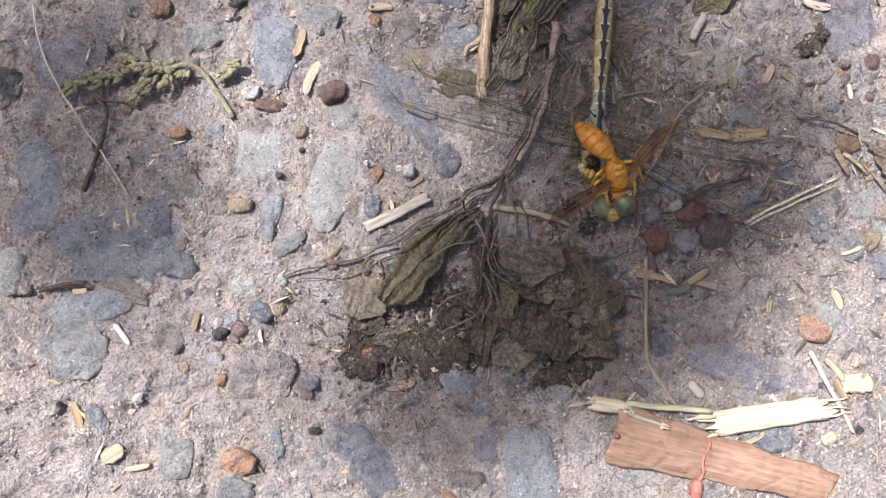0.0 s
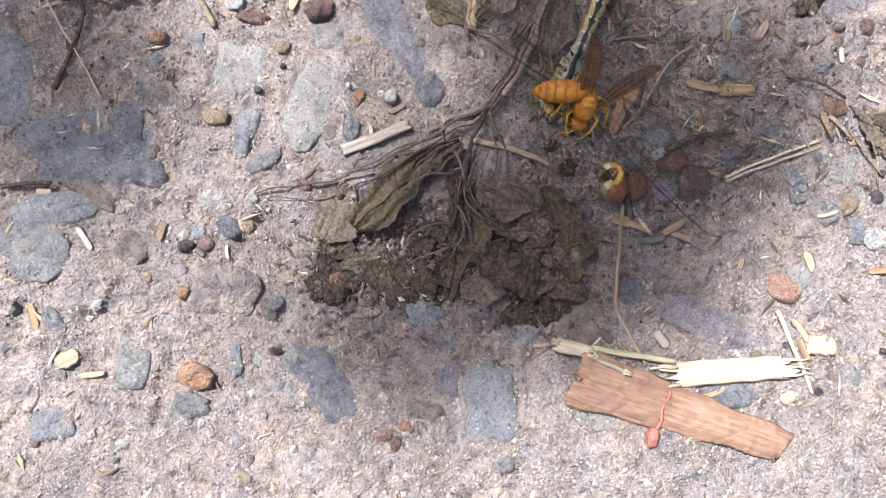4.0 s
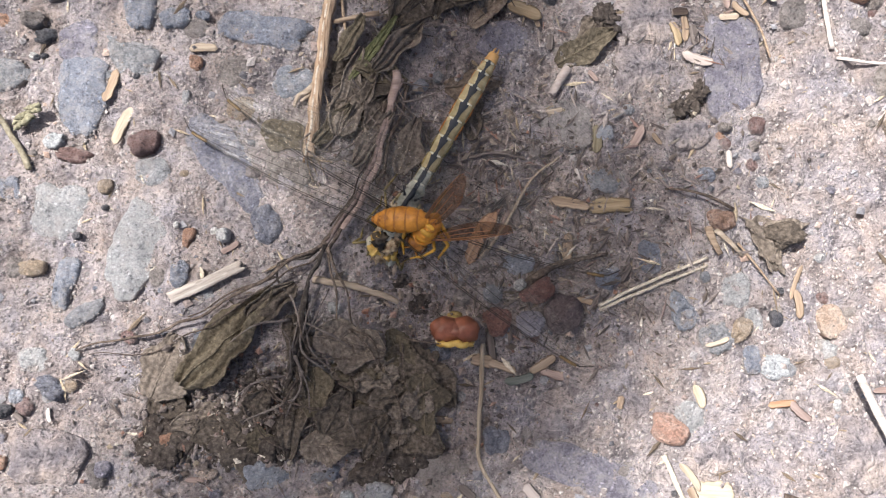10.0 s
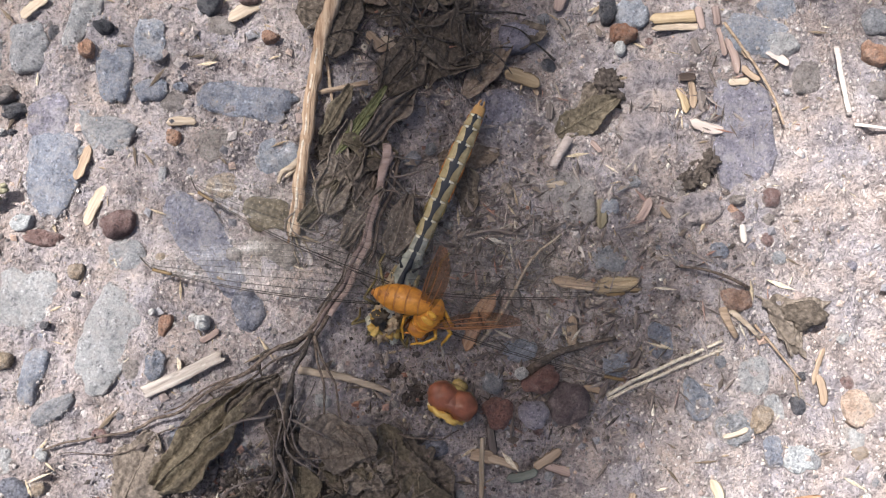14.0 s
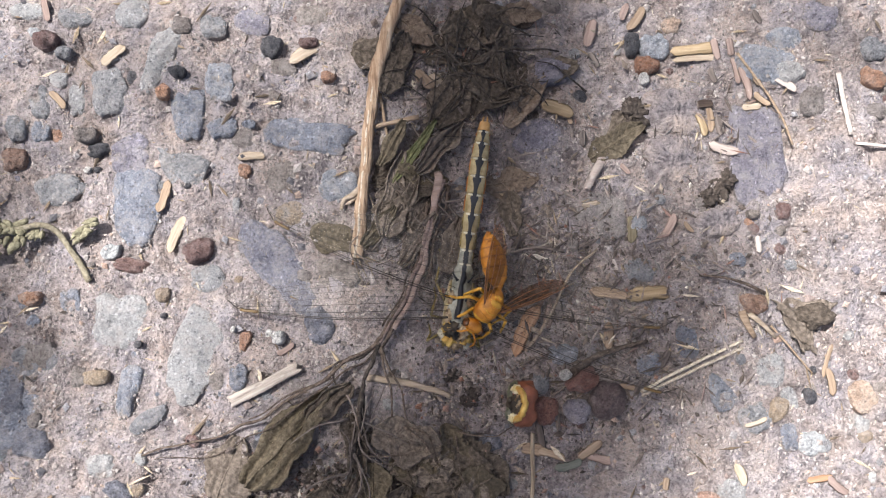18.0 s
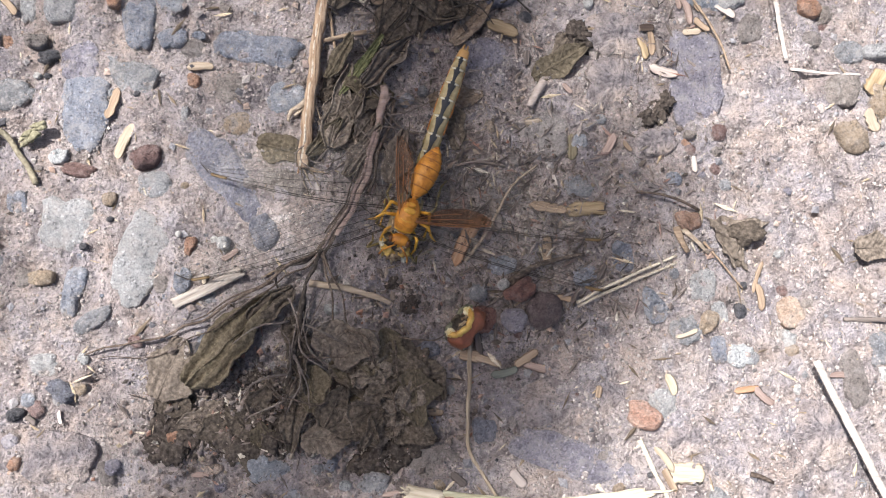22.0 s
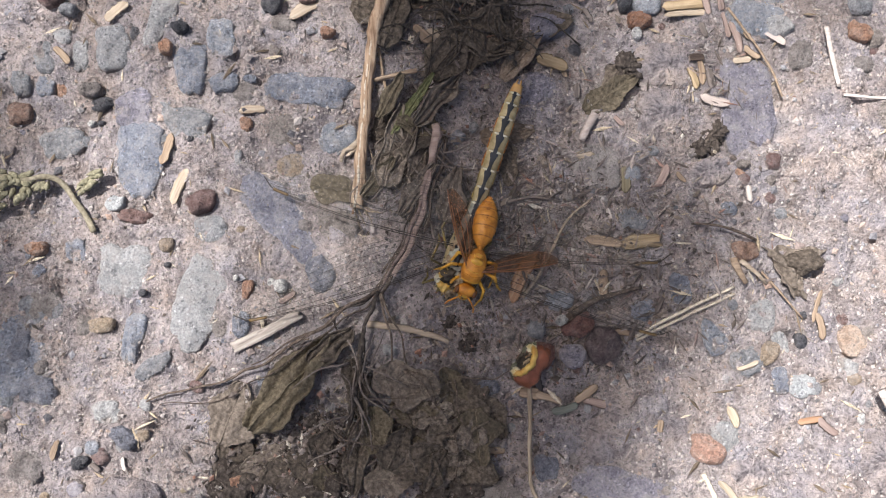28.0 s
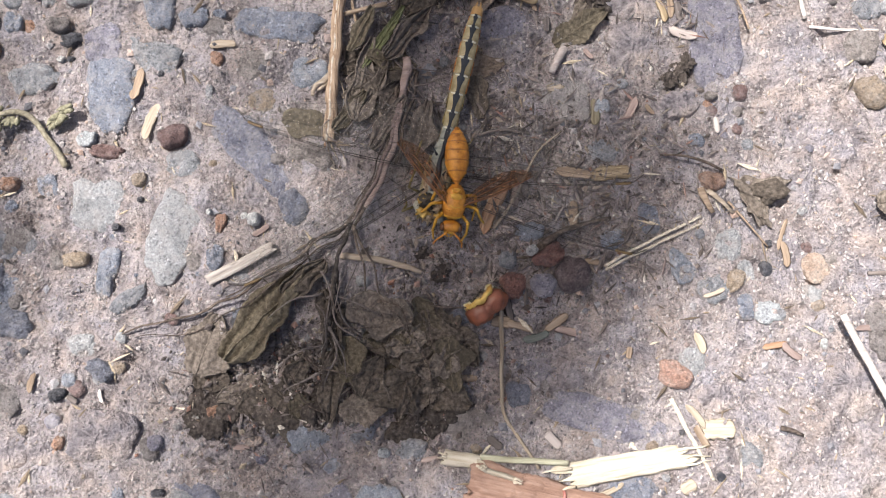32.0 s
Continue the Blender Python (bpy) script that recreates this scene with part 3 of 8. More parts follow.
pebble(13.8, -15.6, 3.0, 3.4, -11, "grey", "grey pebble lying on the sandy ground", 1.8)
pebble(21.6, -15.4, 6.2, 3.6, 25, "brick", "brick-red pebble lying on the sandy ground", 2.6)
pebble(25.7, -19.3, 6.4, 6.0, -3, "plum", "dark plum-brown rounded pebble lying on the sandy ground", 3.4)
pebble(20.1, -20.7, 4.6, 4.4, -3, "violet", "violet-grey pebble lying on the sandy ground", 2.2)
pebble(14.6, -20.4, 4.8, 4.8, -3, "brick", "brick-red pebble lying on the sandy ground", 2.4)
pebble(4.5, -25.3, 3.8, 2.8, -3, "slate", "smooth slate-blue pebble lying on the sandy ground", 1.6)
pebble(55.7, -22.5, 2.8, 4.4, -38, "tan", "yellowish tan pebble lying on the sandy ground", 1.2)
pebble(71.8, -21.5, 4.7, 5.5, 17, "paleorange", "pale orange pebble lying on the sandy ground", 1.2)
pebble(63.2, -16.0, 1.2, 1.2, -3, "dark", "small dark slate pebble lying on the sandy ground", 1.0)
pebble(62.6, -21.1, 2.0, 3.0, -3, "dark", "dark slate pebble lying on the sandy ground", 1.0)
pebble(42.9, -38.9, 6.3, 4.7, -28, "salmon", "rough salmon-orange pebble lying on the sandy ground", 2.2)
pebble(-75.4, 4.6, 3.9, 2.5, -2, "tanred", "reddish tan pebble lying on the sandy ground", 1.6)
pebble(-68.8, -33.9, 2.1, 2.1, -2, "dark", "small dark slate pebble lying on the sandy ground", 1.6)
pebble(-68.5, -42.2, 1.9, 2.5, -32, "orange", "rough brownish orange pebble lying on the sandy ground", 1.2)
pebble(-51.9, -43.6, 2.9, 2.5, -2, "violet", "violet-grey pebble lying on the sandy ground", 1.4)
pebble(-65.8, -57.1, 6.5, 4.7, -15, "orange", "rough brownish orange pebble lying on the sandy ground", 2.6)
pebble(-51.7, -52.4, 2.3, 1.2, -3, "dark", "small dark slate pebble lying on the sandy ground", 1.4)
pebble(-24.8, -45.0, 7.9, 5.6, -10, "bluepale", "pale blue-grey pebble lying on the sandy ground", 2.2)
pebble(-34.4, -44.9, 3.1, 1.6, 6, "paleorange", "pale orange pebble lying on the sandy ground", 1.0)
pebble(-41.3, -39.0, 2.3, 2.3, -2, "orange", "small rough brownish orange pebble lying on the sandy ground", 1.2)
pebble(13.8, -40.3, 4.3, 4.5, -2, "slate", "smooth slate-blue pebble lying on the sandy ground", 1.8)
pebble(-11.3, -48.8, 2.1, 1.7, -2, "bluewhite", "small pale bluish-white pebble lying on the sandy ground", 1.2)
pebble(-75.3, 54.2, 2.3, 1.5, -3, "bluewhite", "small pale bluish-white pebble lying on the sandy ground", 1.2)
pebble(-24.6, 49.3, 3.4, 1.9, -3, "red", "dull dark-red pebble lying on the sandy ground", 1.6)
pebble(43.8, 49.8, 3.3, 2.8, -3, "paleorange", "pale orange pebble lying on the sandy ground", 1.6)
pebble(92.6, 27.8, 4.7, 3.4, -1, "pale", "pale rounded pebble lying on the sandy ground", 2.6)
pebble(86.5, 11.3, 4.8, 6.8, 32, "tan", "flat tan pebble lying on the sandy ground", 3)
pebble(-84.3, 30.4, 2.6, 2.8, -2, "grey", "round grey pebble lying on the sandy ground", 1.6)

pebble(53.6, -3.5, 4.6, 3.8, -10, "tanred", "rust-brown pebble lying on the sandy ground", 2.2)
pebble(18.4, -14.2, 2.0, 1.8, 29, "white", "small bone-white pebble beside a brick-red one", 2.6)

# ---- dry plant matter ----
PLANT = {
    "straw": fibrous("pale_straw", (0.25, 0.198, 0.148), (0.375, 0.308, 0.242), (0.47, 0.4, 0.33), "x", patch=0.3, patch_colour=(0.25, 0.175, 0.12)),
    "tan": fibrous("tan_husk", (0.17, 0.122, 0.088), (0.28, 0.208, 0.152), (0.38, 0.295, 0.225), "x"),
    "rosy": fibrous("pinkish_husk", (0.168, 0.121, 0.107), (0.269, 0.201, 0.180), (0.359, 0.280, 0.255), "x"),
    "ochre": fibrous("ochre_pod", (0.2, 0.148, 0.09), (0.32, 0.242, 0.155), (0.41, 0.325, 0.225), "x", patch=0.4, patch_colour=(0.2, 0.135, 0.075)),
    "pale": fibrous("pale_chip", (0.310, 0.261, 0.240), (0.416, 0.355, 0.330), (0.507, 0.440, 0.411), "x"),
    "white": fibrous("bleached_chip", (0.375, 0.330, 0.306), (0.512, 0.453, 0.419), (0.591, 0.531, 0.507), "x"),
    "cream": fibrous("cream_husk", (0.25, 0.205, 0.15), (0.36, 0.3, 0.232), (0.45, 0.39, 0.32), "x"),
    "grey": fibrous("grey_chip", (0.088, 0.073, 0.069), (0.148, 0.124, 0.115), (0.222, 0.189, 0.176), "x"),
    "brown": fibrous("brown_chip", (0.042, 0.030, 0.026), (0.085, 0.063, 0.052), (0.143, 0.110, 0.093), "x"),
    "olive": fibrous("olive_pod", (0.102, 0.085, 0.054), (0.176, 0.149, 0.102), (0.249, 0.214, 0.158), "x"),
    "rust": fibrous("rust_stalk", (0.22, 0.125, 0.075), (0.34, 0.205, 0.13), (0.43, 0.29, 0.2), "x"),
    "teal": fibrous("grey_green_leaf", (0.075, 0.083, 0.074), (0.123, 0.132, 0.119), (0.176, 0.182, 0.165), "x"),
}
HUSK_WORDS = {
    "straw": "pale straw-coloured seed husk lying on the sand",
    "tan": "dull tan seed husk lying on the sand",
    "rosy": "pinkish-brown dry seed husk on the ground",
    "ochre": "yellowish ochre dry seed pod on the ground",
    "pale": "pale pinkish wood chip lying on the sand",
    "white": "bleached white splinter of straw on the ground",
    "cream": "cream-coloured papery husk lying on the sand",
    "grey": "weathered grey-brown wood chip on the ground",
    "brown": "dark brown wood chip lying on the ground",
    "olive": "olive-green dried pod lying on the ground",
    "rust": "rust-orange piece of dry stalk on the ground",
    "teal": "small grey-green dry leaflet on the ground",
}
WOODY = fibrous("brown_stem", (0.035, 0.026, 0.022), (0.095, 0.073, 0.061), (0.2, 0.16, 0.135), "n")
ROOTY = fibrous("dark_root", (0.018, 0.015, 0.014), (0.055, 0.046, 0.041), (0.135, 0.115, 0.102), "n")
STALK = fibrous("tan_stalk", (0.2, 0.125, 0.08), (0.42, 0.30, 0.21), (0.6, 0.48, 0.36), "y", patch=0.55, patch_colour=(0.2, 0.115, 0.07))
STRAW = fibrous("bleached_straw", (0.3, 0.25, 0.2), (0.48, 0.42, 0.35), (0.62, 0.56, 0.48), "n")
BLEACHED = fibrous("bleached_wood", (0.27, 0.23, 0.2), (0.45, 0.4, 0.36), (0.6, 0.55, 0.5), "x", patch=0.6, patch_colour=(0.2, 0.15, 0.12))
TANSTRAW = fibrous("tan_straw", (0.2, 0.155, 0.115), (0.34, 0.275, 0.21), (0.47, 0.395, 0.31), "y")
GREENSTICK = fibrous("green_grey_stick", (0.24, 0.225, 0.155), (0.35, 0.335, 0.245), (0.45, 0.435, 0.335), "x")
LEAF_OLIVE = fibrous("withered_olive_leaf", (0.05, 0.04, 0.028), (0.115, 0.095, 0.068), (0.2, 0.168, 0.124), "n", 0.8, 0.6, (0.055, 0.044, 0.034))
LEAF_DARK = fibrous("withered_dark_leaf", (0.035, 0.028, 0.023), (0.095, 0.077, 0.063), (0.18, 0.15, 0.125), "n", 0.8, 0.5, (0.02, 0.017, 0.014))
LEAF_GREY = fibrous("withered_grey_leaf", (0.07, 0.057, 0.048), (0.155, 0.128, 0.108), (0.26, 0.22, 0.19), "n", 0.85, 0.5, (0.05, 0.04, 0.034))
LEAF_BROWN = fibrous("dry_brown_leaf", (0.1, 0.074, 0.056), (0.19, 0.147, 0.116), (0.3, 0.245, 0.2), "n", 0.75, 0.5, (0.07, 0.05, 0.035))
LEAF_GREEN = fibrous("fading_green_leaf", (0.06, 0.066, 0.028), (0.125, 0.132, 0.062), (0.21, 0.215, 0.125), "n", 0.6, 0.4, (0.14, 0.12, 0.06))
SOIL = fibrous("dark_soil_crumb", (0.022, 0.018, 0.016), (0.062, 0.05, 0.044), (0.145, 0.122, 0.108), "n", 0.95, 0.4, (0.11, 0.094, 0.08))
BUD = fibrous("grey_green_bud", (0.115, 0.107, 0.072), (0.215, 0.2, 0.138), (0.33, 0.31, 0.225), "n", 0.9, 0.4, (0.15, 0.125, 0.08))
SPRIG = fibrous("grey_tan_sprig_stem", (0.13, 0.112, 0.08), (0.21, 0.185, 0.138), (0.3, 0.27, 0.213), "n", 0.8)
BARK = fibrous("reddish_bark", (0.235, 0.138, 0.1), (0.32, 0.2, 0.15), (0.41, 0.28, 0.22), "x", 0.9, 0.4, (0.19, 0.112, 0.085))
CANE = fibrous("split_cane", (0.36, 0.3, 0.22), (0.5, 0.44, 0.35), (0.59, 0.54, 0.455), "x", 0.75, 0.3, (0.36, 0.28, 0.19))
REDGUM = chitin("red_resin", (0.2, 0.07, 0.055), (0.36, 0.15, 0.12), 0.6)
BITS = np.random.RandomState(5)


def husk(x, y, long, wide, turn, kind):
    """A boat-shaped husk or chip: hollowed on top, pointed or blunt ends, a little curved."""
    r = BITS
    bm = bmesh.new()
    n, blunt, bend, thick = 13, 0.5 + 3.0 * r.rand(), (r.rand() - 0.5) * 0.16, (0.1 + 0.07 * r.rand()) * min(1.0, 1.9 / wide)
    lift, hollow = 0.10 * r.rand(), 0.35 * r.rand()
    rows = []
    for k in range(n):
        u = k / (n - 1)
        s = 2 * u - 1
        half = wide / 2 * max(0.10, (1 - abs(s) ** (2.0 + 2 * blunt)) ** 0.6) * (1 + (r.rand() - 0.5) * 0.26)
        yc = bend * long * (1 - s * s)
        zc = thick * wide * 0.55 + lift * wide * s * s
        ring = []
        for a, q in ((-1, 0.3), (-0.62, 1.0), (0.0, 1.0 - hollow), (0.62, 1.0), (1, 0.3), (0.6, -0.75), (-0.6, -0.75)):
            ring.append(bm.verts.new((s * long / 2 * MM, (yc + a * half) * MM, (zc + q * thick * half) * MM)))
        rows.append(ring)
    for a, b in zip(rows, rows[1:]):
        for s in range(7):
            bm.faces.new((a[s], b[s], b[(s + 1) % 7], a[(s + 1) % 7]))
    bm.faces.new(rows[0])
    bm.faces.new(rows[-1][::-1])
    ob = part("seed_husk", bm, PLANT[kind])
    spots = [float(ground_z((x + dx) * MM, (y + dy) * MM)) for dx in (-1, 0, 1) for dy in (-1, 0, 1)]
    ob.matrix_basis = pose(x * MM, y * MM, sum(spots) / 9 + 0.0005, (r.rand() - 0.5) * 16, (r.rand() - 0.5) * 10, turn)
    return tagged(ob, HUSK_WORDS[kind], "seed husk", "scattered husks")


def glide(points, step):
    """A smooth run of places through the points, in metres."""
    p = [Vector(q) * MM for q in points]
    p = [p[0] * 2 - p[1]] + p + [p[-1] * 2 - p[-2]]
    out = []
    for a, b, c, d in zip(p, p[1:], p[2:], p[3:]):
        n = max(2, int((c - b).length / (step * MM)))
        for k in range(n):
            t = k / n
            out.append(0.5 * (2 * b + (c - a) * t + (2 * a - 5 * b + 4 * c - d) * t * t + (3 * b - a - 3 * c + d) * t ** 3))
    out.append(p[-2])
    return out


def tube(bm, line, r0, r1, segs=8, rough=0.0, flat=1.0, rng=BITS, cap=True):
    """A stem along a line, from radius r0 to r1 in metres, uneven by rough, flattened by flat."""
    rows, n = [], len(line)
    for k, c in enumerate(line):
        d = (line[min(k + 1, n - 1)] - line[max(k - 1, 0)]).normalized()
        side = d.cross(Vector((0, 0, 1)))
        side = side.normalized() if side.length > 1e-4 else Vector((1, 0, 0))
        up = side.cross(d)
        r = r0 + (r1 - r0) * k / (n - 1)
        row = []
        for s in range(segs):
            a = 2 * math.pi * s / segs
            q = r * (1 + rough * (rng.rand() - 0.5) * 2)
            row.append(bm.verts.new(c + side * (q * math.cos(a)) + up * (q * flat * math.sin(a))))
        rows.append(row)
    for a, b in zip(rows, rows[1:]):
        for s in range(segs):
            bm.faces.new((a[s], a[(s + 1) % segs], b[(s + 1) % segs], b[s]))
    if cap:
        bm.faces.new(rows[0][::-1])
        bm.faces.new(rows[-1])
    return bm


def settled(points, r):
    """Points given as x, y and height over the ground, in millimetres, laid on the ground."""
    return [(x, y, h + r + 2.0 * (float(wavy(x * MM, y * MM, 0.030, 1)) - 0.5) + 0.2) for x, y, h in points]


def strand(name, points, r0, r1, mat, parent=None, rough=0.12, flat=0.85, step=0.9, segs=8, wobble=1.0):
    line = [p + Vector((noise.noise(p * 180), noise.noise(p * 180 + Vector((5, 0, 0))), noise.noise(p * 180 + Vector((0, 7, 0))))) * (0.9 * wobble * MM) for p in glide(settled(points, max(r0, r1) * 0.8), step)]
    return part(name, tube(bmesh.new(), line, r0 * MM, r1 * MM, segs, rough, flat), mat, parent)


def stick(name, points, r0, r1, mat, label, category, rough=0.12, flat=0.85, step=1.2):
    return tagged(strand(name, points, r0, r1, mat, None, rough, flat, step, 8, 0.35), label, category)


def withered_leaf(x, y, long, wide, turn, mat, label, lift=1.5, crumple=1.0, tilt=(0, 0), seed=1, toothed=0.05, curl=0.3, vein=True, ragged=1.0, pleat=0.0):
    """A dead leaf: toothed outline, folded and wrinkled blade with thickness, raised midrib."""
    r = np.random.RandomState(seed)
    nu, nv = 44, 25
    bm = bmesh.new()
    grid = []
    sh = r.rand(8) * 40

    def blade(u, v):
        s = 2 * u - 1
        half = 0.5 * wide * (max(0.0, math.sin(math.pi * min(1, u * 0.94 + 0.03) ** 0.8)) ** 0.7)
        half *= 1 + toothed * math.sin(u * 75) + 0.14 * ragged * math.sin(u * 11 + sh[0]) * (1 if v > 0 else -1)
        half *= 1 + 0.44 * ragged * (-0.5 + float(wavy((px0 := s * long / 2) * MM + sh[7], (1 if v > 0 else 0) * 0.05 + sh[6], 0.0035, 2)))
        px, py = px0, v * half
        fx, fy = (px + sh[1]) * MM, (py + sh[2]) * MM
        fold = 1.7 * (abs(float(wavy(fx, fy, 0.0065, sh[3])) - 0.5) * 2)
        fold += 0.55 * abs(float(wavy(fx, fy, 0.0028, sh[4])) - 0.5) * 2 + 0.22 * float(wavy(fx, fy, 0.0011, sh[5]))
        fold += 0.3 * abs(math.sin(v * 4.0 + 3.5 * float(wavy(fx, fy, 0.006, sh[7])) + sh[0]))
        fold += 0.45 * pleat * abs(math.sin(v * 4.2 + 5.0 * float(wavy(fx * 0.4, fy, 0.004, sh[2])) + sh[0])) ** 0.8
        rib = -0.18 * abs(math.sin(u * 22 - abs(v) * 3)) ** 6
        pz = lift + crumple * (fold + rib) + curl * wide * 0.35 * v * v * (0.4 + u) + 0.12 * long * curl * s * s
        return px + crumple * 0.5 * (float(wavy(fx, fy, 0.005, sh[6])) - 0.5), py, pz

    for i in range(nu):
        row = []
        for j in range(nv):
            row.append(bm.verts.new(Vector(blade(i / (nu - 1), 2 * j / (nv - 1) - 1)) * MM))
        grid.append(row)
    for i in range(nu - 1):
        for j in range(nv - 1):
            bm.faces.new((grid[i][j], grid[i + 1][j], grid[i + 1][j + 1], grid[i][j + 1]))
    thing = new("dead_leaf")
    thing.matrix_basis = pose(x * MM, y * MM, float(ground_z(x * MM, y * MM)), tilt[0], tilt[1], turn)
    b = part("blade", bm, mat, thing)
    solid = b.modifiers.new("thickness", "SOLIDIFY")
    solid.thickness, solid.offset = 0.00022, -1
    if long > 6.5:
        line = [Vector(blade(k / 24, 0.0)) * MM + Vector((0, 0, 0.00005)) for k in range(25)]
        part("midrib", tube(bmesh.new(), line, 0.0002, 0.00008, 6, 0.15), mat, thing)
    if vein and ragged < 1.2 and mat is not LEAF_DARK:
        for side in (-1, 1):
            for k in range(1, 5):
                vl = [Vector(blade(min(0.98, k / 6 + 0.16 * q / 8), side * 0.85 * q / 8)) * MM + Vector((0, 0, 0.00006)) for q in range(9)]
                part("side_vein", tube(bmesh.new(), vl, 0.00009, 0.00005, 5, 0.1), mat, thing)
    return tagged(thing, label, "leaf", "withered leaves")


def rolled_leaf(a, c, tip, top):
    """A dry leaf folded over itself: a blade from a and c to its tip, one edge rolled, a lobe bulging at top."""
    a, c, tip, top = (Vector(p) for p in (a, c, tip, top))
    n = 40
    bm = bmesh.new()
    grid = []
    edge = (tip - a).normalized()
    for i in range(n):
        row = []
        for j in range(n):
            u, v = i / (n - 1), j / (n - 1)
            p = a.lerp(c, u).lerp(tip + (c - a) * 0.2 * (u - 0.5), v) - (c - a).normalized() * 3.2 * math.sin(math.pi * v) * max(0, u - 0.4) * 1.4
            p += Vector((noise.noise(Vector((u * 5, v * 5, 3.1))), noise.noise(Vector((u * 5, v * 5, 8.7))))) * 1.1
            off = (p - a).cross(edge)
            z = 0.35 + 1.5 * math.exp(-(abs(off) - 1.1) ** 2 / 0.9) + 1.3 * math.exp(-(p - top).length_squared / 9) + 0.9 * abs(noise.noise(Vector((u * 4, v * 6, 1.3)))) + 0.3 * noise.noise(Vector((u * 13, v * 13, 5.0)))
            z -= 0.7 * (max(0, v - 0.75) * 4) ** 2 + 0.5 * (max(0, u - 0.85) * 6) ** 2
            row.append(bm.verts.new(Vector((p.x, p.y, max(0.15, z))) * MM))
        grid.append(row)
    for i in range(n - 1):
        for j in range(n - 1):
            bm.faces.new((grid[i][j], grid[i][j + 1], grid[i + 1][j + 1], grid[i + 1][j]))
    thing = new("rolled_leaf")
    thing.matrix_basis = pose(0, 0, float(ground_z(top.x * MM, top.y * MM)))
    blade = part("blade", bm, LEAF_GREY, thing, "dull brown blade with a rolled edge")
    solid = blade.modifiers.new("thickness", "SOLIDIFY")
    solid.thickness, solid.offset = 0.0002, -1
    bm = bmesh.new()
    bmesh.ops.create_icosphere(bm, subdivisions=5, radius=1.0)
    for v in bm.verts:
        q = 1 + 0.35 * noise.noise(v.co * 1.5 + Vector((4, 2, 9))) + 0.2 * abs(noise.noise(v.co * 4))
        v.co = Vector((top.x + (v.co.x * 3.2 - v.co.y * 0.4) * q, top.y + (v.co.y * 2.1 + v.co.x * 0.3) * q, 1.9 + v.co.z * q * 1.7)) * MM
    part("folded_lobe", bm, LEAF_DARK, thing, "dark grey-brown lobe folded over")
    return tagged(thing, "dry brown leaf folded and rolled at the edge", "leaf")


def soil_clump(x, y, size, high, seed):
    """A crumb of dark soil with a very uneven surface."""
    r = np.random.RandomState(seed)
    bm = bmesh.new()
    bmesh.ops.create_icosphere(bm, subdivisions=5, radius=1.0)
    o = r.rand(3) * 30
    for v in bm.verts:
        d = v.co.normalized()
        q = 1 + 0.6 * noise.noise(d * 1.6 + Vector(o)) + 0.42 * noise.noise(Vector((math.floor(d.x * 4), math.floor(d.y * 4), math.floor(d.z * 3))) * 3.7 + Vector(o)) + 0.16 * noise.noise(d * 5 + Vector(o)) + 0.06 * noise.noise(d * 22 + Vector(o))
        v.co = Vector((d.x * q * size / 2, d.y * q * size / 2, max(-0.4, d.z * q) * high)) * MM
    ob = part("soil_clump", bm, SOIL)
    ob.matrix_basis = pose(x * MM, y * MM, float(ground_z(x * MM, y * MM)), 0, 0, r.rand() * 360)
    return tagged(ob, "crumbly dark brown soil clump with plant bits in it", "soil clump", "soil clumps")

def split_stick():
    """A short flat plank of bleached wood, square at its ends, split along the grain."""
    r = np.random.RandomState(19)
    bm = bmesh.new()
    n, m = 40, 9
    ends = [(0.5 * r.rand(), 0.9 * r.rand()) for _ in range(m)]
    grid = []
    for i in range(n):
        u, row = i / (n - 1), []
        for j in range(m):
            v = 2 * j / (m - 1) - 1
            px = -6.9 + ends[j][0] + (13.8 - ends[j][0] - ends[j][1]) * u
            py = v * 1.0 * (1 + 0.1 * math.sin(u * 7 + v) + (0.12 * (r.rand() - 0.5) if abs(v) == 1 else 0))
            pz = 1.5 - 0.25 * v * v + 0.35 * abs(float(wavy(px * MM * 0.15, py * MM, 0.0006, 4)) - 0.5) - 0.5 * max(0, 1 - math.hypot((px + 1.0) / 0.9, (py - 0.4) / 0.35)) - 0.4 * max(0, 1 - math.hypot((px - 3.4) / 0.6, py / 0.3))
            row.append(bm.verts.new(Vector((px, py, pz)) * MM))
        grid.append(row)
    for a, b in zip(grid, grid[1:]):
        for j in range(m - 1):
            bm.faces.new((a[j], b[j], b[j + 1], a[j + 1]))
    ob = part("split_stick", bm, BLEACHED)
    solid = ob.modifiers.new("thickness", "SOLIDIFY")
    solid.thickness, solid.offset = 0.0011, -1
    ob.matrix_basis = pose(-34.5 * MM, -12.8 * MM, 0.0006, 0, 0, 24)
    return tagged(ob, "short bleached split stick with dark stains", "stick")


# ---- husks, pods and chips of wood ----
husk(-49.8, 15.0, 7.6, 2.0, 64, "straw")
husk(-52.2, 22.1, 6.3, 1.7, 72, "tan")
husk(-36.0, 28.5, 5.0, 1.6, -0, "straw")
husk(-71.0, 41.0, 4.2, 1.4, -50, "tan")
husk(-30.9, -6.8, 3.5, 1.1, 30, "rosy")
husk(34.8, -1.0, 8.4, 2.6, 2, "ochre")
husk(27.5, -0.4, 7.2, 2.0, -11, "tan")
husk(20.7, 34.1, 6.3, 2.5, -21, "ochre")
husk(22.8, 33.0, 3.3, 1.0, -72, "tan")
husk(32.6, 22.5, 2.6, 1.0, -52, "rosy")
husk(51.2, 25.5, 5.9, 1.8, -21, "pale")
husk(49.1, 31.3, 5.5, 1.4, -88, "tan")
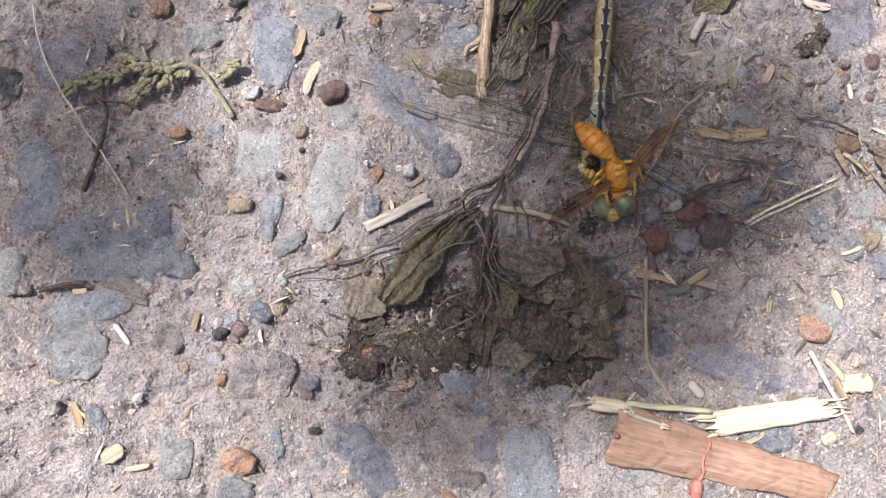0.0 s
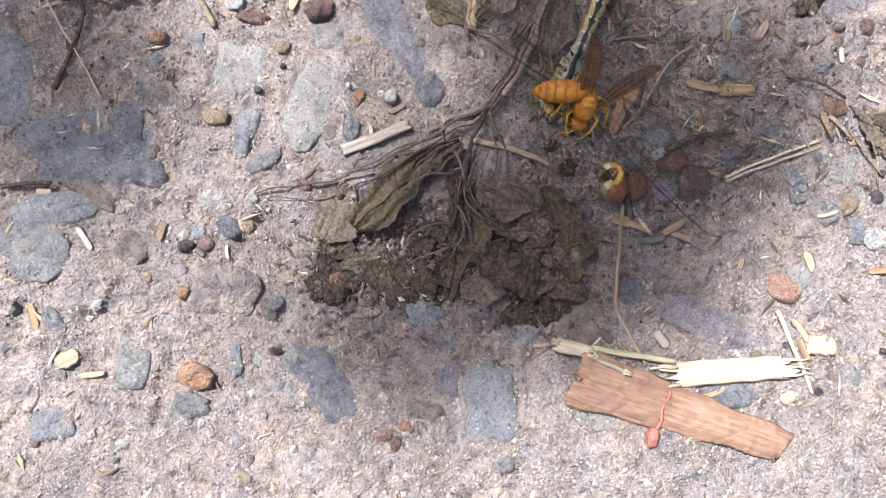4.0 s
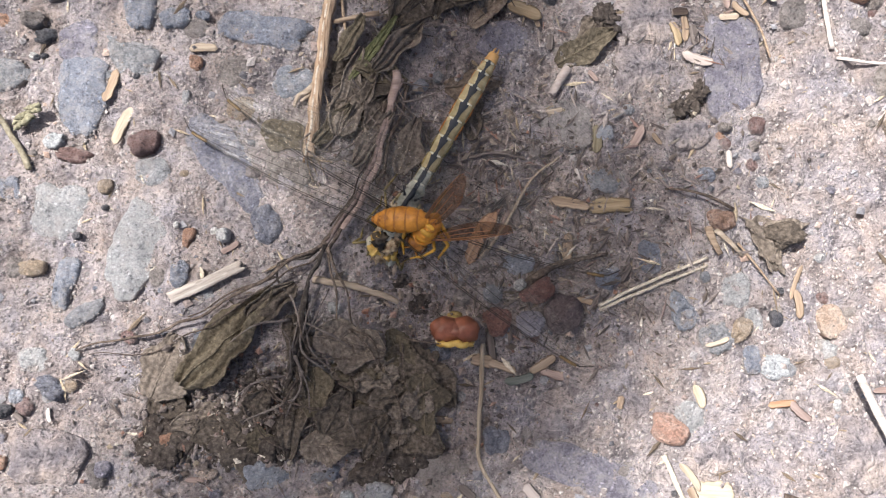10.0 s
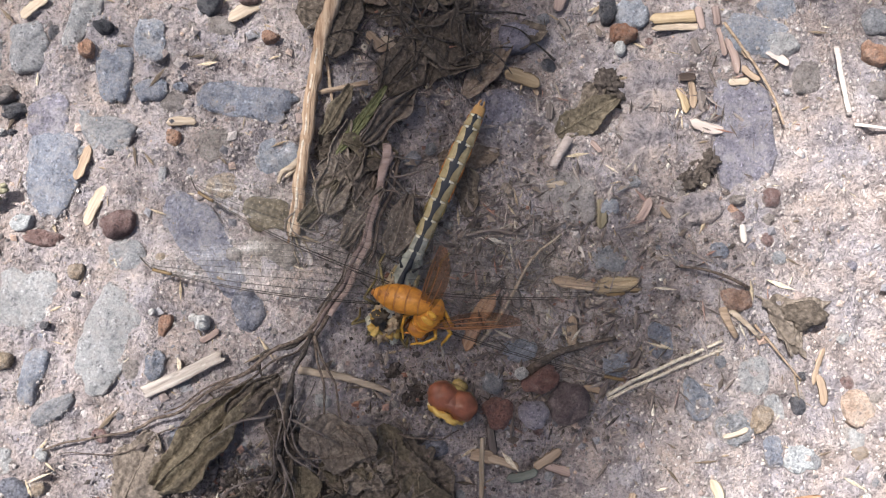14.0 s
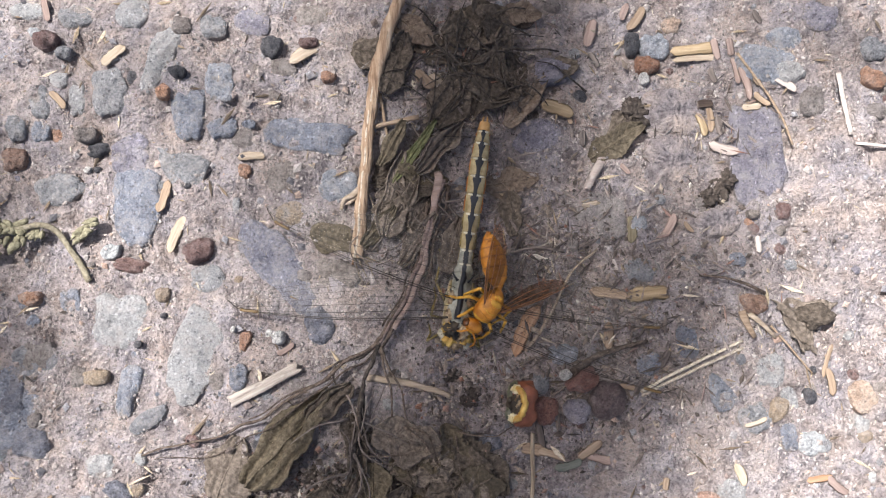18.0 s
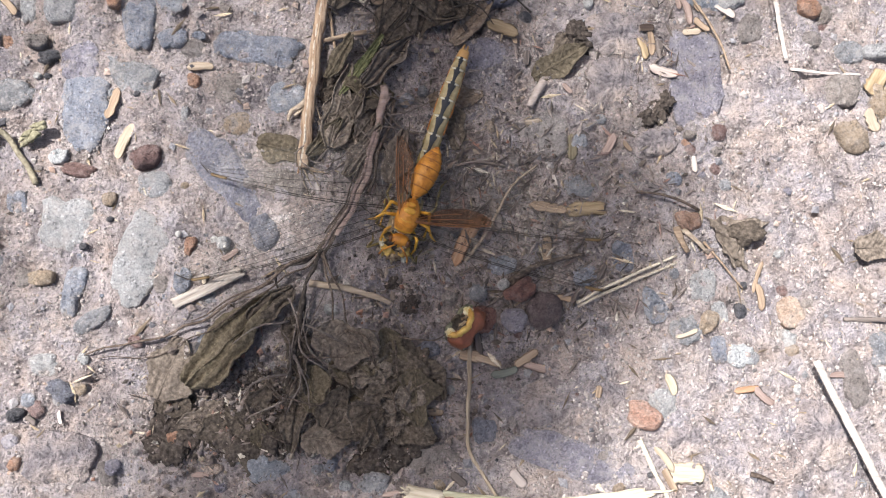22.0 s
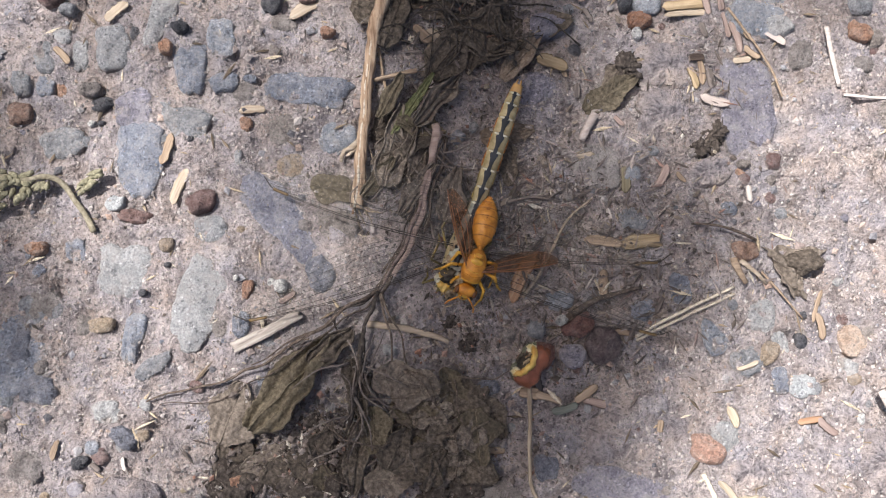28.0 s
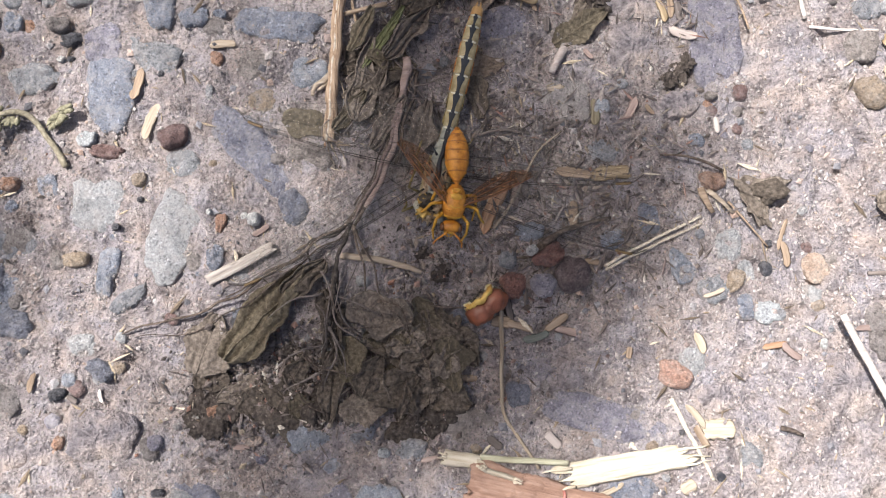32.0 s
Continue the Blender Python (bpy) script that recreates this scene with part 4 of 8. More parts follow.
husk(50.7, 29.7, 3.8, 1.8, -83, "grey")
husk(48.5, 33.9, 3.1, 1.5, -0, "brown")
husk(57.2, 33.0, 3.7, 1.3, 3, "straw")
husk(54.7, 40.0, 5.3, 1.5, -83, "rosy")
husk(56.2, 37.4, 6.5, 1.5, -75, "rosy")
husk(58.0, 38.6, 4.2, 1.3, -63, "tan")
husk(47.4, 44.5, 9.6, 2.1, 5, "ochre")
husk(47.8, 42.6, 9.6, 1.5, 2, "straw")
husk(63.6, 36.7, 4.7, 1.7, -37, "pale")
husk(32.7, 11.2, 5.1, 1.9, -94, "olive")
husk(39.8, 11.6, 5.0, 1.7, 58, "rosy")
husk(43.4, 11.1, 2.6, 1.0, -52, "tan")
husk(55.9, 7.2, 3.2, 1.1, -88, "white")
husk(29.1, 4.6, 2.8, 0.8, -77, "white")
husk(12.3, -6.1, 10.2, 2.7, 61, "rust")
husk(17.7, -1.3, 5.6, 1.9, -76, "grey")
husk(27.0, -7.9, 5.2, 1.8, -94, "tan")
husk(18.0, -30.0, 5.1, 1.5, 11, "teal")
husk(13.3, -24.9, 6.0, 1.4, -86, "grey")
husk(15.1, -28.0, 5.1, 1.4, -19, "tan")
husk(48.3, -33.6, 4.2, 1.8, -72, "cream")
husk(4.7, -36.7, 4.1, 1.4, -1, "tan")
husk(-61.1, -34.6, 2.5, 0.7, -83, "white")
husk(-61.8, -38.6, 4.2, 1.3, -18, "white")
husk(65.9, -18.3, 5.1, 1.4, -83, "tan")
husk(-14.9, 5.0, 2.0, 0.8, -85, "white")
husk(36.8, -12.5, 3.4, 1.2, 58, "grey")
husk(29.7, -17.3, 3.9, 1.2, -11, "tan")
husk(50.3, 39.2, 3.1, 1.3, -73, "grey")
husk(-3.3, 41.1, 4.6, 2.1, -46, "tan")
husk(35.0, -34.3, 2.3, 1.2, 78, "tan")
husk(-86.7, -32.9, 4.9, 1.1, -56, "white")
husk(-94.5, -24.4, 2.7, 1.6, -3, "straw")
husk(-72.7, -31.3, 3.7, 1.2, 74, "tan")
husk(-88.6, -54.4, 4.4, 3.1, 27, "cream")
husk(-84.3, -57.2, 4.6, 1.2, 7, "cream")
husk(-94.8, -47.2, 5.4, 1.5, -72, "ochre")
husk(-3.1, -50.4, 3.4, 0.9, 7, "rosy")
husk(50.0, -49.6, 6.7, 3.8, -3, "cream")
husk(45.9, -46.8, 5.6, 1.3, -55, "cream")
husk(29.3, -58.4, 5.6, 1.1, 21, "cream")
husk(43.4, -59.2, 3.1, 2.4, 25, "cream")
husk(-36.6, -45.8, 3.1, 1.0, -3, "rosy")
husk(-66.0, -34.8, 2.1, 1.0, -42, "grey")
husk(8.8, -48.4, 3.5, 1.5, -43, "grey")
husk(46.9, -50.5, 4.7, 1.5, -65, "tan")
husk(-24.9, 47.5, 7.6, 2.5, 28, "straw")
husk(-60.2, 48.4, 5.4, 2.0, 39, "straw")
husk(-72.8, 58.2, 4.6, 1.3, -81, "rosy")
husk(-77.0, 57.8, 3.7, 1.3, 8, "tan")
husk(28.2, 48.7, 5.8, 2.1, 71, "rosy")
husk(28.4, 43.6, 3.4, 1.1, -65, "grey")
husk(37.0, 51.3, 5.8, 1.9, 52, "tan")
husk(35.0, 52.6, 3.8, 1.5, 66, "rosy")
husk(60.1, 50.4, 3.0, 1.3, -61, "grey")
husk(54.1, 44.6, 3.5, 1.4, -86, "rosy")
husk(-6.3, 50.5, 6.4, 3.7, -44, "tan")
husk(15.7, 52.7, 5.4, 3.9, -65, "brown")
husk(66.1, -14.6, 6.4, 0.9, 68, "tan")
husk(92.0, 21.7, 5.8, 3.7, 55, "ochre")
husk(90.7, 14.5, 4.8, 2.3, -75, "straw")
husk(79.5, -33.3, 3.8, 1.2, -2, "rosy")
husk(65.4, -36.3, 4.7, 1.5, -43, "rosy")
husk(62.3, -35.1, 4.9, 1.2, 5, "rust")
husk(51.5, -24.4, 4.3, 0.9, 17, "straw")

husk(51.4, 44.3, 4.2, 1.5, -80, "rosy")
husk(59.2, 34.3, 3.8, 1.3, -40, "tan")
husk(47.5, 30.1, 4.6, 1.4, -75, "ochre")
husk(-0.9, 40.4, 4.4, 2.3, -40, "straw")
husk(25.2, 28.7, 2.9, 1.4, 85, "grey")
husk(25.5, 16.4, 3.1, 1.1, 8, "straw")
husk(11.9, -27.1, 4.4, 2.1, -12, "tan")
husk(16.6, -3.3, 5.5, 1.7, 75, "rosy")
husk(22.2, -27.7, 5.2, 1.7, 30, "tan")
husk(23.7, -29.3, 4.8, 1.5, -20, "rosy")
husk(19.5, -48.9, 3.8, 1.9, -50, "pale")

# ---- stems, straws and sticks ----
PLANT_HEAP = tagged(new("withered_plant"), "uprooted withered plant, dark forked stems and hairy roots", "plant")
stick("plant_stalk", [(-17.5, 8.7, 0.2), (-16.3, 16.6, 0.8), (-14.4, 29.9, 1.5), (-12.1, 42.6, 1.6), (-7.2, 56.5, 1.5), (-3.8, 65.4, 1.0)], 1.1, 1.25, STALK, "long tan-brown dry stalk with frayed lower end", "stalk", 0.2, 0.75)
for dx, mat in ((-0.75, PLANT["rust"]), (-0.35, STRAW), (0.3, STALK), (0.7, PLANT["tan"]), (0.95, STALK)):
    stick("stalk_fibre", [(x + dx, y + 3 * dx, h + 1.55 - 0.9 * dx * dx) for x, y, h in [(-17.4, 9.7, 0.2), (-16.3, 16.6, 0.8), (-14.4, 29.9, 1.5), (-12.1, 42.6, 1.6), (-7.2, 56.5, 1.5)]], 0.24, 0.2, mat, "long split fibre along a dry stalk", "plant fibre", 0.3)
for fray in ([(-17.3, 9.2, 0.3), (-16.6, 6.9, 0.2), (-16.0, 5.1, 0.0)], [(-16.8, 9.6, 0.5), (-15.5, 7.3, 0.2), (-14.8, 5.2, 0.0)], [(-17.7, 9.0, 0.2), (-17.5, 6.6, 0.2), (-16.7, 4.3, 0.0)], [(-15.1, 21.5, 1.8), (-14.1, 18.6, 0.6), (-13.5, 15.0, 0.2)]):
    stick("stalk_fibre", fray, 0.16, 0.07, TANSTRAW, "thin pale fibre frayed from a dry stalk", "plant fibre")
stick("withered_flower", [(-16.0, 21.6, 1.6), (-17.9, 20.2, 1.2), (-19.4, 19.7, 0.8), (-20.1, 17.7, 0.5)], 0.7, 0.3, PLANT["straw"], "shrivelled pale yellow flower on a dry stalk", "flower")
stick("withered_flower", [(-16.0, 21.1, 1.4), (-17.6, 19.7, 1.0), (-19.0, 18.8, 0.6)], 0.5, 0.25, PLANT["straw"], "shrivelled pale yellow flower on a dry stalk", "flower")
split_stick()
stick("double_straw", [(31.6, -18.0, 0.4), (41.0, -13.9, 0.6), (50.7, -10.2, 0.5)], 0.3, 0.27, STRAW, "pale bleached straw lying beside its twin", "straw", 0.04)
stick("double_straw", [(31.8, -18.7, 0.3), (41.3, -14.9, 0.5), (50.7, -11.5, 0.4)], 0.3, 0.27, STRAW, "pale bleached straw lying beside its twin", "straw", 0.04)
stick("straw", [(73.7, 38.4, 0.3), (74.4, 32.3, 0.3), (74.8, 26.3, 0.3)], 0.5, 0.46, PLANT["white"], "short bleached white straw on the sand", "straw", 0.08, 0.5)
stick("straw", [(75.5, 24.6, 0.3), (81.4, 24.0, 0.3), (88.9, 23.2, 0.3)], 0.3, 0.3, PLANT["white"], "thin bleached white straw on the sand", "straw")
stick("straw", [(73.5, -30.1, 4.0), (79.1, -42.5, 3.0), (85.3, -55.5, 2.0)], 0.75, 0.75, PLANT["white"], "broad pale straw propped above the ground", "straw", 0.06, 0.45)
stick("bent_straw", [(11.9, -24.1, 0.4), (11.4, -32.7, 0.4), (10.9, -42.7, 0.5), (13.1, -47.6, 0.4), (16.3, -53.8, 0.3)], 0.42, 0.3, TANSTRAW, "long thin tan straw bent at a joint", "straw")
stick("straw", [(41.7, -43.3, 0.8), (44.9, -50.9, 0.6), (48.2, -58.4, 0.3)], 0.45, 0.35, STRAW, "thin pale straw lying near split cane", "straw")
stick("green_stick", [(6.0, -50.7, 0.8), (13.2, -51.8, 1.0), (21.6, -53.1, 1.2)], 0.62, 0.55, GREENSTICK, "smooth grey-green hollow stick", "stick", 0.03)
stick("curved_twig", [(33.7, -9.4, 0.4), (29.1, -10.0, 1.0), (23.9, -11.4, 1.2), (19.5, -14.2, 0.5)], 0.3, 0.75, WOODY, "dark curved twig tapering to a point", "twig")
stick("grass_stalk", [(26.0, 7.9, 0.8), (22.1, 4.9, 0.8), (19.6, 1.9, 1.0), (17.1, -2.2, 1.0), (14.6, -6.2, 0.8), (11.8, -9.5, 0.5)], 0.2, 0.34, TANSTRAW, "thin dry tan stem, forked and curved", "stem")
stick("grass_stalk", [(10.4, 8.2, 0.4), (14.4, 8.7, 0.5), (19.9, 7.8, 0.4)], 0.3, 0.25, PLANT["grey"], "thin grey dry stem on the ground", "stem")
stick("yellow_straw", [(-16.7, -12.7, 0.4), (-10.7, -13.7, 0.5), (-6.3, -14.9, 0.5), (-2.2, -16.8, 0.3)], 0.62, 0.5, PLANT["straw"], "thin yellowish dry straw on the ground", "straw", 0.25, 0.45)
strand("stem", [(-0.9, 22.4, 1.5), (-3.3, 16.6, 2.2), (-5.0, 10.5, 2.5), (-8.5, 2.6, 2.5), (-12.0, -4.2, 2.6), (-14.4, -7.6, 2.5)], 0.37, 0.41, PLANT["rosy"], PLANT_HEAP, 0.22)
strand("stem", [(-0.1, 20.9, 1.0), (-0.9, 16.4, 1.5), (-3.2, 11.0, 2.0), (-5.7, 3.5, 2.5)], 0.31, 0.27, WOODY, PLANT_HEAP, 0.2)
stick("grass_stalk", [(-12.9, 32.6, 1.0), (-9.2, 33.3, 1.6), (-5.0, 33.9, 1.5)], 0.4, 0.5, PLANT["tan"], "thin tan stem with a shrivelled bud", "stem")
stick("grass_stalk", [(-11.9, 39.0, 0.8), (-11.3, 34.1, 1.0), (-10.5, 28.8, 0.8)], 0.3, 0.25, PLANT["tan"], "thin tan stem among dead leaves", "stem")
stick("grey_hair", [(-103.0, 31.3, 1.0), (-101.0, 22.0, 1.2), (-96.9, 13.0, 1.6), (-90.9, 3.2, 1.2), (-85.0, -6.9, 0.6)], 0.19, 0.15, PLANT["pale"], "very thin pale grey grass thread", "grass thread")
stick("short_twig", [(-101.1, -24.0, 0.4), (-96.9, -23.3, 0.5), (-92.6, -22.9, 0.4)], 0.45, 0.35, WOODY, "short dark twig on the ground", "twig")
stick("thin_twig", [(-93.3, -5.8, 0.4), (-90.5, 1.7, 0.8), (-88.8, 9.2, 1.0), (-91.6, 12.8, 0.8)], 0.5, 0.35, WOODY, "dark reddish dry twig on the ground", "twig", 0.25)
stick("thin_twig", [(-93.3, 11.3, 0.4), (-86.8, 11.5, 0.6), (-82.6, 9.7, 0.4)], 0.3, 0.25, WOODY, "dark reddish dry twig on the ground", "twig", 0.25)
stick("grass_stalk", [(55.4, 43.2, 0.6), (58.9, 36.9, 0.8), (62.0, 30.8, 0.8), (63.9, 25.1, 0.5)], 0.28, 0.22, PLANT["tan"], "thin brown stem with seed husks along it", "stem")
stick("pale_twig", [(28.1, 24.0, 0.5), (26.6, 21.6, 0.7), (25.1, 19.0, 0.5)], 0.85, 0.7, PLANT["pale"], "short pale knobbly twig piece on the sand", "twig", 0.16)
stick("dark_stick", [(81.3, -23.1, 0.5), (85.5, -23.3, 0.6), (90.4, -23.7, 0.5)], 0.4, 0.4, PLANT["grey"], "thin dark stick on the ground", "stick")
stick("wood_strip", [(61.4, -50.0, 0.5), (63.3, -50.5, 0.8), (65.5, -51.7, 0.4)], 0.5, 0.3, WOODY, "small dark curved wood strip", "wood strip")
stick("straw_sliver", [(51.0, -4.7, 0.4), (51.8, -7.3, 0.8), (52.9, -9.7, 0.5)], 0.75, 0.5, PLANT["tan"], "narrow dry grass blade by a curled leaf", "grass blade", 0.1, 0.3)
stick("straw_sliver", [(52.4, -5.3, 0.6), (54.8, -7.8, 1.0), (56.9, -10.0, 0.5)], 0.55, 0.3, PLANT["straw"], "narrow pale dry grass blade by a curled leaf", "grass blade", 0.1, 0.3)
stick("straw_sliver", [(56.3, -7.8, 0.5), (59.4, -12.3, 0.8), (62.9, -16.7, 0.3)], 0.25, 0.15, PLANT["tan"], "thread-thin dry grass blade", "grass blade")
stick("straw_sliver", [(44.3, 1.9, 0.4), (47.9, 1.4, 1.5), (51.7, 0.1, 1.8), (55.4, -2.0, 1.0)], 0.2, 0.32, WOODY, "dark thin stalk of a curled leaf", "stem")
for tuft in ([(2.4, 54.0, 1.0), (0.9, 46.1, 2.0), (1.4, 37.7, 1.2)], [(5.4, 51.7, 1.0), (2.4, 44.9, 2.0), (-0.5, 40.0, 1.0)], [(10.4, 47.0, 1.0), (7.0, 43.6, 2.0), (1.8, 43.5, 1.5)], [(1.3, 45.0, 2.0), (5.7, 39.4, 1.8), (8.5, 34.2, 0.8)], [(-2.1, 49.8, 1.2), (1.7, 42.8, 2.0), (3.4, 35.5, 1.0)], [(9.1, 44.5, 2.0), (15.5, 45.5, 1.5), (21.9, 44.9, 0.8)], [(9.5, 49.3, 1.0), (10.1, 43.6, 1.6), (11.0, 39.4, 1.0)]):
    strand("root_thread", tuft, 0.3, 0.15, ROOTY, PLANT_HEAP, 0.25)
for tuft in ([(-7.6, 25.5, 1.0), (-3.6, 22.9, 2.0), (0.2, 16.7, 1.0)], [(-9.8, 22.4, 1.0), (-4.8, 19.9, 1.8), (-0.6, 20.9, 1.0)], [(-1.8, 18.8, 1.5), (3.0, 12.3, 1.5), (4.8, 8.1, 1.0)], [(-11.1, 16.3, 1.0), (-7.9, 19.1, 1.5), (-3.5, 24.2, 1.0)], [(-14.5, 10.3, 0.8), (-10.2, 14.0, 1.6), (-6.0, 17.0, 1.0)]):
    strand("root_thread", tuft, 0.22, 0.12, PLANT["grey"], PLANT_HEAP, 0.25)

strand("stem", [(-0.3, 21.4, 1.2), (-2.3, 16.2, 1.8), (-4.2, 10.1, 2.2), (-7.7, 2.1, 2.4), (-11.3, -4.7, 2.4), (-13.6, -8.1, 2.3)], 0.18, 0.20, WOODY, PLANT_HEAP, 0.25)
strand("stem", [(-1.6, 23.0, 1.0), (-4.3, 16.2, 1.6), (-5.9, 10.6, 2.0), (-9.5, 2.5, 2.2), (-12.9, -4.0, 2.4)], 0.12, 0.16, WOODY, PLANT_HEAP, 0.25)

# the forked stem of the withered plant and its hairy roots
strand("stem", [(-1.6, 23.8, 1.4), (-2.7, 18.4, 1.8), (-4.0, 12.5, 2.0), (-6.3, 5.5, 2.2), (-8.5, 0.4, 2.3), (-10.9, -4.3, 2.4)], 0.8, 0.42, PLANT["rosy"], PLANT_HEAP, 0.2, 0.5)
strand("stem", [(-4.3, 18.2, 1.2), (-4.9, 12.6, 1.6), (-7.3, 5.8, 2.0), (-9.7, -0.4, 2.2), (-12.4, -6.2, 2.4)], 0.3, 0.26, WOODY, PLANT_HEAP, 0.25)
strand("stem", [(-6.3, 6.9, 2.4), (-9.9, 0.4, 2.6), (-12.6, -4.9, 2.8), (-14.6, -7.0, 2.8)], 0.29, 0.34, WOODY, PLANT_HEAP, 0.25)
strand("stem", [(-5.2, 6.1, 2.2), (-8.9, -0.1, 2.4), (-11.7, -5.3, 2.6), (-13.9, -7.9, 2.6)], 0.18, 0.20, WOODY, PLANT_HEAP, 0.25)
strand("stem", [(-13.8, -6.9, 2.8), (-18.3, -8.5, 2.8), (-21.4, -11.2, 2.7), (-29.0, -14.9, 2.2), (-38.2, -19.5, 1.6), (-48.0, -22.1, 0.9), (-56.2, -24.1, 0.4)], 0.37, 0.16, WOODY, PLANT_HEAP, 0.25)
strand("stem", [(-14.6, -7.7, 2.4), (-22.2, -13.1, 2.4), (-33.4, -19.7, 1.6), (-42.6, -23.7, 0.9), (-54.1, -25.2, 0.4)], 0.18, 0.08, WOODY, PLANT_HEAP, 0.25)
strand("stem", [(-15.4, -7.5, 2.2), (-18.8, -9.3, 2.6), (-21.4, -10.5, 2.6), (-22.1, -12.9, 2.4), (-20.7, -15.6, 2.0)], 0.29, 0.20, ROOTY, PLANT_HEAP, 0.4)
strand("stem", [(-22.4, -12.5, 2.4), (-27.7, -13.8, 2.2), (-33.1, -16.1, 1.6), (-37.6, -18.4, 1.0)], 0.20, 0.11, WOODY, PLANT_HEAP, 0.25)
strand("stem", [(-13.9, -7.6, 2.8), (-12.7, -14.9, 2.4), (-12.6, -21.0, 1.8), (-12.1, -24.7, 1.0)], 0.24, 0.16, WOODY, PLANT_HEAP, 0.25)
strand("stem", [(-13.7, -7.6, 2.8), (-11.0, -15.0, 2.4), (-10.1, -20.6, 1.8), (-8.0, -24.8, 1.0)], 0.23, 0.14, WOODY, PLANT_HEAP, 0.25)
strand("root", [(-14.2, -7.2, 2.8), (-16.5, -11.3, 3.0), (-17.7, -15.8, 3.2), (-18.3, -21.7, 3.2), (-19.6, -27.5, 2.6), (-21.6, -31.9, 2.0)], 0.36, 0.42, ROOTY, PLANT_HEAP, 0.5)
strand("root", [(-17.1, -13.1, 2.6), (-18.3, -16.4, 3.0), (-19.1, -22.4, 3.0), (-20.5, -29.2, 2.4), (-20.9, -31.9, 2.0)], 0.2, 0.28, ROOTY, PLANT_HEAP, 0.5)
strand("root", [(-17.5, -15.6, 2.8), (-17.3, -21.6, 3.0), (-18.9, -28.3, 2.6), (-18.6, -32.0, 2.0)], 0.18, 0.22, ROOTY, PLANT_HEAP, 0.5)
strand("tendril", [(-20.6, -15.5, 2.4), (-18.7, -20.0, 3.4), (-17.3, -24.9, 3.6), (-13.5, -27.8, 2.8)], 0.2, 0.12, PLANT["grey"], PLANT_HEAP, 0.25)
strand("tendril", [(-18.3, -18.2, 3.0), (-16.1, -24.1, 3.6), (-12.8, -27.2, 3.0), (-10.9, -25.4, 2.4)], 0.2, 0.12, PLANT["grey"], PLANT_HEAP, 0.25)
strand("tendril", [(-18.8, -18.1, 3.0), (-19.1, -24.9, 3.4), (-17.0, -29.4, 2.8)], 0.16, 0.1, PLANT["grey"], PLANT_HEAP, 0.25)
strand("tendril", [(-16.2, -21.6, 2.8), (-14.9, -19.5, 3.0), (-13.6, -22.6, 2.8), (-15.4, -25.1, 2.6)], 0.16, 0.1, PLANT["grey"], PLANT_HEAP, 0.25)
strand("tendril", [(-13.7, -25.2, 2.4), (-11.1, -24.8, 2.8), (-9.2, -26.3, 2.4)], 0.2, 0.12, PLANT["grey"], PLANT_HEAP, 0.25)

THREADS = np.random.RandomState(31)
for hx, hy, spread_x, spread_y, count, mat, high in ((7.0, 42.1, 12.0, 9.0, 34, ROOTY, 2.4), (-6.8, 21.4, 7.0, 9.0, 14, PLANT["grey"], 2.2), (-9.9, -25.1, 10.0, 7.0, 7, WOODY, 4.2), (-19.3, -25.0, 2.6, 9.0, 9, PLANT["grey"], 4.6), (-19.8, -27.1, 5.0, 9.0, 5, WOODY, 4.6)):
    for _ in range(count):
        sx, sy = hx + THREADS.normal() * spread_x * 0.55, hy + THREADS.normal() * spread_y * 0.55
        a, bend = THREADS.rand() * 6.28, THREADS.normal() * 0.32
        line = []
        for q in range(5):
            line.append((sx, sy, high * (0.35 + 0.65 * math.sin(math.pi * (q + 0.4) / 5))))
            sx, sy = sx + 2.6 * math.cos(a), sy + 2.6 * math.sin(a)
            a += bend * (0.5 + THREADS.rand())
        strand("root_thread", line, 0.13 + 0.13 * THREADS.rand(), 0.08, mat, PLANT_HEAP, 0.3)

# ---- dead leaves ----
withered_leaf(-29.6, -23.0, 21.5, 8.2, 47, LEAF_OLIVE, "withered olive-green leaf, creased lengthwise, its edge raised", 1.8, 1.0, (-17, 2), 21, 0.03, 0.1, False, 1.1, 4.2)
withered_leaf(-41.4, -26.8, 11.5, 8.4, 67, LEAF_GREY, "withered grey-olive leaf pressed to the sand", 0.4, 0.8, (-3, 0), 22, 0.05, 0.15, False, 1.6, 1.0)
withered_leaf(-23.4, -15.8, 9.5, 4.8, 38, LEAF_DARK, "dark folded leaf under forked stems", 1.6, 1.0, (10, 0), 71, 0.03, 0.3, False, 1.4, 1.6)
withered_leaf(-41.2, -33.0, 6.9, 4.8, -20, LEAF_DARK, "small dark crumpled leaf scrap", 0.4, 0.9, (0, 0), 57, 0.02, 0.2, False)
withered_leaf(-16.2, -31.6, 8.2, 6.1, -92, LEAF_OLIVE, "small flat olive-brown leaf beside a root", 2.6, 0.45, (4, -4), 27, 0.03, 0.12)
withered_leaf(-14.3, -40.4, 8.7, 5.2, -4, LEAF_GREY, "olive-brown leaf scrap with jagged teeth", 1.6, 0.5, (-4, 0), 28, 0.09, 0.12)
withered_leaf(-9.0, -36.9, 9.8, 6.4, 20, LEAF_DARK, "crumpled grey-brown leaf among roots", 1.6, 1.0, (0, 5), 24, 0.05, 0.2)
withered_leaf(-2.3, -28.6, 13.1, 10.3, -15, LEAF_DARK, "dark brown crumpled leaf with a ragged edge", 1.5, 0.9, (0, 4), 25, 0.03, 0.15)
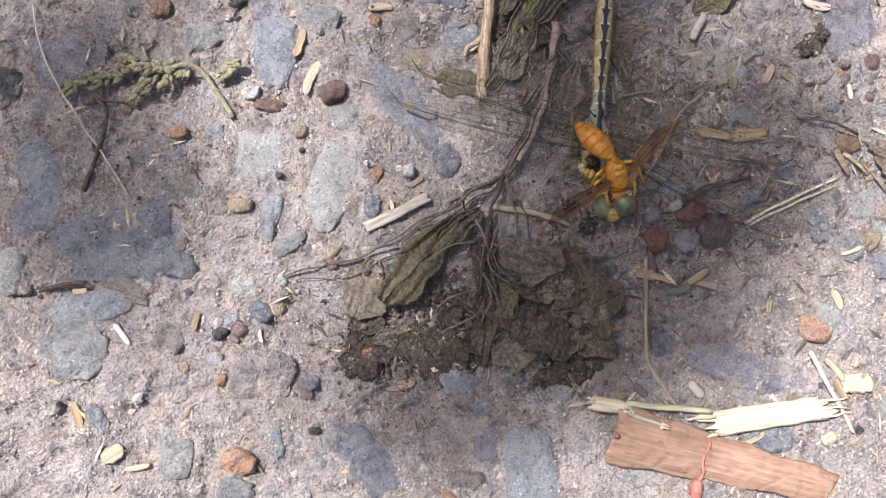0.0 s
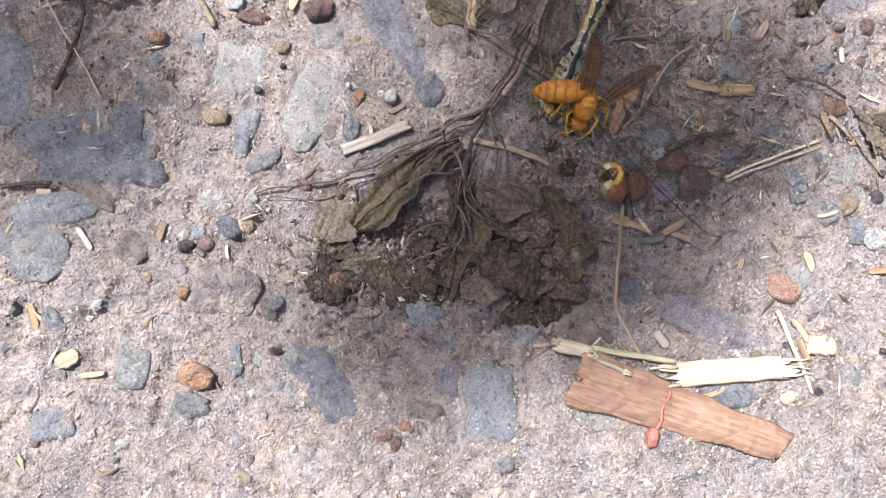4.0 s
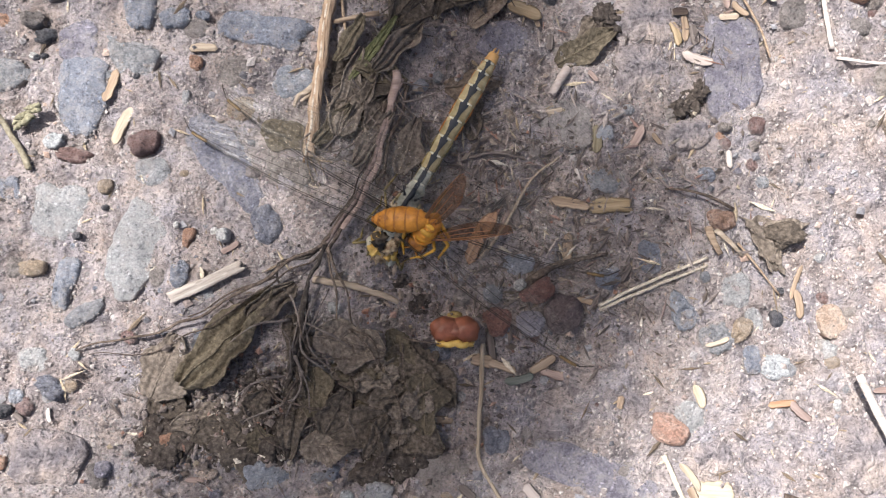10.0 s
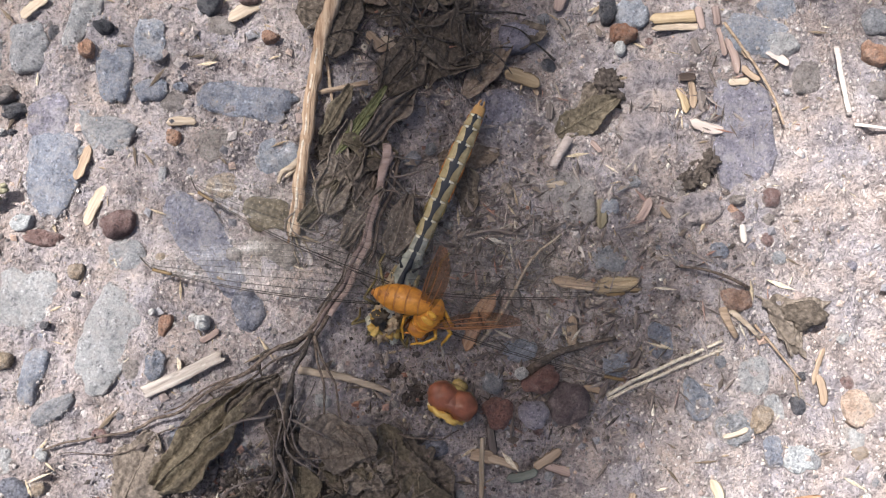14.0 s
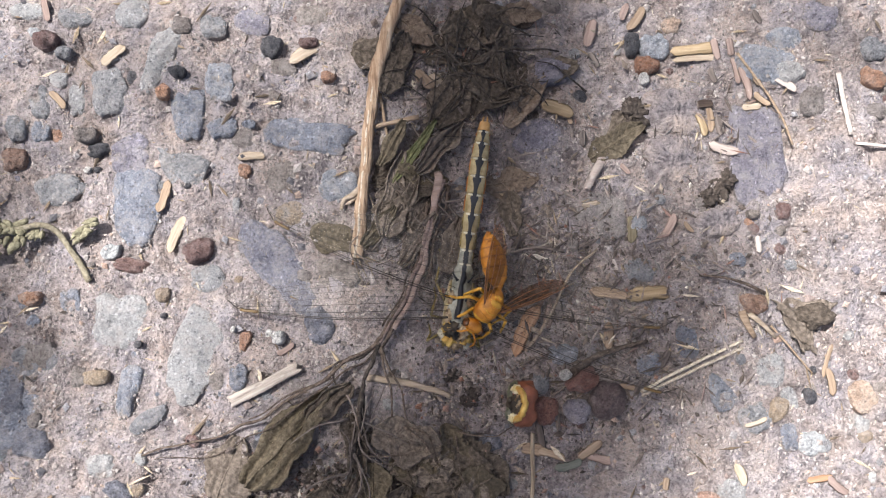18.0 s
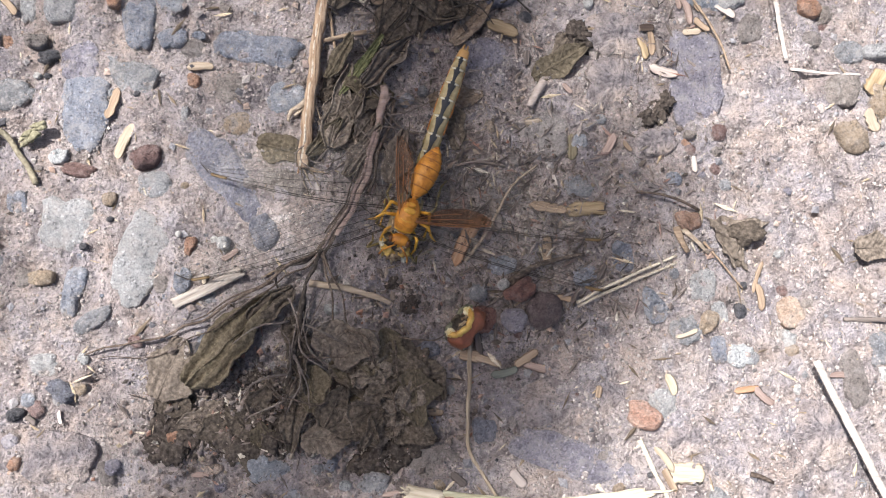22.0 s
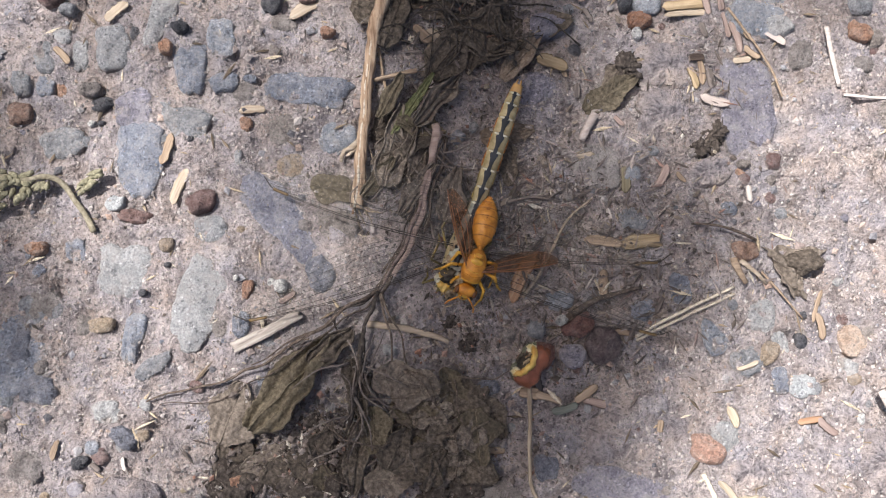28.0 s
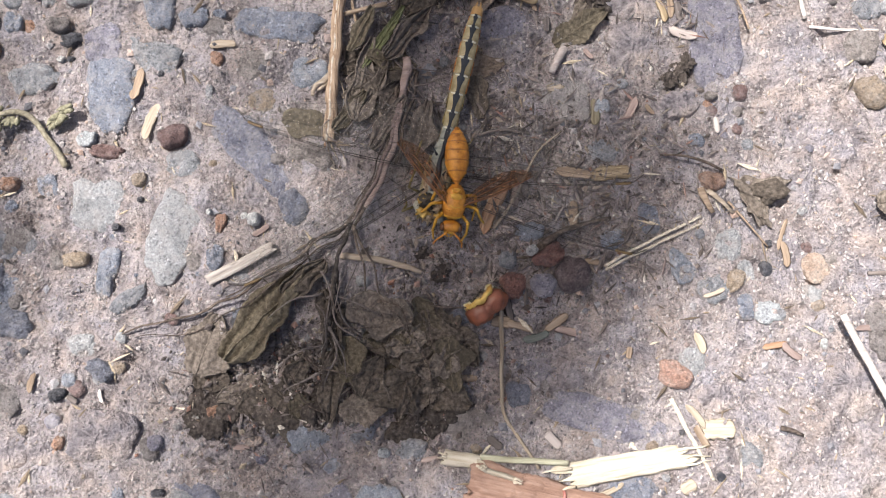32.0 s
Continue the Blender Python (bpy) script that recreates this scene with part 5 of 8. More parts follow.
withered_leaf(-0.7, -34.2, 12.8, 8.5, 20, LEAF_GREY, "dull grey leaf lying flat in shade", 1.2, 0.6, (-3, 2), 26, 0.03, 0.1)
withered_leaf(-3.6, -38.6, 8.2, 5.2, 35, LEAF_GREY, "small crumpled grey leaf scrap", 1.8, 0.9, (0, -6), 29, 0.06, 0.2)
withered_leaf(1.2, -39.3, 8.7, 5.8, -30, LEAF_DARK, "dark crumpled leaf at the pile's edge", 0.8, 1.0, (0, 0), 30, 0.05, 0.2, False)
withered_leaf(-9.9, -23.6, 11.9, 7.6, -15, LEAF_GREY, "grey-brown tangled leaf under forked stems", 1.6, 1.2, (0, 0), 31, 0.03, 0.2)
withered_leaf(-18.8, -24.1, 10.9, 4.5, -80, LEAF_DARK, "dark twisted leaf wrapped round a root", 1.4, 1.2, (0, 0), 32, 0.02, 0.3, False)
withered_leaf(-19.7, -35.9, 12.5, 4.3, -97, LEAF_DARK, "dark twisted leaf along a root", 1.2, 1.2, (0, 0), 33, 0.02, 0.3, False)
withered_leaf(4.8, -31.0, 7.8, 5.9, -61, LEAF_DARK, "dark crumpled leaf touching the sand", 0.6, 0.8, (0, 0), 58, 0.03, 0.15)
withered_leaf(-12.9, -34.5, 7.8, 4.9, 60, LEAF_DARK, "brown crumpled leaf wedged among others", 2.0, 1.0, (8, 0), 59, 0.03, 0.2)
withered_leaf(-20.6, 12.3, 10.7, 4.9, -17, LEAF_OLIVE, "small flat olive-brown leaf under a stalk", 0.5, 0.7, (0, 0), 34, 0.02, 0.1, True, 1.3)
withered_leaf(-11.0, 20.1, 15.8, 4.1, 75, LEAF_GREY, "grey-olive shredded leaf beside a dry stalk", 1.2, 0.8, (14, 0), 35, 0.03, 0.4, False, 1.6, 1.2)
withered_leaf(-7.8, 17.1, 12.5, 3.5, 59, LEAF_GREY, "grey-brown folded leaf strip beside a dry stalk", 1.6, 0.9, (-18, 0), 63, 0.02, 0.5, False, 1.5, 1.0)
withered_leaf(-13.5, 14.5, 9.3, 3.1, 47, LEAF_OLIVE, "olive-grey folded leaf strip beside a dry stalk", 1.0, 0.8, (10, 0), 62, 0.03, 0.4, False, 1.5, 0.8)
withered_leaf(-6.5, 11.5, 11.4, 3.5, 52, LEAF_GREY, "grey crumpled leaf among threads of root", 0.9, 1.0, (8, 0), 36, 0.03, 0.3, False, 1.6, 1.0)
withered_leaf(-0.2, 9.6, 10.4, 5.1, 72, LEAF_GREY, "curled greyish-brown leaf under the dragonfly", 1.0, 0.9, (0, 6), 37, 0.02, 0.3, True, 1.3)
withered_leaf(-5.9, 27.7, 13.8, 2.0, 52, LEAF_GREEN, "narrow fading green leaf folded lengthwise", 2.2, 0.4, (0, -6), 38)
withered_leaf(-1.7, 28.3, 12.7, 4.0, 45, LEAF_GREY, "grey-brown folded leaf by a green leaf", 1.4, 1.0, (12, 0), 39, 0.03, 0.4, False, 1.6, 1.2)
withered_leaf(-9.5, 28.8, 9.5, 3.1, 58, LEAF_OLIVE, "olive folded leaf strip by a green leaf", 1.8, 0.7, (-10, 0), 64, 0.02, 0.4, False, 1.4, 0.8)
withered_leaf(-12.8, 46.4, 7.4, 5.4, -18, LEAF_DARK, "dark folded leaf beside a dry stalk", 0.8, 0.9, (0, 0), 48, 0.02, 0.2)
withered_leaf(-8.7, 44.0, 12.0, 5.3, 68, LEAF_DARK, "dark narrow leaf beside a dry stalk", 1.0, 1.0, (0, 0), 42, 0.02, 0.3)
withered_leaf(-4.7, 50.4, 8.6, 5.0, -44, LEAF_BROWN, "tan-brown leaf beside a dry stalk", 1.2, 0.7, (0, 0), 47, 0.02, 0.2)
withered_leaf(15.7, 52.7, 6.8, 4.9, -13, LEAF_BROWN, "small tan leaf scrap with ragged edge", 1.2, 0.5, (0, 0), 44, 0.05, 0.15)
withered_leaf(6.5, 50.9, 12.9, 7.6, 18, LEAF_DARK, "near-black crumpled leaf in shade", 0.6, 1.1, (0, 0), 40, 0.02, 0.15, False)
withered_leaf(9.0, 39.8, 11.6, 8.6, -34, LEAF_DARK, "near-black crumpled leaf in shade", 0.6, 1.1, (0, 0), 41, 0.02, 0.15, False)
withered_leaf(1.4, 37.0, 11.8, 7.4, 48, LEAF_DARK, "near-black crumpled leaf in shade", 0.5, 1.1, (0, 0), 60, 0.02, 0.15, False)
withered_leaf(15.0, 35.7, 11.9, 3.8, 47, LEAF_BROWN, "narrow dark folded leaf in shade", 1.2, 0.6, (0, 0), 43, 0.02, 0.4)
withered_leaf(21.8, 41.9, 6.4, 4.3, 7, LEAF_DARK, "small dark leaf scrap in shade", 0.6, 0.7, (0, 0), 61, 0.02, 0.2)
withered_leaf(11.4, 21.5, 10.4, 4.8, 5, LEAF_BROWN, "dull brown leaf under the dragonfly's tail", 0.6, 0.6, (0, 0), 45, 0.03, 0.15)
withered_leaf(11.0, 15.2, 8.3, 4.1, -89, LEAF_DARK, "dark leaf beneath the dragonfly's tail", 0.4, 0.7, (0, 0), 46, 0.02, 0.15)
withered_leaf(31.3, 27.9, 12.1, 4.7, 30, LEAF_OLIVE, "dull olive dry leaf with a split edge", 1.0, 0.5, (6, 0), 49)
withered_leaf(32.4, 30.9, 7.4, 4.1, 59, LEAF_DARK, "dark shrivelled leaf scrap on the sand", 0.6, 0.6, (0, 0), 50, 0.02, 0.2, False)
rolled_leaf((56.6, -3.1), (69.5, -4.6), (62.6, -12.5), (63.8, -6.5))
soil_clump(49.4, 17.6, 4.0, 1.1, 14)
soil_clump(47.4, 16.2, 3.2, 0.9, 15)
soil_clump(51.2, 19.6, 3.0, 0.9, 16)
withered_leaf(88.3, -10.0, 7.6, 5.4, -2, LEAF_GREY, "grey dry leaf lying at the sand's edge", 0.6, 1.0, (0, 0), 56, 0.04, 0.25)
SCRAPS = np.random.RandomState(52)
for px, py, rx, ry, count, base in ((-4.0, -32.0, 9.0, 7.5, 22, 2.0), (-30.0, -36.5, 9.0, 4.0, 7, 0.8), (6.0, 44.0, 9.0, 9.0, 14, 0.6), (-7.0, 22.0, 5.0, 8.0, 8, 1.0)):
    for _ in range(count):
        a, d = SCRAPS.rand() * 6.28, math.sqrt(SCRAPS.rand())
        mat = (LEAF_DARK, LEAF_GREY, LEAF_OLIVE, LEAF_DARK)[SCRAPS.randint(4)]
        withered_leaf(px + d * rx * math.cos(a), py + d * ry * math.sin(a), 4.5 + 5.5 * SCRAPS.rand(), 3.0 + 3.4 * SCRAPS.rand(), SCRAPS.rand() * 360, mat, "torn scrap of withered brown leaf in a heap", base * (0.3 + SCRAPS.rand()), 0.55, (SCRAPS.normal() * 14, SCRAPS.normal() * 14), SCRAPS.randint(1000), 0.06, 0.25, False, 1.9, 0.4)
soil_clump(-42.8, -39.8, 8.0, 1.5, 1)
soil_clump(-37.6, -37.8, 6.0, 1.2, 2)
soil_clump(-30.8, -36.9, 6.0, 1.2, 3)
soil_clump(-26.0, -34.9, 6.0, 1.2, 4)
soil_clump(-23.6, -38.3, 8.0, 1.8, 7)
soil_clump(-29.3, -40.7, 8.0, 1.5, 8)
soil_clump(-27.1, -30.1, 5.0, 0.9, 10)
soil_clump(-7.1, -44.6, 7.0, 1.2, 11)
soil_clump(-0.3, -42.7, 7.0, 1.2, 12)
soil_clump(1.1, -17.0, 3.3, 0.6, 5)
soil_clump(-2.0, -13.0, 2.6, 0.5, 13)
soil_clump(35.0, 33.6, 6.0, 1.0, 6)


def seed_sprig():
    """A wilted sprig: a bent stem with grey-green buds packed along its outer half and a few hanging clusters."""
    thing = new("plant_sprig")
    bend = [(-65.6, 7.4, 0.3), (-67.2, 11.1, 0.8), (-69.2, 14.9, 1.4), (-71.6, 17.1, 1.8), (-77.0, 17.6, 2.0), (-82.8, 17.6, 1.9), (-88.8, 16.5, 1.5), (-93.4, 15.3, 1.0), (-98.0, 13.3, 0.5)]
    strand("stem", bend, 0.6, 0.3, SPRIG, thing, 0.15)
    r = np.random.RandomState(3)
    line = glide(settled(bend, 0.4), 0.4)
    first = int(len(line) * 0.42)
    spots = []
    for k in range(64):
        q = first + int((len(line) - first - 2) * (k + r.rand()) / 64)
        p, ahead = line[q], line[q + 1] - line[q]
        spots.append((p.x / MM + r.normal() * 0.45, p.y / MM + r.normal() * 0.62, math.degrees(math.atan2(ahead.y, ahead.x)) + 35 * r.normal(), 0.8 + 0.35 * r.rand(), p.z))
    for cx, cy in ((-82.4, 13.4), (-83.2, 12.5), (-80.5, 14.9), (-81.3, 16.0), (-78.1, 14.1), (-76.9, 15.2), (-74.9, 16.0), (-73.7, 15.8), (-65.2, 16.6), (-66.0, 15.8), (-67.1, 14.9), (-64.5, 17.3), (-85.7, 19.4), (-84.2, 19.0), (-86.6, 15.7), (-90.8, 14.7)):
        for _ in range(3):
            spots.append((cx + r.normal() * 0.5, cy + r.normal() * 0.5, 215 + 30 * r.normal(), 0.85 + 0.4 * r.rand(), 0.0016))
    for bx, by, lean, size, z in spots:
        bm = bmesh.new()
        bmesh.ops.create_icosphere(bm, subdivisions=2, radius=1.0)
        for v in bm.verts:
            taper = 1 - 0.35 * v.co.x
            v.co = Vector((v.co.x * 1.5, v.co.y * taper * 0.72, v.co.z * taper * 0.66)) * (size * (1 + 0.5 * (r.rand() - 0.5)) * 0.7 * MM)
        b = part("bud", bm, BUD, thing)
        b.matrix_basis = pose(bx * MM, by * MM, z + 0.0006 * r.rand(), 0, 24 * (r.rand() - 0.5), lean)
    return tagged(thing, "wilted sprig of grey-green buds on a bent stem", "plant sprig")


seed_sprig()


def bark_piece():
    """A strip of bark, arched across, ragged at its ends, with cracks and a bead of red resin."""
    thing = new("bark_strip")
    bm = bmesh.new()
    r = np.random.RandomState(9)
    nu, nv = 96, 23
    rows = []
    for i in range(nu):
        u = i / (nu - 1)
        half = 5.6 - 2.6 * u + 0.25 * math.sin(u * 23) + 0.2 * (r.rand() - 0.5)
        row = []
        for j in range(nv):
            v = 2 * j / (nv - 1) - 1
            x = -20.5 + 41 * u + (0.25 * math.sin(3 * v + 1) + 0.9 * (r.rand() - 0.5) if i == 0 else (1.4 * v if i == nu - 1 else 0))
            z = 2.1 - 1.5 * abs(v) ** 2.2 + 0.35 * math.sin(u * 9) + 0.3 * abs(float(wavy(x * MM * 0.25, v * half * MM, 0.0011, 8)) - 0.5) + 0.2 * abs(float(wavy(x * MM, v * half * MM * 0.4, 0.0022, 3)) - 0.5) + 0.22 * float(wavy(x * MM, v * half * MM, 0.0012, 5)) * 2
            z -= 0.35 * max(0, 1 - abs(u * 41 - 9.5 + 0.8 * math.sin(v * 5)) / 0.35) + 0.45 * max(0, 1 - abs(u * 41 - 32 - 4 * v) / 0.35)
            row.append(bm.verts.new((x * MM, v * half * MM, z * MM)))
        rows.append(row)
    for i in range(nu - 1):
        for j in range(nv - 1):
            bm.faces.new((rows[i][j], rows[i + 1][j], rows[i + 1][j + 1], rows[i][j + 1]))
    b = part("bark", bm, BARK, thing)
    solid = b.modifiers.new("thickness", "SOLIDIFY")
    solid.thickness, solid.offset = 0.0009, -1
    bm = bmesh.new()
    bmesh.ops.create_icosphere(bm, subdivisions=3, radius=1.0)
    for v in bm.verts:
        v.co *= 1 + 0.25 * noise.noise(v.co * 2)
        v.co = Vector((v.co.x * 1.2, v.co.y * 1.9, v.co.z * 1.2)) * MM
    bead = part("resin_bead", bm, REDGUM, thing, "red resin bead hanging over the edge")
    bead.matrix_basis = pose(-0.0035, -0.0062, 0.0014, 0, 0, 10)
    line = [Vector((-3.2 + 0.3 * math.sin(k), 3.5 - k * 0.9, 2.2 - 0.06 * (k - 4) ** 2 * 0.6)) * MM for k in range(11)]
    part("resin_run", tube(bmesh.new(), line, 0.00024, 0.0004, 7, 0.6, 0.6), REDGUM, thing, "thin red resin run")
    thing.matrix_basis = pose(0.02239, -0.06185, 0.0009, 0, 0, -17.4)
    return tagged(thing, "curved reddish-brown bark strip with red resin", "bark")


bark_piece()


def split_cane(x, y, long, wide, turn, seed, lift):
    """A split piece of pale cane: hollow trough with ragged, splintered ends."""
    thing = new("split_cane")
    r = np.random.RandomState(seed)
    bm = bmesh.new()
    n, m = 26, 11
    ends = [(r.rand() * 0.16 * long, r.rand() * 0.14 * long) for _ in range(m)]
    rows = []
    for i in range(n):
        u = i / (n - 1)
        row = []
        for j in range(m):
            v = 2 * j / (m - 1) - 1
            a, b = ends[j]
            px = -long / 2 + a + (long - a - b) * u
            py = v * wide / 2 * (1 - 0.12 * u) + 0.1 * math.sin(px)
            pz = lift + 0.9 - 0.75 * v * v + 0.12 * (r.rand() - 0.5)
            row.append(bm.verts.new((px * MM, py * MM, pz * MM)))
        rows.append(row)
    for i in range(n - 1):
        for j in range(m - 1):
            bm.faces.new((rows[i][j], rows[i + 1][j], rows[i + 1][j + 1], rows[i][j + 1]))
    b = part("strip", bm, CANE, thing)
    solid = b.modifiers.new("thickness", "SOLIDIFY")
    solid.thickness, solid.offset = 0.0005, -1
    for k in range(5):
        yk = (r.rand() - 0.5) * wide * 0.8
        sx = -1 if k % 2 else 1
        line = [Vector((sx * (long * 0.36 + q * long * 0.05), yk + 0.25 * q * (r.rand() - 0.5), lift + 0.8 + 0.1 * q)) * MM for q in range(5)]
        part("splinter", tube(bmesh.new(), line, 0.00035, 0.0001, 5, 0.2), CANE, thing)
    thing.matrix_basis = pose(x * MM, y * MM, float(ground_z(x * MM, y * MM)), 0, 0, turn)
    return tagged(thing, "splintered piece of pale cream split cane", "cane")


split_cane(32.2, -54.5, 27.4, 4.9, 5, 4, 0.9)
split_cane(2.5, -50.8, 7.7, 2.9, -14, 5, 1.3)
split_cane(9.0, -53.7, 7.4, 1.1, -24, 6, 1.6)

# ---- insects ----
AMBER = chitin("wasp_orange", (0.36, 0.125, 0.011), (0.64, 0.275, 0.03), 0.45, 700)
YELLOW = chitin("wasp_yellow", (0.50, 0.25, 0.025), (0.72, 0.42, 0.055), 0.42, 520)
BANDED = chitin("wasp_band", (0.21, 0.07, 0.01), (0.40, 0.15, 0.018), 0.45, 900)
DEEP = chitin("wasp_deep_orange", (0.27, 0.09, 0.01), (0.48, 0.19, 0.02), 0.45, 700)
WASP_EYE = chitin("wasp_eye", (0.09, 0.035, 0.012), (0.16, 0.06, 0.02), 0.25)
WASP_WING = wing_film("wasp_wing", (0.105, 0.042, 0.013), 0.6, 0.3)
WASP_VEIN = chitin("wasp_vein", (0.16, 0.06, 0.02), (0.24, 0.10, 0.03))
TAN_BODY = chitin("dragonfly_tan", (0.25, 0.19, 0.085), (0.47, 0.39, 0.22), 0.4, 600)
GREY_BODY = chitin("dragonfly_grey_blue", (0.13, 0.135, 0.11), (0.43, 0.43, 0.36), 0.4, 480)
BLACK_MARK = chitin("dragonfly_black", (0.004, 0.006, 0.01), (0.012, 0.016, 0.026), 0.6, 500, 0.0)
PALE_RING = chitin("dragonfly_pale_ring", (0.5, 0.47, 0.36), (0.68, 0.65, 0.52), 0.4)
TIP = chitin("dragonfly_tip", (0.36, 0.19, 0.06), (0.5, 0.3, 0.11), 0.4)
CLEAR = wing_film("dragonfly_wing", (0.6, 0.57, 0.5), 0.03, 0.15)
VEIN = chitin("dragonfly_vein", (0.012, 0.009, 0.007), (0.035, 0.022, 0.013), 0.6, 500, 0.0)
STIGMA = chitin("wing_spot", (0.09, 0.055, 0.022), (0.15, 0.095, 0.035), 0.6, 500, 0.0)
LEG_DARK = chitin("dragonfly_leg", (0.05, 0.04, 0.02), (0.3, 0.22, 0.06), 0.4)
EYE_RED = chitin("dragonfly_eye", (0.15, 0.045, 0.022), (0.27, 0.09, 0.045), 0.42, 500, 0.12)
EYE_GREEN = chitin("dragonfly_eye_green", (0.05, 0.052, 0.038), (0.22, 0.215, 0.125), 0.4, 450, 0.1)
FACE = chitin("dragonfly_face", (0.19, 0.12, 0.035), (0.4, 0.3, 0.1), 0.45, 700)
RIM = chitin("dragonfly_neck_rim", (0.4, 0.2, 0.03), (0.66, 0.47, 0.13), 0.45, 600)
CREAM = chitin("dragonfly_neck_lobe", (0.52, 0.42, 0.18), (0.76, 0.72, 0.56), 0.45, 600)
HOLLOW = chitin("dragonfly_neck_hollow", (0.012, 0.01, 0.008), (0.07, 0.05, 0.03), 0.6)
FLESH = chitin("dragonfly_torn_flesh", (0.16, 0.09, 0.04), (0.5, 0.4, 0.26), 0.5, 900)


def loft(stations, segs=16, mats=None):
    """A closed body along y: rows of y, half width, half height and height of its middle, in millimetres."""
    bm = bmesh.new()
    rows = []
    for y, rx, rz, zc in stations:
        rows.append([bm.verts.new(Vector((rx * math.cos(2 * math.pi * s / segs), y, zc + rz * math.sin(2 * math.pi * s / segs))) * MM) for s in range(segs)])
    for k, (a, b) in enumerate(zip(rows, rows[1:])):
        for s in range(segs):
            f = bm.faces.new((a[s], a[(s + 1) % segs], b[(s + 1) % segs], b[s]))
            if mats:
                f.material_index = mats[k]
    bm.faces.new(rows[0])
    bm.faces.new(rows[-1][::-1])
    bmesh.ops.recalc_face_normals(bm, faces=bm.faces)
    return bm


def blob(sx, sy, sz, at=(0, 0, 0), rough=0.0, subdivisions=3):
    bm = bmesh.new()
    bmesh.ops.create_icosphere(bm, subdivisions=subdivisions, radius=1.0)
    for v in bm.verts:
        q = 1 + rough * noise.noise(v.co * 2.5 + Vector(at))
        v.co = (Vector((v.co.x * sx, v.co.y * sy, v.co.z * sz)) * q + Vector(at)) * MM
    return bm


def limb(points, r0, r1, segs=7):
    bm = bmesh.new()
    for a, b, k in zip(points, points[1:], range(9)):
        n = len(points) - 1
        q0, q1 = r0 + (r1 - r0) * k / n, r0 + (r1 - r0) * (k + 1) / n
        line = [Vector(a).lerp(Vector(b), t / 4) * MM for t in range(5)]
        tube(bm, line, q0 * MM, q1 * 0.9 * MM, segs, 0.05)
    return bm


def wing_outline(s, long, chord, hind):
    """Front and back edge of a wing at the share s of its span, in millimetres."""
    front = 0.9 * math.sin(math.pi * min(1, s * 1.02)) * 1.2 + (0 if s < 0.9 else -2.2 * ((s - 0.9) / 0.1) ** 2)
    swell = (math.sin(math.pi * min(1.0, (s * 0.93 + 0.08)) ** (0.55 if hind else 0.75))) ** 0.62
    return front, front - chord * max(0.02, swell) * (1.0 if s < 0.97 else 0.75)


def dragonfly_wing(name, parent, side, hind):
    long, chord = (37.0, 11.0) if hind else (39.5, 8.6)
    bm = bmesh.new()
    n, m = 26, 7
    rows = []
    for i in range(n):
        s = i / (n - 1)
        a, b = wing_outline(s, long, chord, hind)
        rows.append([bm.verts.new(Vector((side * s * long, a + (b - a) * j / (m - 1), 0.12 * math.sin(j * 2.2 + s * 9))) * MM) for j in range(m)])
    for i in range(n - 1):
        for j in range(m - 1):
            bm.faces.new((rows[i][j], rows[i + 1][j], rows[i + 1][j + 1], rows[i][j + 1]))
    wing = part(name, bm, CLEAR, parent, "clear glassy wing with a net of fine dark veins")
    bm = bmesh.new()
    shares = (0.0, 0.035, 0.10, 0.24, 0.38, 0.52, 0.66, 0.80, 0.92)

    def at(s, f):
        a, b = wing_outline(s, long, chord, hind)
        f = f ** (1 - 0.35 * (1 - s)) if f > 0.04 else f
        return Vector((side * s * long, a + (b - a) * f, 0.14)) * MM

    for k, f in enumerate(shares):
        end = 0.98 if k < 2 else (0.985 - 0.04 * max(0, k - 3))
        start = 0.0 if k < 4 else 0.04 * (k - 3)
        line = [at(start + (end - start) * q / 22, f) for q in range(23)]
        thick = 0.00009 if k < 2 else (0.00006 if k < 4 else 0.00003)
        tube(bm, line, thick, thick * 0.55, 5, 0.0)
    for k, (f, h) in enumerate(zip(shares, shares[1:])):
        count = 26 if k < 2 else 16
        for q in range(1, count):
            s = q / count * (0.96 - 0.04 * max(0, k - 3)) + 0.01 * (k % 3)
            if s > 0.05 + 0.04 * max(0, k - 3):
                tube(bm, [at(s, f), at(min(0.98, s + 0.012), h)], 0.00002, 0.00002, 4, 0.0, cap=False)
    part("vein_net", bm, VEIN, wing)
    line = [at(0.84 + 0.08 * q / 5, 0.03) for q in range(6)]
    part("wing_spot", tube(bmesh.new(), line, 0.00026, 0.00026, 6, 0.0, 0.4), STIGMA, wing, "yellowish-brown spot near the wing tip")
    return wing


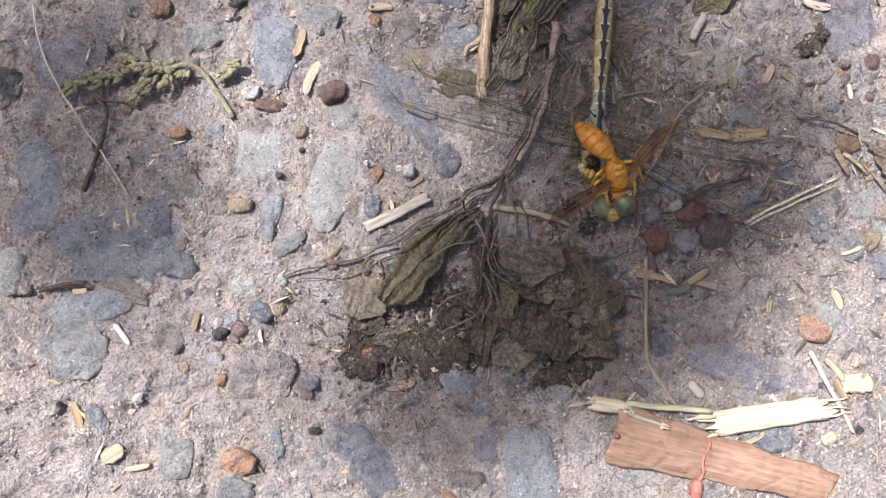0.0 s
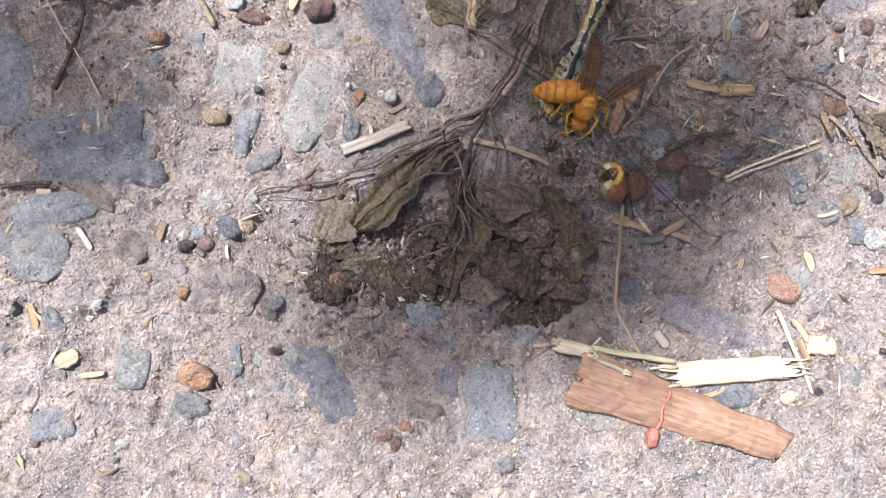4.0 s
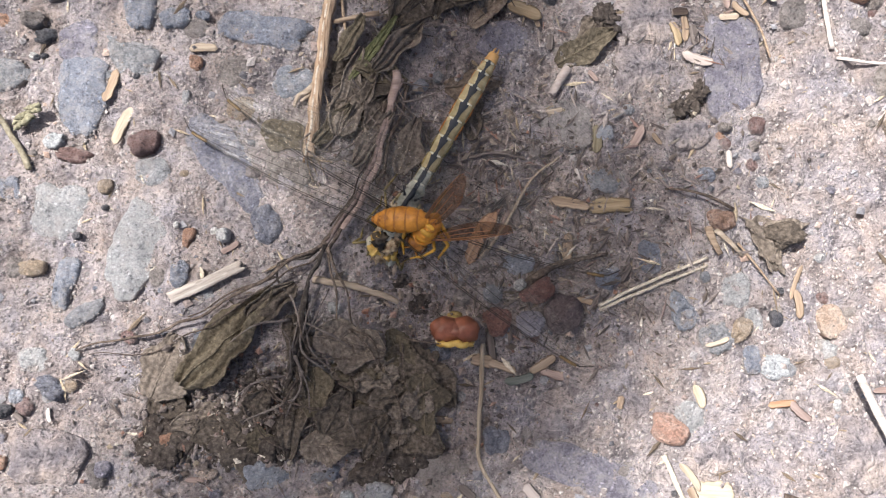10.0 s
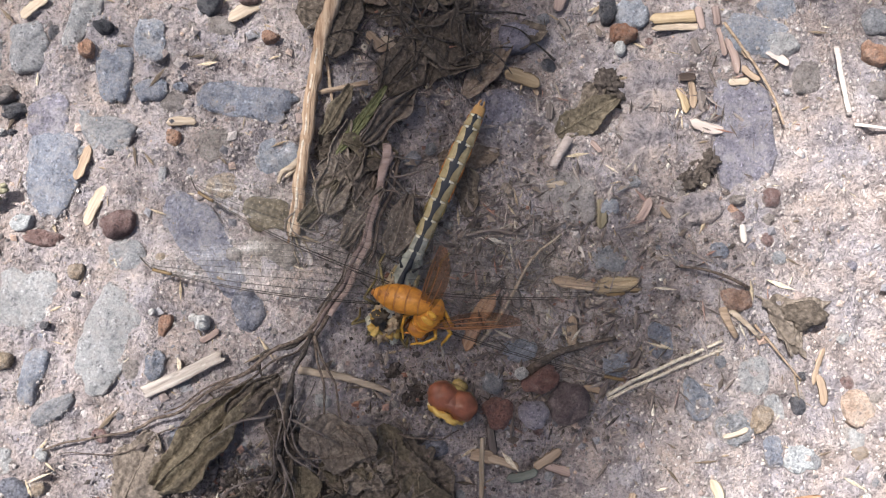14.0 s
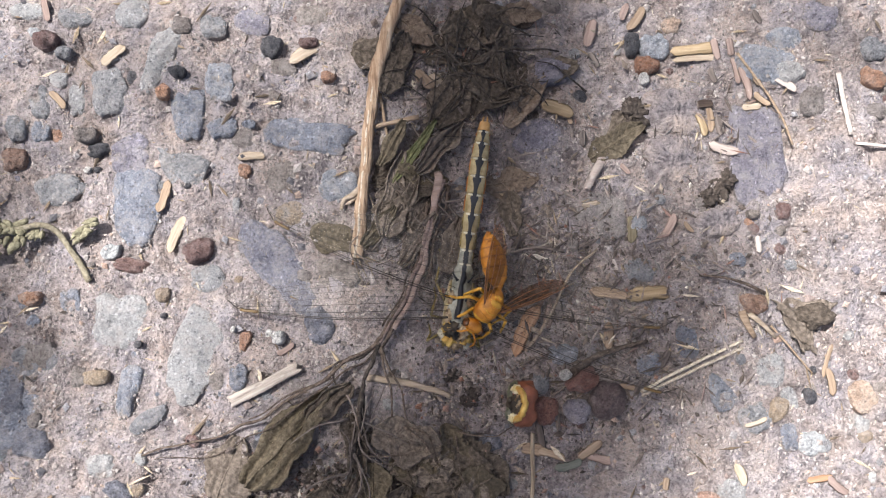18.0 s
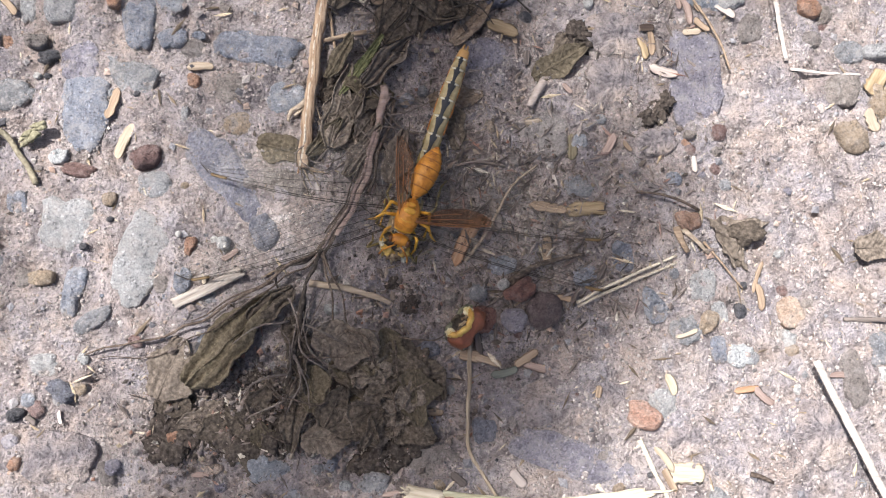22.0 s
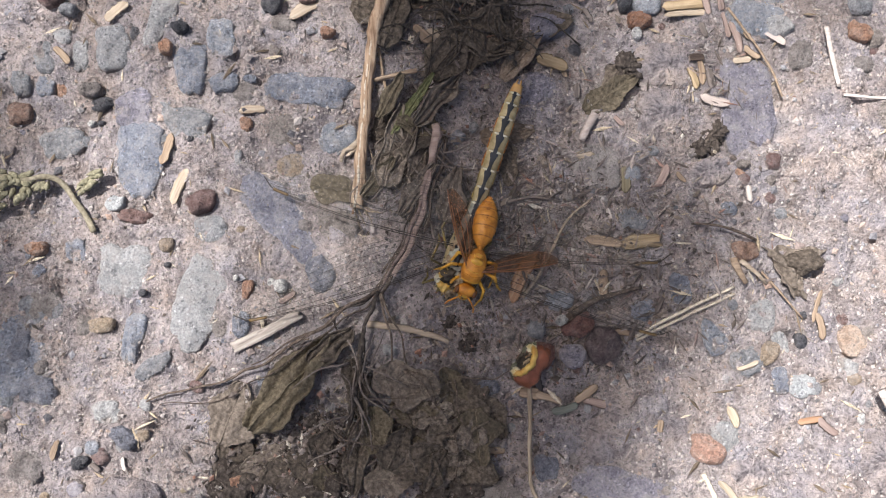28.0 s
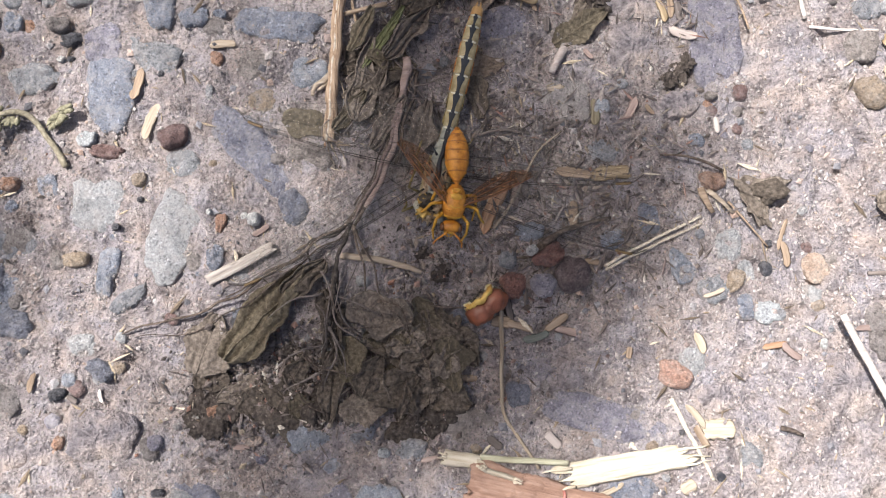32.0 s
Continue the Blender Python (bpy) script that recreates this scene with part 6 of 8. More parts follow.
def dragonfly():
    thing = new("dragonfly")
    part("thorax", loft([(5.4, 1.2, 1.3, 2.9), (4.8, 1.9, 2.0, 3.0), (3.6, 2.2, 2.4, 3.1), (1.2, 2.4, 2.6, 3.1), (-1.2, 2.3, 2.5, 3.1), (-3.4, 1.9, 2.1, 3.0), (-5.0, 1.6, 1.8, 2.95), (-6.6, 1.4, 1.5, 2.9)], 20), GREY_BODY, thing, "grey-blue thorax with yellowish sides")
    for sx in (-1, 1):
        part("side_plate", loft([(4.6, 0.3, 0.4, 2.8), (3.0, 0.6, 1.5, 2.9), (0.0, 0.7, 1.8, 3.0), (-2.8, 0.5, 1.4, 2.9), (-4.2, 0.3, 0.4, 2.8)], 10), TAN_BODY, thing, "yellowish side plate").location = (sx * 0.0019, 0, 0)
        for ky, kl in ((3.4, 1.6), (-0.6, 1.9), (-4.0, 1.4)):
            part("thorax_mark", tube(bmesh.new(), [Vector((sx * (0.9 + 0.35 * q), ky - kl * q / 3, 5.45 - 0.17 * q - 0.012 * ky * ky)) * MM for q in range(4)], 0.00024, 0.00008, 6, 0.3), BLACK_MARK, thing)
        part("wing_hinge", blob(0.7, 1.3, 0.5, (sx * 1.5, 2.2, 5.0), 0.5), FLESH, thing)
        part("wing_hinge", blob(0.7, 1.2, 0.5, (sx * 1.5, -1.0, 5.0), 0.5), FLESH, thing)
    part("thorax_stripe", tube(bmesh.new(), [Vector((0.15 * math.sin(q * 1.7), 2.6 - q * 1.2, 5.62 - 0.02 * (q - 2.0) ** 2)) * MM for q in range(8)], 0.0005, 0.00035, 6, 0.4), BLACK_MARK, thing, "black line down the middle")
    part("torn_neck", blob(1.8, 0.9, 1.6, (0, 5.4, 2.8), 0.9), HOLLOW, thing, "torn dark neck where the head was")
    for k, (mx, my, mz, ms, mm) in enumerate(((-1.5, 5.6, 3.4, 0.8, RIM), (-0.6, 6.2, 3.0, 0.9, FLESH), (0.7, 5.9, 3.6, 0.8, RIM), (1.5, 5.4, 2.8, 0.8, PALE_RING), (-1.2, 4.6, 4.7, 0.8, FLESH), (0.4, 4.6, 5.0, 0.9, HOLLOW), (1.3, 4.2, 4.7, 0.6, RIM), (0.0, 6.6, 1.8, 0.9, FLESH), (-1.7, 6.3, 1.6, 0.7, PALE_RING), (1.2, 6.5, 1.5, 0.6, LEG_DARK))):
        part("torn_muscle", blob(ms * 1.25, ms * 1.4, ms, (mx * 1.15, my, mz), 1.2), mm, thing)
    # ten segments of the tail, from the waist to the tip
    ends = (-5.6, -7.4, -9.9, -13.0, -16.4, -19.9, -23.3, -26.5, -29.4, -31.6, -33.2)
    half = (1.7, 1.3, 1.2, 1.3, 1.42, 1.52, 1.58, 1.52, 1.36, 1.12, 0.95)
    for k in range(10):
        a, b, ra, rb = ends[k], ends[k + 1], half[k], half[k + 1]
        zc = lambda y: 3.0 + 0.012 * (y + 5)
        rows = [(a, ra * 0.97, ra * 0.92, zc(a)), (a - 0.25, ra * 1.04, ra, zc(a)), ((a + b) / 2, (ra + rb) / 2 * 1.02, (ra + rb) / 2 * 0.95, zc((a + b) / 2)), (b + 0.3, rb * 1.05, rb, zc(b)), (b - 0.08, rb * 0.96, rb * 0.9, zc(b))]
        seg = part("tail_segment", loft(rows, 16), GREY_BODY if k < 2 else (TIP if k > 8 else TAN_BODY), thing)
        if k < 9:
            m = (a + b) / 2
            top = lambda y: zc(y) + (ra + (rb - ra) * (a - y) / (a - b)) * 0.99
            wide = (0.45, 0.52, 0.6, 0.66, 0.72, 0.78, 0.74, 0.62, 0.45)[k]
            bm = bmesh.new()
            left, right = [], []
            for q in range(9):
                y = a + (b - a) * q / 8
                f = q / 8
                w = wide * (0.42 + 0.62 * min(1, f / 0.72) ** 2.2 - 0.45 * max(0, (f - 0.78) / 0.22) if k > 1 else 0.85)
                zz = top(y) + 0.06
                left.append(bm.verts.new(Vector((-w, y, zz - w * w * 0.25)) * MM))
                right.append(bm.verts.new(Vector((w, y, zz - w * w * 0.25)) * MM))
            mid = [bm.verts.new(Vector((0, a + (b - a) * q / 8, top(a + (b - a) * q / 8) + 0.09)) * MM) for q in range(9)]
            for q in range(8):
                bm.faces.new((left[q], left[q + 1], mid[q + 1], mid[q]))
                bm.faces.new((mid[q], mid[q + 1], right[q + 1], right[q]))
            part("dorsal_mark", bm, BLACK_MARK, seg, "black wedge along the back")
            for sx in (-1, 1):
                part("joint_bar", limb([(sx * wide * 0.5, b + 0.35, top(b) - 0.02), (sx * rb * 0.75, b + 0.25, zc(b) + rb * 0.72)], 0.24, 0.16), PALE_RING, seg)
                bmk = limb([(sx * rb * 0.98, a - 0.3, zc(a) + 0.3), (sx * rb * 1.03, m, zc(m) + 0.2), (sx * rb * 0.99, b + 0.3, zc(b) + 0.3)], 0.16, 0.16)
                part("side_line", bmk, BANDED if k > 3 else LEG_DARK, seg)
    for sx in (-1, 1):
        part("tail_clasper", limb([(sx * 0.35, -33.0, 3.0), (sx * 0.4, -33.7, 3.0), (sx * 0.3, -34.3, 2.9)], 0.25, 0.14), TIP, thing)
    for sx in (-1, 1):
        for k, (fy, ky, ty) in enumerate(((4.6, 7.0, 5.5), (2.8, 2.5, -1.0), (1.0, -3.5, -8.0))):
            pts = [(sx * 1.6, fy, 1.2), (sx * 4.6, ky, 2.6), (sx * 4.2, ty, 0.9), (sx * 4.8, ty - 1.6, 0.3)]
            part("leg", limb(pts, 0.3, 0.14), LEG_DARK, thing)
    wings = {}
    for sx, word in ((-1, "left"), (1, "right")):
        for hind in (False, True):
            wings[word, hind] = dragonfly_wing("hind_wing" if hind else "fore_wing", thing, sx, hind)
    return tagged(thing, "headless dragonfly, tan body with black marks, wings spread", "dragonfly"), wings


def dragonfly_head():
    """The bitten-off head: two great red-brown eyes, yellow face, a half rim with two pale lobes round the dark neck hollow."""
    thing = new("insect_remains")
    for sx in (-1, 1):
        part("eye", blob(2.6, 2.3, 2.4, (sx * 1.55, -0.6, 3.0), 0.22), EYE_RED, thing, "large glossy red-brown compound eye")
        part("eye_underside", blob(2.0, 2.2, 1.5, (sx * 1.9, -0.3, 1.6), 0.15), EYE_GREEN, thing, "dull grey-green lower half of the eye")
    part("brow", blob(2.8, 1.75, 2.25, (0, -0.6, 3.05), 0.2), EYE_RED, thing)
    part("face", blob(1.6, 1.1, 1.3, (0, -1.6, 1.6), 0.3), FACE, thing, "yellow swollen face")
    part("crown", blob(0.6, 0.6, 0.4, (0.9, -1.8, 3.9), 0.6), FACE, thing)
    part("jaw", blob(1.3, 0.8, 0.8, (0, -2.4, 0.6), 0.2), FACE, thing)
    ring = lambda a, y: Vector((2.55 * math.cos(a), y + 0.16 * math.sin(3 * a) + 0.1 * math.sin(7 * a), 3.0 + 2.0 * math.sin(a))) * MM
    part("neck_rim", tube(bmesh.new(), [ring(-0.1 + 3.34 * k / 24, 1.45) for k in range(25)], 0.00052, 0.00056, 9, 0.35), RIM, thing, "orange-yellow half rim of the neck")
    part("torn_edge", tube(bmesh.new(), [ring(3.3 + 2.85 * k / 16, 1.2) for k in range(17)], 0.00026, 0.0002, 7, 0.5), HOLLOW, thing, "dark torn edge of the neck")
    for sx in (-1, 1):
        part("rim_lobe", blob(0.8, 0.62, 1.0, (sx * 2.45, 1.65, 2.9), 0.6), CREAM, thing, "swollen cream-white end of the rim")
    part("neck_hollow", blob(2.45, 0.35, 1.95, (0, 1.35, 2.95), 0.25), HOLLOW, thing, "dark hollow at the neck")
    for k, (hx, hz, q) in enumerate(((-1.3, 3.3, 0.7), (0.5, 1.9, 0.8), (1.4, 3.5, 0.6), (-0.8, 2.2, 0.6), (0.2, 4.0, 0.7), (0.7, 3.2, 0.4), (-0.3, 3.6, 0.45), (1.1, 2.5, 0.4))):
        part("neck_shred", blob(q * 0.7, 0.35, q * 0.4, (hx, 1.6, hz), 1.2), FLESH if k in (2, 4, 5, 6) else HOLLOW, thing)
    return tagged(thing, "bitten-off dragonfly head with red-brown eyes", "insect head")


def wasp_wing(name, parent, side):
    bm = bmesh.new()
    n = 18
    rows = []
    for i in range(n):
        s = i / (n - 1)
        front = 0.5 * math.sin(math.pi * s)
        back = front - 3.3 * (math.sin(math.pi * min(1, s * 0.9 + 0.06) ** 1.25)) ** 0.7
        rows.append([bm.verts.new(Vector((side * s * 14.5, front + (back - front) * j / 5, 0.22 * math.sin(j * 1.3 + s * 3))) * MM) for j in range(6)])
    for a, b in zip(rows, rows[1:]):
        for j in range(5):
            bm.faces.new((a[j], b[j], b[j + 1], a[j + 1]))
    wing = part(name, bm, WASP_WING, parent, "smoky amber see-through wing")
    bm = bmesh.new()
    for f, end in ((0.0, 1.0), (0.12, 0.8), (0.4, 0.75), (0.7, 0.6)):
        line = []
        for q in range(12):
            s = end * q / 11
            front = 0.5 * math.sin(math.pi * s)
            back = front - 3.3 * (math.sin(math.pi * min(1, s * 0.9 + 0.06) ** 1.25)) ** 0.7
            line.append(Vector((side * s * 14.5, front + (back - front) * f, 0.25)) * MM)
        tube(bm, line, 0.00014 if f < 0.2 else 0.00008, 0.00006, 5)
    part("vein_net", bm, WASP_VEIN, wing)
    return wing


def wasp():
    thing, legs = new("wasp"), []
    part("thorax", loft([(3.2, 0.9, 0.9, 2.7), (2.6, 1.7, 1.6, 2.9), (1.2, 2.15, 2.1, 3.0), (-0.6, 2.1, 2.1, 3.0), (-2.0, 1.7, 1.7, 2.8), (-3.2, 0.8, 0.9, 2.5)], 18), AMBER, thing, "orange thorax with yellow plates")
    part("back_plate", blob(1.1, 0.6, 0.5, (0, -1.1, 4.9)), YELLOW, thing)
    part("back_plate", blob(0.9, 0.5, 0.5, (0, -2.1, 4.4)), YELLOW, thing)
    for k in range(5):
        yk = 1.9 - 0.95 * k
        rib = [Vector((1.85 * math.sin(a) * (1 - 0.03 * k * k), yk - 0.5 * abs(math.sin(a)), 3.0 + 2.06 * math.cos(a))) * MM for a in (-1.1 + 2.2 * q / 10 for q in range(11))]
        part("thorax_ridge", tube(bmesh.new(), rib, 0.00014, 0.00014, 6, 0.3), YELLOW if k % 2 else AMBER, thing)
    part("collar", blob(1.7, 0.5, 1.2, (0, 2.6, 3.2)), YELLOW, thing)
    part("head", blob(1.9, 1.25, 1.6, (0, 4.6, 2.6)), AMBER, thing, "orange head with dark eyes")
    part("forehead", blob(1.0, 0.6, 0.9, (0, 5.5, 2.7)), YELLOW, thing)
    for sx in (-1, 1):
        part("eye", blob(0.55, 0.85, 1.15, (sx * 1.6, 4.8, 2.7)), WASP_EYE, thing, "dark brown kidney-shaped eye")
        part("mandible", limb([(sx * 0.9, 5.4, 1.6), (sx * 0.7, 6.3, 1.2), (sx * 0.1, 6.7, 1.1)], 0.3, 0.15), YELLOW, thing)
        part("antenna", limb([(sx * 0.5, 5.6, 3.4), (sx * 1.5, 6.4, 3.7), (sx * 2.4, 7.4, 2.6), (sx * 2.7, 8.4, 1.2)], 0.2, 0.17), AMBER, thing)
    for sx in (-1, 1):
        for (fy, kx, ky, tx, ty, ex, ey) in ((2.0, 3.0, 3.6, 3.3, 5.6, 2.8, 7.4), (0.4, 4.2, 0.8, 5.4, 2.4, 6.6, 3.2), (-1.2, 3.6, -1.6, 4.3, 0.8, 4.2, 3.4)):
            pts = [(sx * 1.4, fy, 1.4), (sx * kx, ky, 3.3), (sx * tx, ty, 1.4), (sx * (tx + ex) / 2, (ty + ey) / 2, 0.1), (sx * ex, ey, -0.6)]
            leg = part("leg", limb(pts, 0.36, 0.16), YELLOW, thing, "yellow jointed leg")
            if fy > 0:
                legs.append((leg, sx, fy))
    belly = part("abdomen", loft([(0.6, 0.45, 0.45, 0.0), (-0.4, 0.4, 0.4, 0.0), (-1.2, 0.9, 0.85, 0.05)], 12), AMBER, thing, "orange abdomen banded with brown")
    ends = (-0.9, -2.6, -4.6, -6.5, -8.2, -9.7, -11.2)
    half = (0.8, 1.75, 2.15, 2.15, 1.85, 1.25, 0.3)
    for k in range(6):
        a, b, ra, rb = ends[k], ends[k + 1], half[k], half[k + 1]
        drop = lambda y: -0.012 * y * y
        rows = [(a + 0.25, ra * 0.9, ra * 0.8, drop(a)), (a - 0.1, ra, ra * 0.9, drop(a)), ((a + b) / 2, (ra + rb) / 2 * 1.06, (ra + rb) / 2 * 0.95, drop((a + b) / 2)), (b + 0.22, rb * 1.04, rb * 0.94, drop(b)), (b + 0.1, rb * 1.05, rb * 0.95, drop(b)), (b - 0.02, rb * 0.97, rb * 0.88, drop(b))]
        seg = part("abdomen_ring", loft(rows, 18, (2, 0, 0, 2, 1, 1)[:5]), AMBER, belly)
        seg.data.materials.append(BANDED)
        seg.data.materials.append(DEEP)
        part("back_spot", blob(0.45, 0.3, 0.25, (0, (a + b) / 2 - 0.3, drop(b) + (ra + rb) / 2 * 0.86), 0.6), DEEP, belly)
    wings = {word: wasp_wing("wing", thing, sx) for sx, word in ((-1, "left"), (1, "right"))}
    for ob in thing.children_recursive:
        ob.data.transform(Matrix.Scale(0.97, 4))
    return tagged(thing, "orange paper wasp with smoky amber wings, feeding", "wasp"), belly, wings, legs


DRAGONFLY, DRAGON_WINGS = dragonfly()
HEAD = dragonfly_head()
WASP, WASP_BELLY, WASP_WINGS, WASP_LEGS = wasp()

# ---- the unseen tree, added to shade the spot, its boughs out over the ground ----
CROWN_LEAF = fibrous("fresh_leaf", (0.03, 0.055, 0.015), (0.055, 0.095, 0.025), (0.09, 0.14, 0.04), "n", 0.5)
TRUNK_BARK = fibrous("trunk_bark", (0.05, 0.04, 0.03), (0.11, 0.09, 0.07), (0.19, 0.16, 0.13), "n", 0.9)


def leaf_into(verts, faces, at, long, wide, rng):
    """One folded leaf of eight triangles, turned at random."""
    turn = Euler((rng.rand() * 0.9 - 0.45, rng.rand() * 0.9 - 0.45, rng.rand() * 6.28)).to_matrix()
    k = len(verts)
    for px, py, pz in ((-0.5, 0, 0), (-0.2, 0.42, 0.1), (0.15, 0.45, 0.1), (0.5, 0, -0.06), (0.15, -0.45, 0.1), (-0.2, -0.42, 0.1), (-0.15, 0, 0), (0.15, 0, 0)):
        verts.append(tuple(Vector(at) + turn @ Vector((px * long, py * wide, pz * wide))))
    for f in ((0, 6, 1), (6, 7, 2, 1), (7, 3, 2), (0, 5, 6), (6, 5, 4, 7), (7, 4, 3)):
        faces.append(tuple(k + i for i in f))


def shade_tree():
    rng = np.random.RandomState(23)
    thing = new("tree")
    foot = Vector((-0.5, 2.9, -0.05))
    fork = Vector((-0.6, 2.4, 1.3))
    line = [v / MM for v in (foot, foot.lerp(fork, 0.35) + Vector((0.04, 0, 0)), foot.lerp(fork, 0.7), fork, fork + Vector((0.0, 0.1, 0.9)))]
    part("trunk", tube(bmesh.new(), glide(line, 60), 0.13, 0.06, 12, 0.08), TRUNK_BARK, thing)
    verts, faces = [], []
    # boughs: the ground patch that each shades, its half sizes and turn in millimetres and degrees, thickness of leaf, height
    # out of view; leaf thickness set by how dark each patch should be
    boughs = (
        (-97, 4, 26, 32, 15, 1.15, 1.5),
        (8, 46, 21, 22, 0, 4.0, 1.3),
        (4, 5, 21, 32, 8, 2.5, 1.4),
        (-10, -31, 25, 16, -10, 1.7, 1.5),
        (30, 2, 16, 20, -10, 0.95, 1.6),
        (36, -14, 18, 12, 0, 1.3, 1.6),
        (9, 32, 15, 13, 0, 3.0, 1.35),
        (14, -20, 19, 17, 0, 2.3, 1.5),
        (-82, -14, 17, 13, -20, 0.6, 1.6),
        (-20, -54, 26, 12, -5, 0.5, 1.6),
        (10, -15, 15, 16, 0, 0.9, 1.45),
        (50, 0, 14, 16, -10, 0.6, 1.6),
        (46, 30, 18, 10, 0, 0.2, 1.6),
        (24, -30, 16, 16, 0, 1.3, 1.6),
        (5, -51, 22, 10, 0, 1.1, 1.5),
        (-30, 2, 14, 20, 0, 0.35, 1.5),
        (-55, -42, 26, 13, 0, 0.42, 1.6),
        (-28, -53, 22, 11, 0, 0.7, 1.6),
        (62, 45, 26, 16, 0, 0.45, 1.6),
        (-70, 38, 28, 16, 5, 0.42, 1.6),
        (-34, 24, 12, 14, 0, 0.35, 1.5),
    )
    for gx, gy, ax, ay, turn, thick, high in boughs:
        aim = Vector((gx, gy, 0)) * MM + SUN_FROM * (high / SUN_FROM.z)
        mid = fork.lerp(aim, 0.55) + Vector((0.05 - rng.rand() * 0.1, 0, 0.12))
        part("limb", tube(bmesh.new(), glide([fork / MM, mid / MM, aim / MM], 40), 0.013, 0.0006, 7, 0.1), TRUNK_BARK, thing)
        c, s = math.cos(radians(turn)), math.sin(radians(turn))
        for _ in range(int(thick * math.pi * ax * ay / 40)):
            r, a = math.sqrt(rng.rand()), rng.rand() * 6.28
            u, v = r * ax * math.cos(a), r * ay * math.sin(a)
            h = high + (rng.rand() - 0.5) * 0.25
            p = Vector((gx + c * u - s * v, gy + s * u + c * v, 0)) * MM + SUN_FROM * (h / SUN_FROM.z)
            leaf_into(verts, faces, p, 0.011 + 0.005 * rng.rand(), 0.006 + 0.003 * rng.rand(), rng)
    # the rest of the crown, clear of the sunlit gap
    placed = 0
    while placed < 2600:
        p = Vector((fork.x, fork.y, 2.1)) + Vector((rng.normal() * 0.75, rng.normal() * 0.75, rng.normal() * 0.4))
        if p.z < 1.0:
            continue
        foot_point = p - SUN_FROM * (p.z / SUN_FROM.z)
        if abs(foot_point.x) < 0.2 and abs(foot_point.y) < 0.2:
            continue
        leaf_into(verts, faces, p, 0.06 + 0.03 * rng.rand(), 0.03 + 0.015 * rng.rand(), rng)
        placed += 1
    me = bpy.data.meshes.new("crown")
    me.from_pydata(verts, [], faces)
    me.materials.append(CROWN_LEAF)
    crown = new("crown", me)
    crown.parent = thing
    return tagged(thing, "unseen leafy tree added to shade the ground, gaps in its crown", "tree")


shade_tree()

# ---- grit and litter ----
def speckled(name, stops, rough=0.85):
    m, nt, b = material(name)
    isle = nt.nodes.new("ShaderNodeNewGeometry").outputs["Random Per Island"]
    col = ramp(nt, isle, stops)
    at = places(nt, vary=False)
    col = mixed(nt, 1.0, col, ramp(nt, grain(nt, at, 2500, 3), [(0.3, (0.6, 0.6, 0.6)), (0.7, (1.3, 1.3, 1.3))]), "MULTIPLY")
    nt.links.new(col, b.inputs["Base Color"])
    b.inputs["Roughness"].default_value = rough
    return m


GRIT = speckled("grit", [(0.0, (0.1, 0.093, 0.095)), (0.08, (0.2, 0.183, 0.18)), (0.25, (0.3, 0.268, 0.255)), (0.6, (0.385, 0.347, 0.33)), (0.88, (0.43, 0.393, 0.373)), (0.94, (0.36, 0.27, 0.22)), (1.0, (0.46, 0.43, 0.41))])
GRAVEL = speckled("fine_gravel", [(0.0, (0.06, 0.058, 0.066)), (0.12, (0.17, 0.165, 0.18)), (0.3, (0.25, 0.245, 0.26)), (0.55, (0.34, 0.31, 0.295)), (0.75, (0.22, 0.17, 0.155)), (0.9, (0.36, 0.335, 0.325)), (0.98, (0.34, 0.24, 0.19)), (1.0, (0.42, 0.39, 0.375))])
LITTER = speckled("plant_crumbs", [(0.0, (0.06, 0.045, 0.032)), (0.3, (0.16, 0.12, 0.085)), (0.6, (0.32, 0.25, 0.17)), (0.85, (0.48, 0.4, 0.29)), (1.0, (0.64, 0.57, 0.46))])


def scatter(name, spots, mat, label, size, seed, shape):
    """Many small angular grains at the given places (x, y, z in metres), as one object."""
    r = np.random.RandomState(seed)
    verts, faces = [], []
    base = np.array([(1, 0, 0), (-1, 0, 0), (0, 1, 0), (0, -1, 0), (0, 0, 1), (0, 0, -1)], float)
    tris = ((0, 2, 4), (2, 1, 4), (1, 3, 4), (3, 0, 4), (2, 0, 5), (1, 2, 5), (3, 1, 5), (0, 3, 5))
    for x, y, z in spots:
        s = size[0] * (size[1] / size[0]) ** (r.rand() ** 2.2)
        v = base * (0.7 + 0.6 * r.rand(6, 1)) * np.array(shape(r)) * s * MM
        a = r.rand() * 6.28
        c, q = math.cos(a), math.sin(a)
        k = len(verts)
        for p in v:
            verts.append((x + p[0] * c - p[1] * q, y + p[0] * q + p[1] * c, z + p[2] + 0.25 * s * MM))
        faces += [tuple(k + i for i in t) for t in tris]
    me = bpy.data.meshes.new(name)
    me.from_pydata(verts, [], faces)
    me.materials.append(mat)
    return tagged(new(name, me), label, name.replace("_", " "), kind="stuff")


def strewn(count, seed, x0=-124, x1=114, y0=-94, y1=77):
    r = np.random.RandomState(seed)
    xs, ys = r.uniform(x0, x1, count) * MM, r.uniform(y0, y1, count) * MM
    return list(zip(xs, ys, ground_z(xs, ys)))


def heaped(count, seed, patches):
    """Places gathered in patches: middle, spread and lift in millimetres, share."""
    r = np.random.RandomState(seed)
    out = []
    for px, py, sx, sy, lift, share in patches:
        n = int(count * share)
        xs, ys = (px + r.normal(size=n) * sx) * MM, (py + r.normal(size=n) * sy) * MM
        out += list(zip(xs, ys, ground_z(xs, ys) + r.rand(n) * lift * MM))
    return out


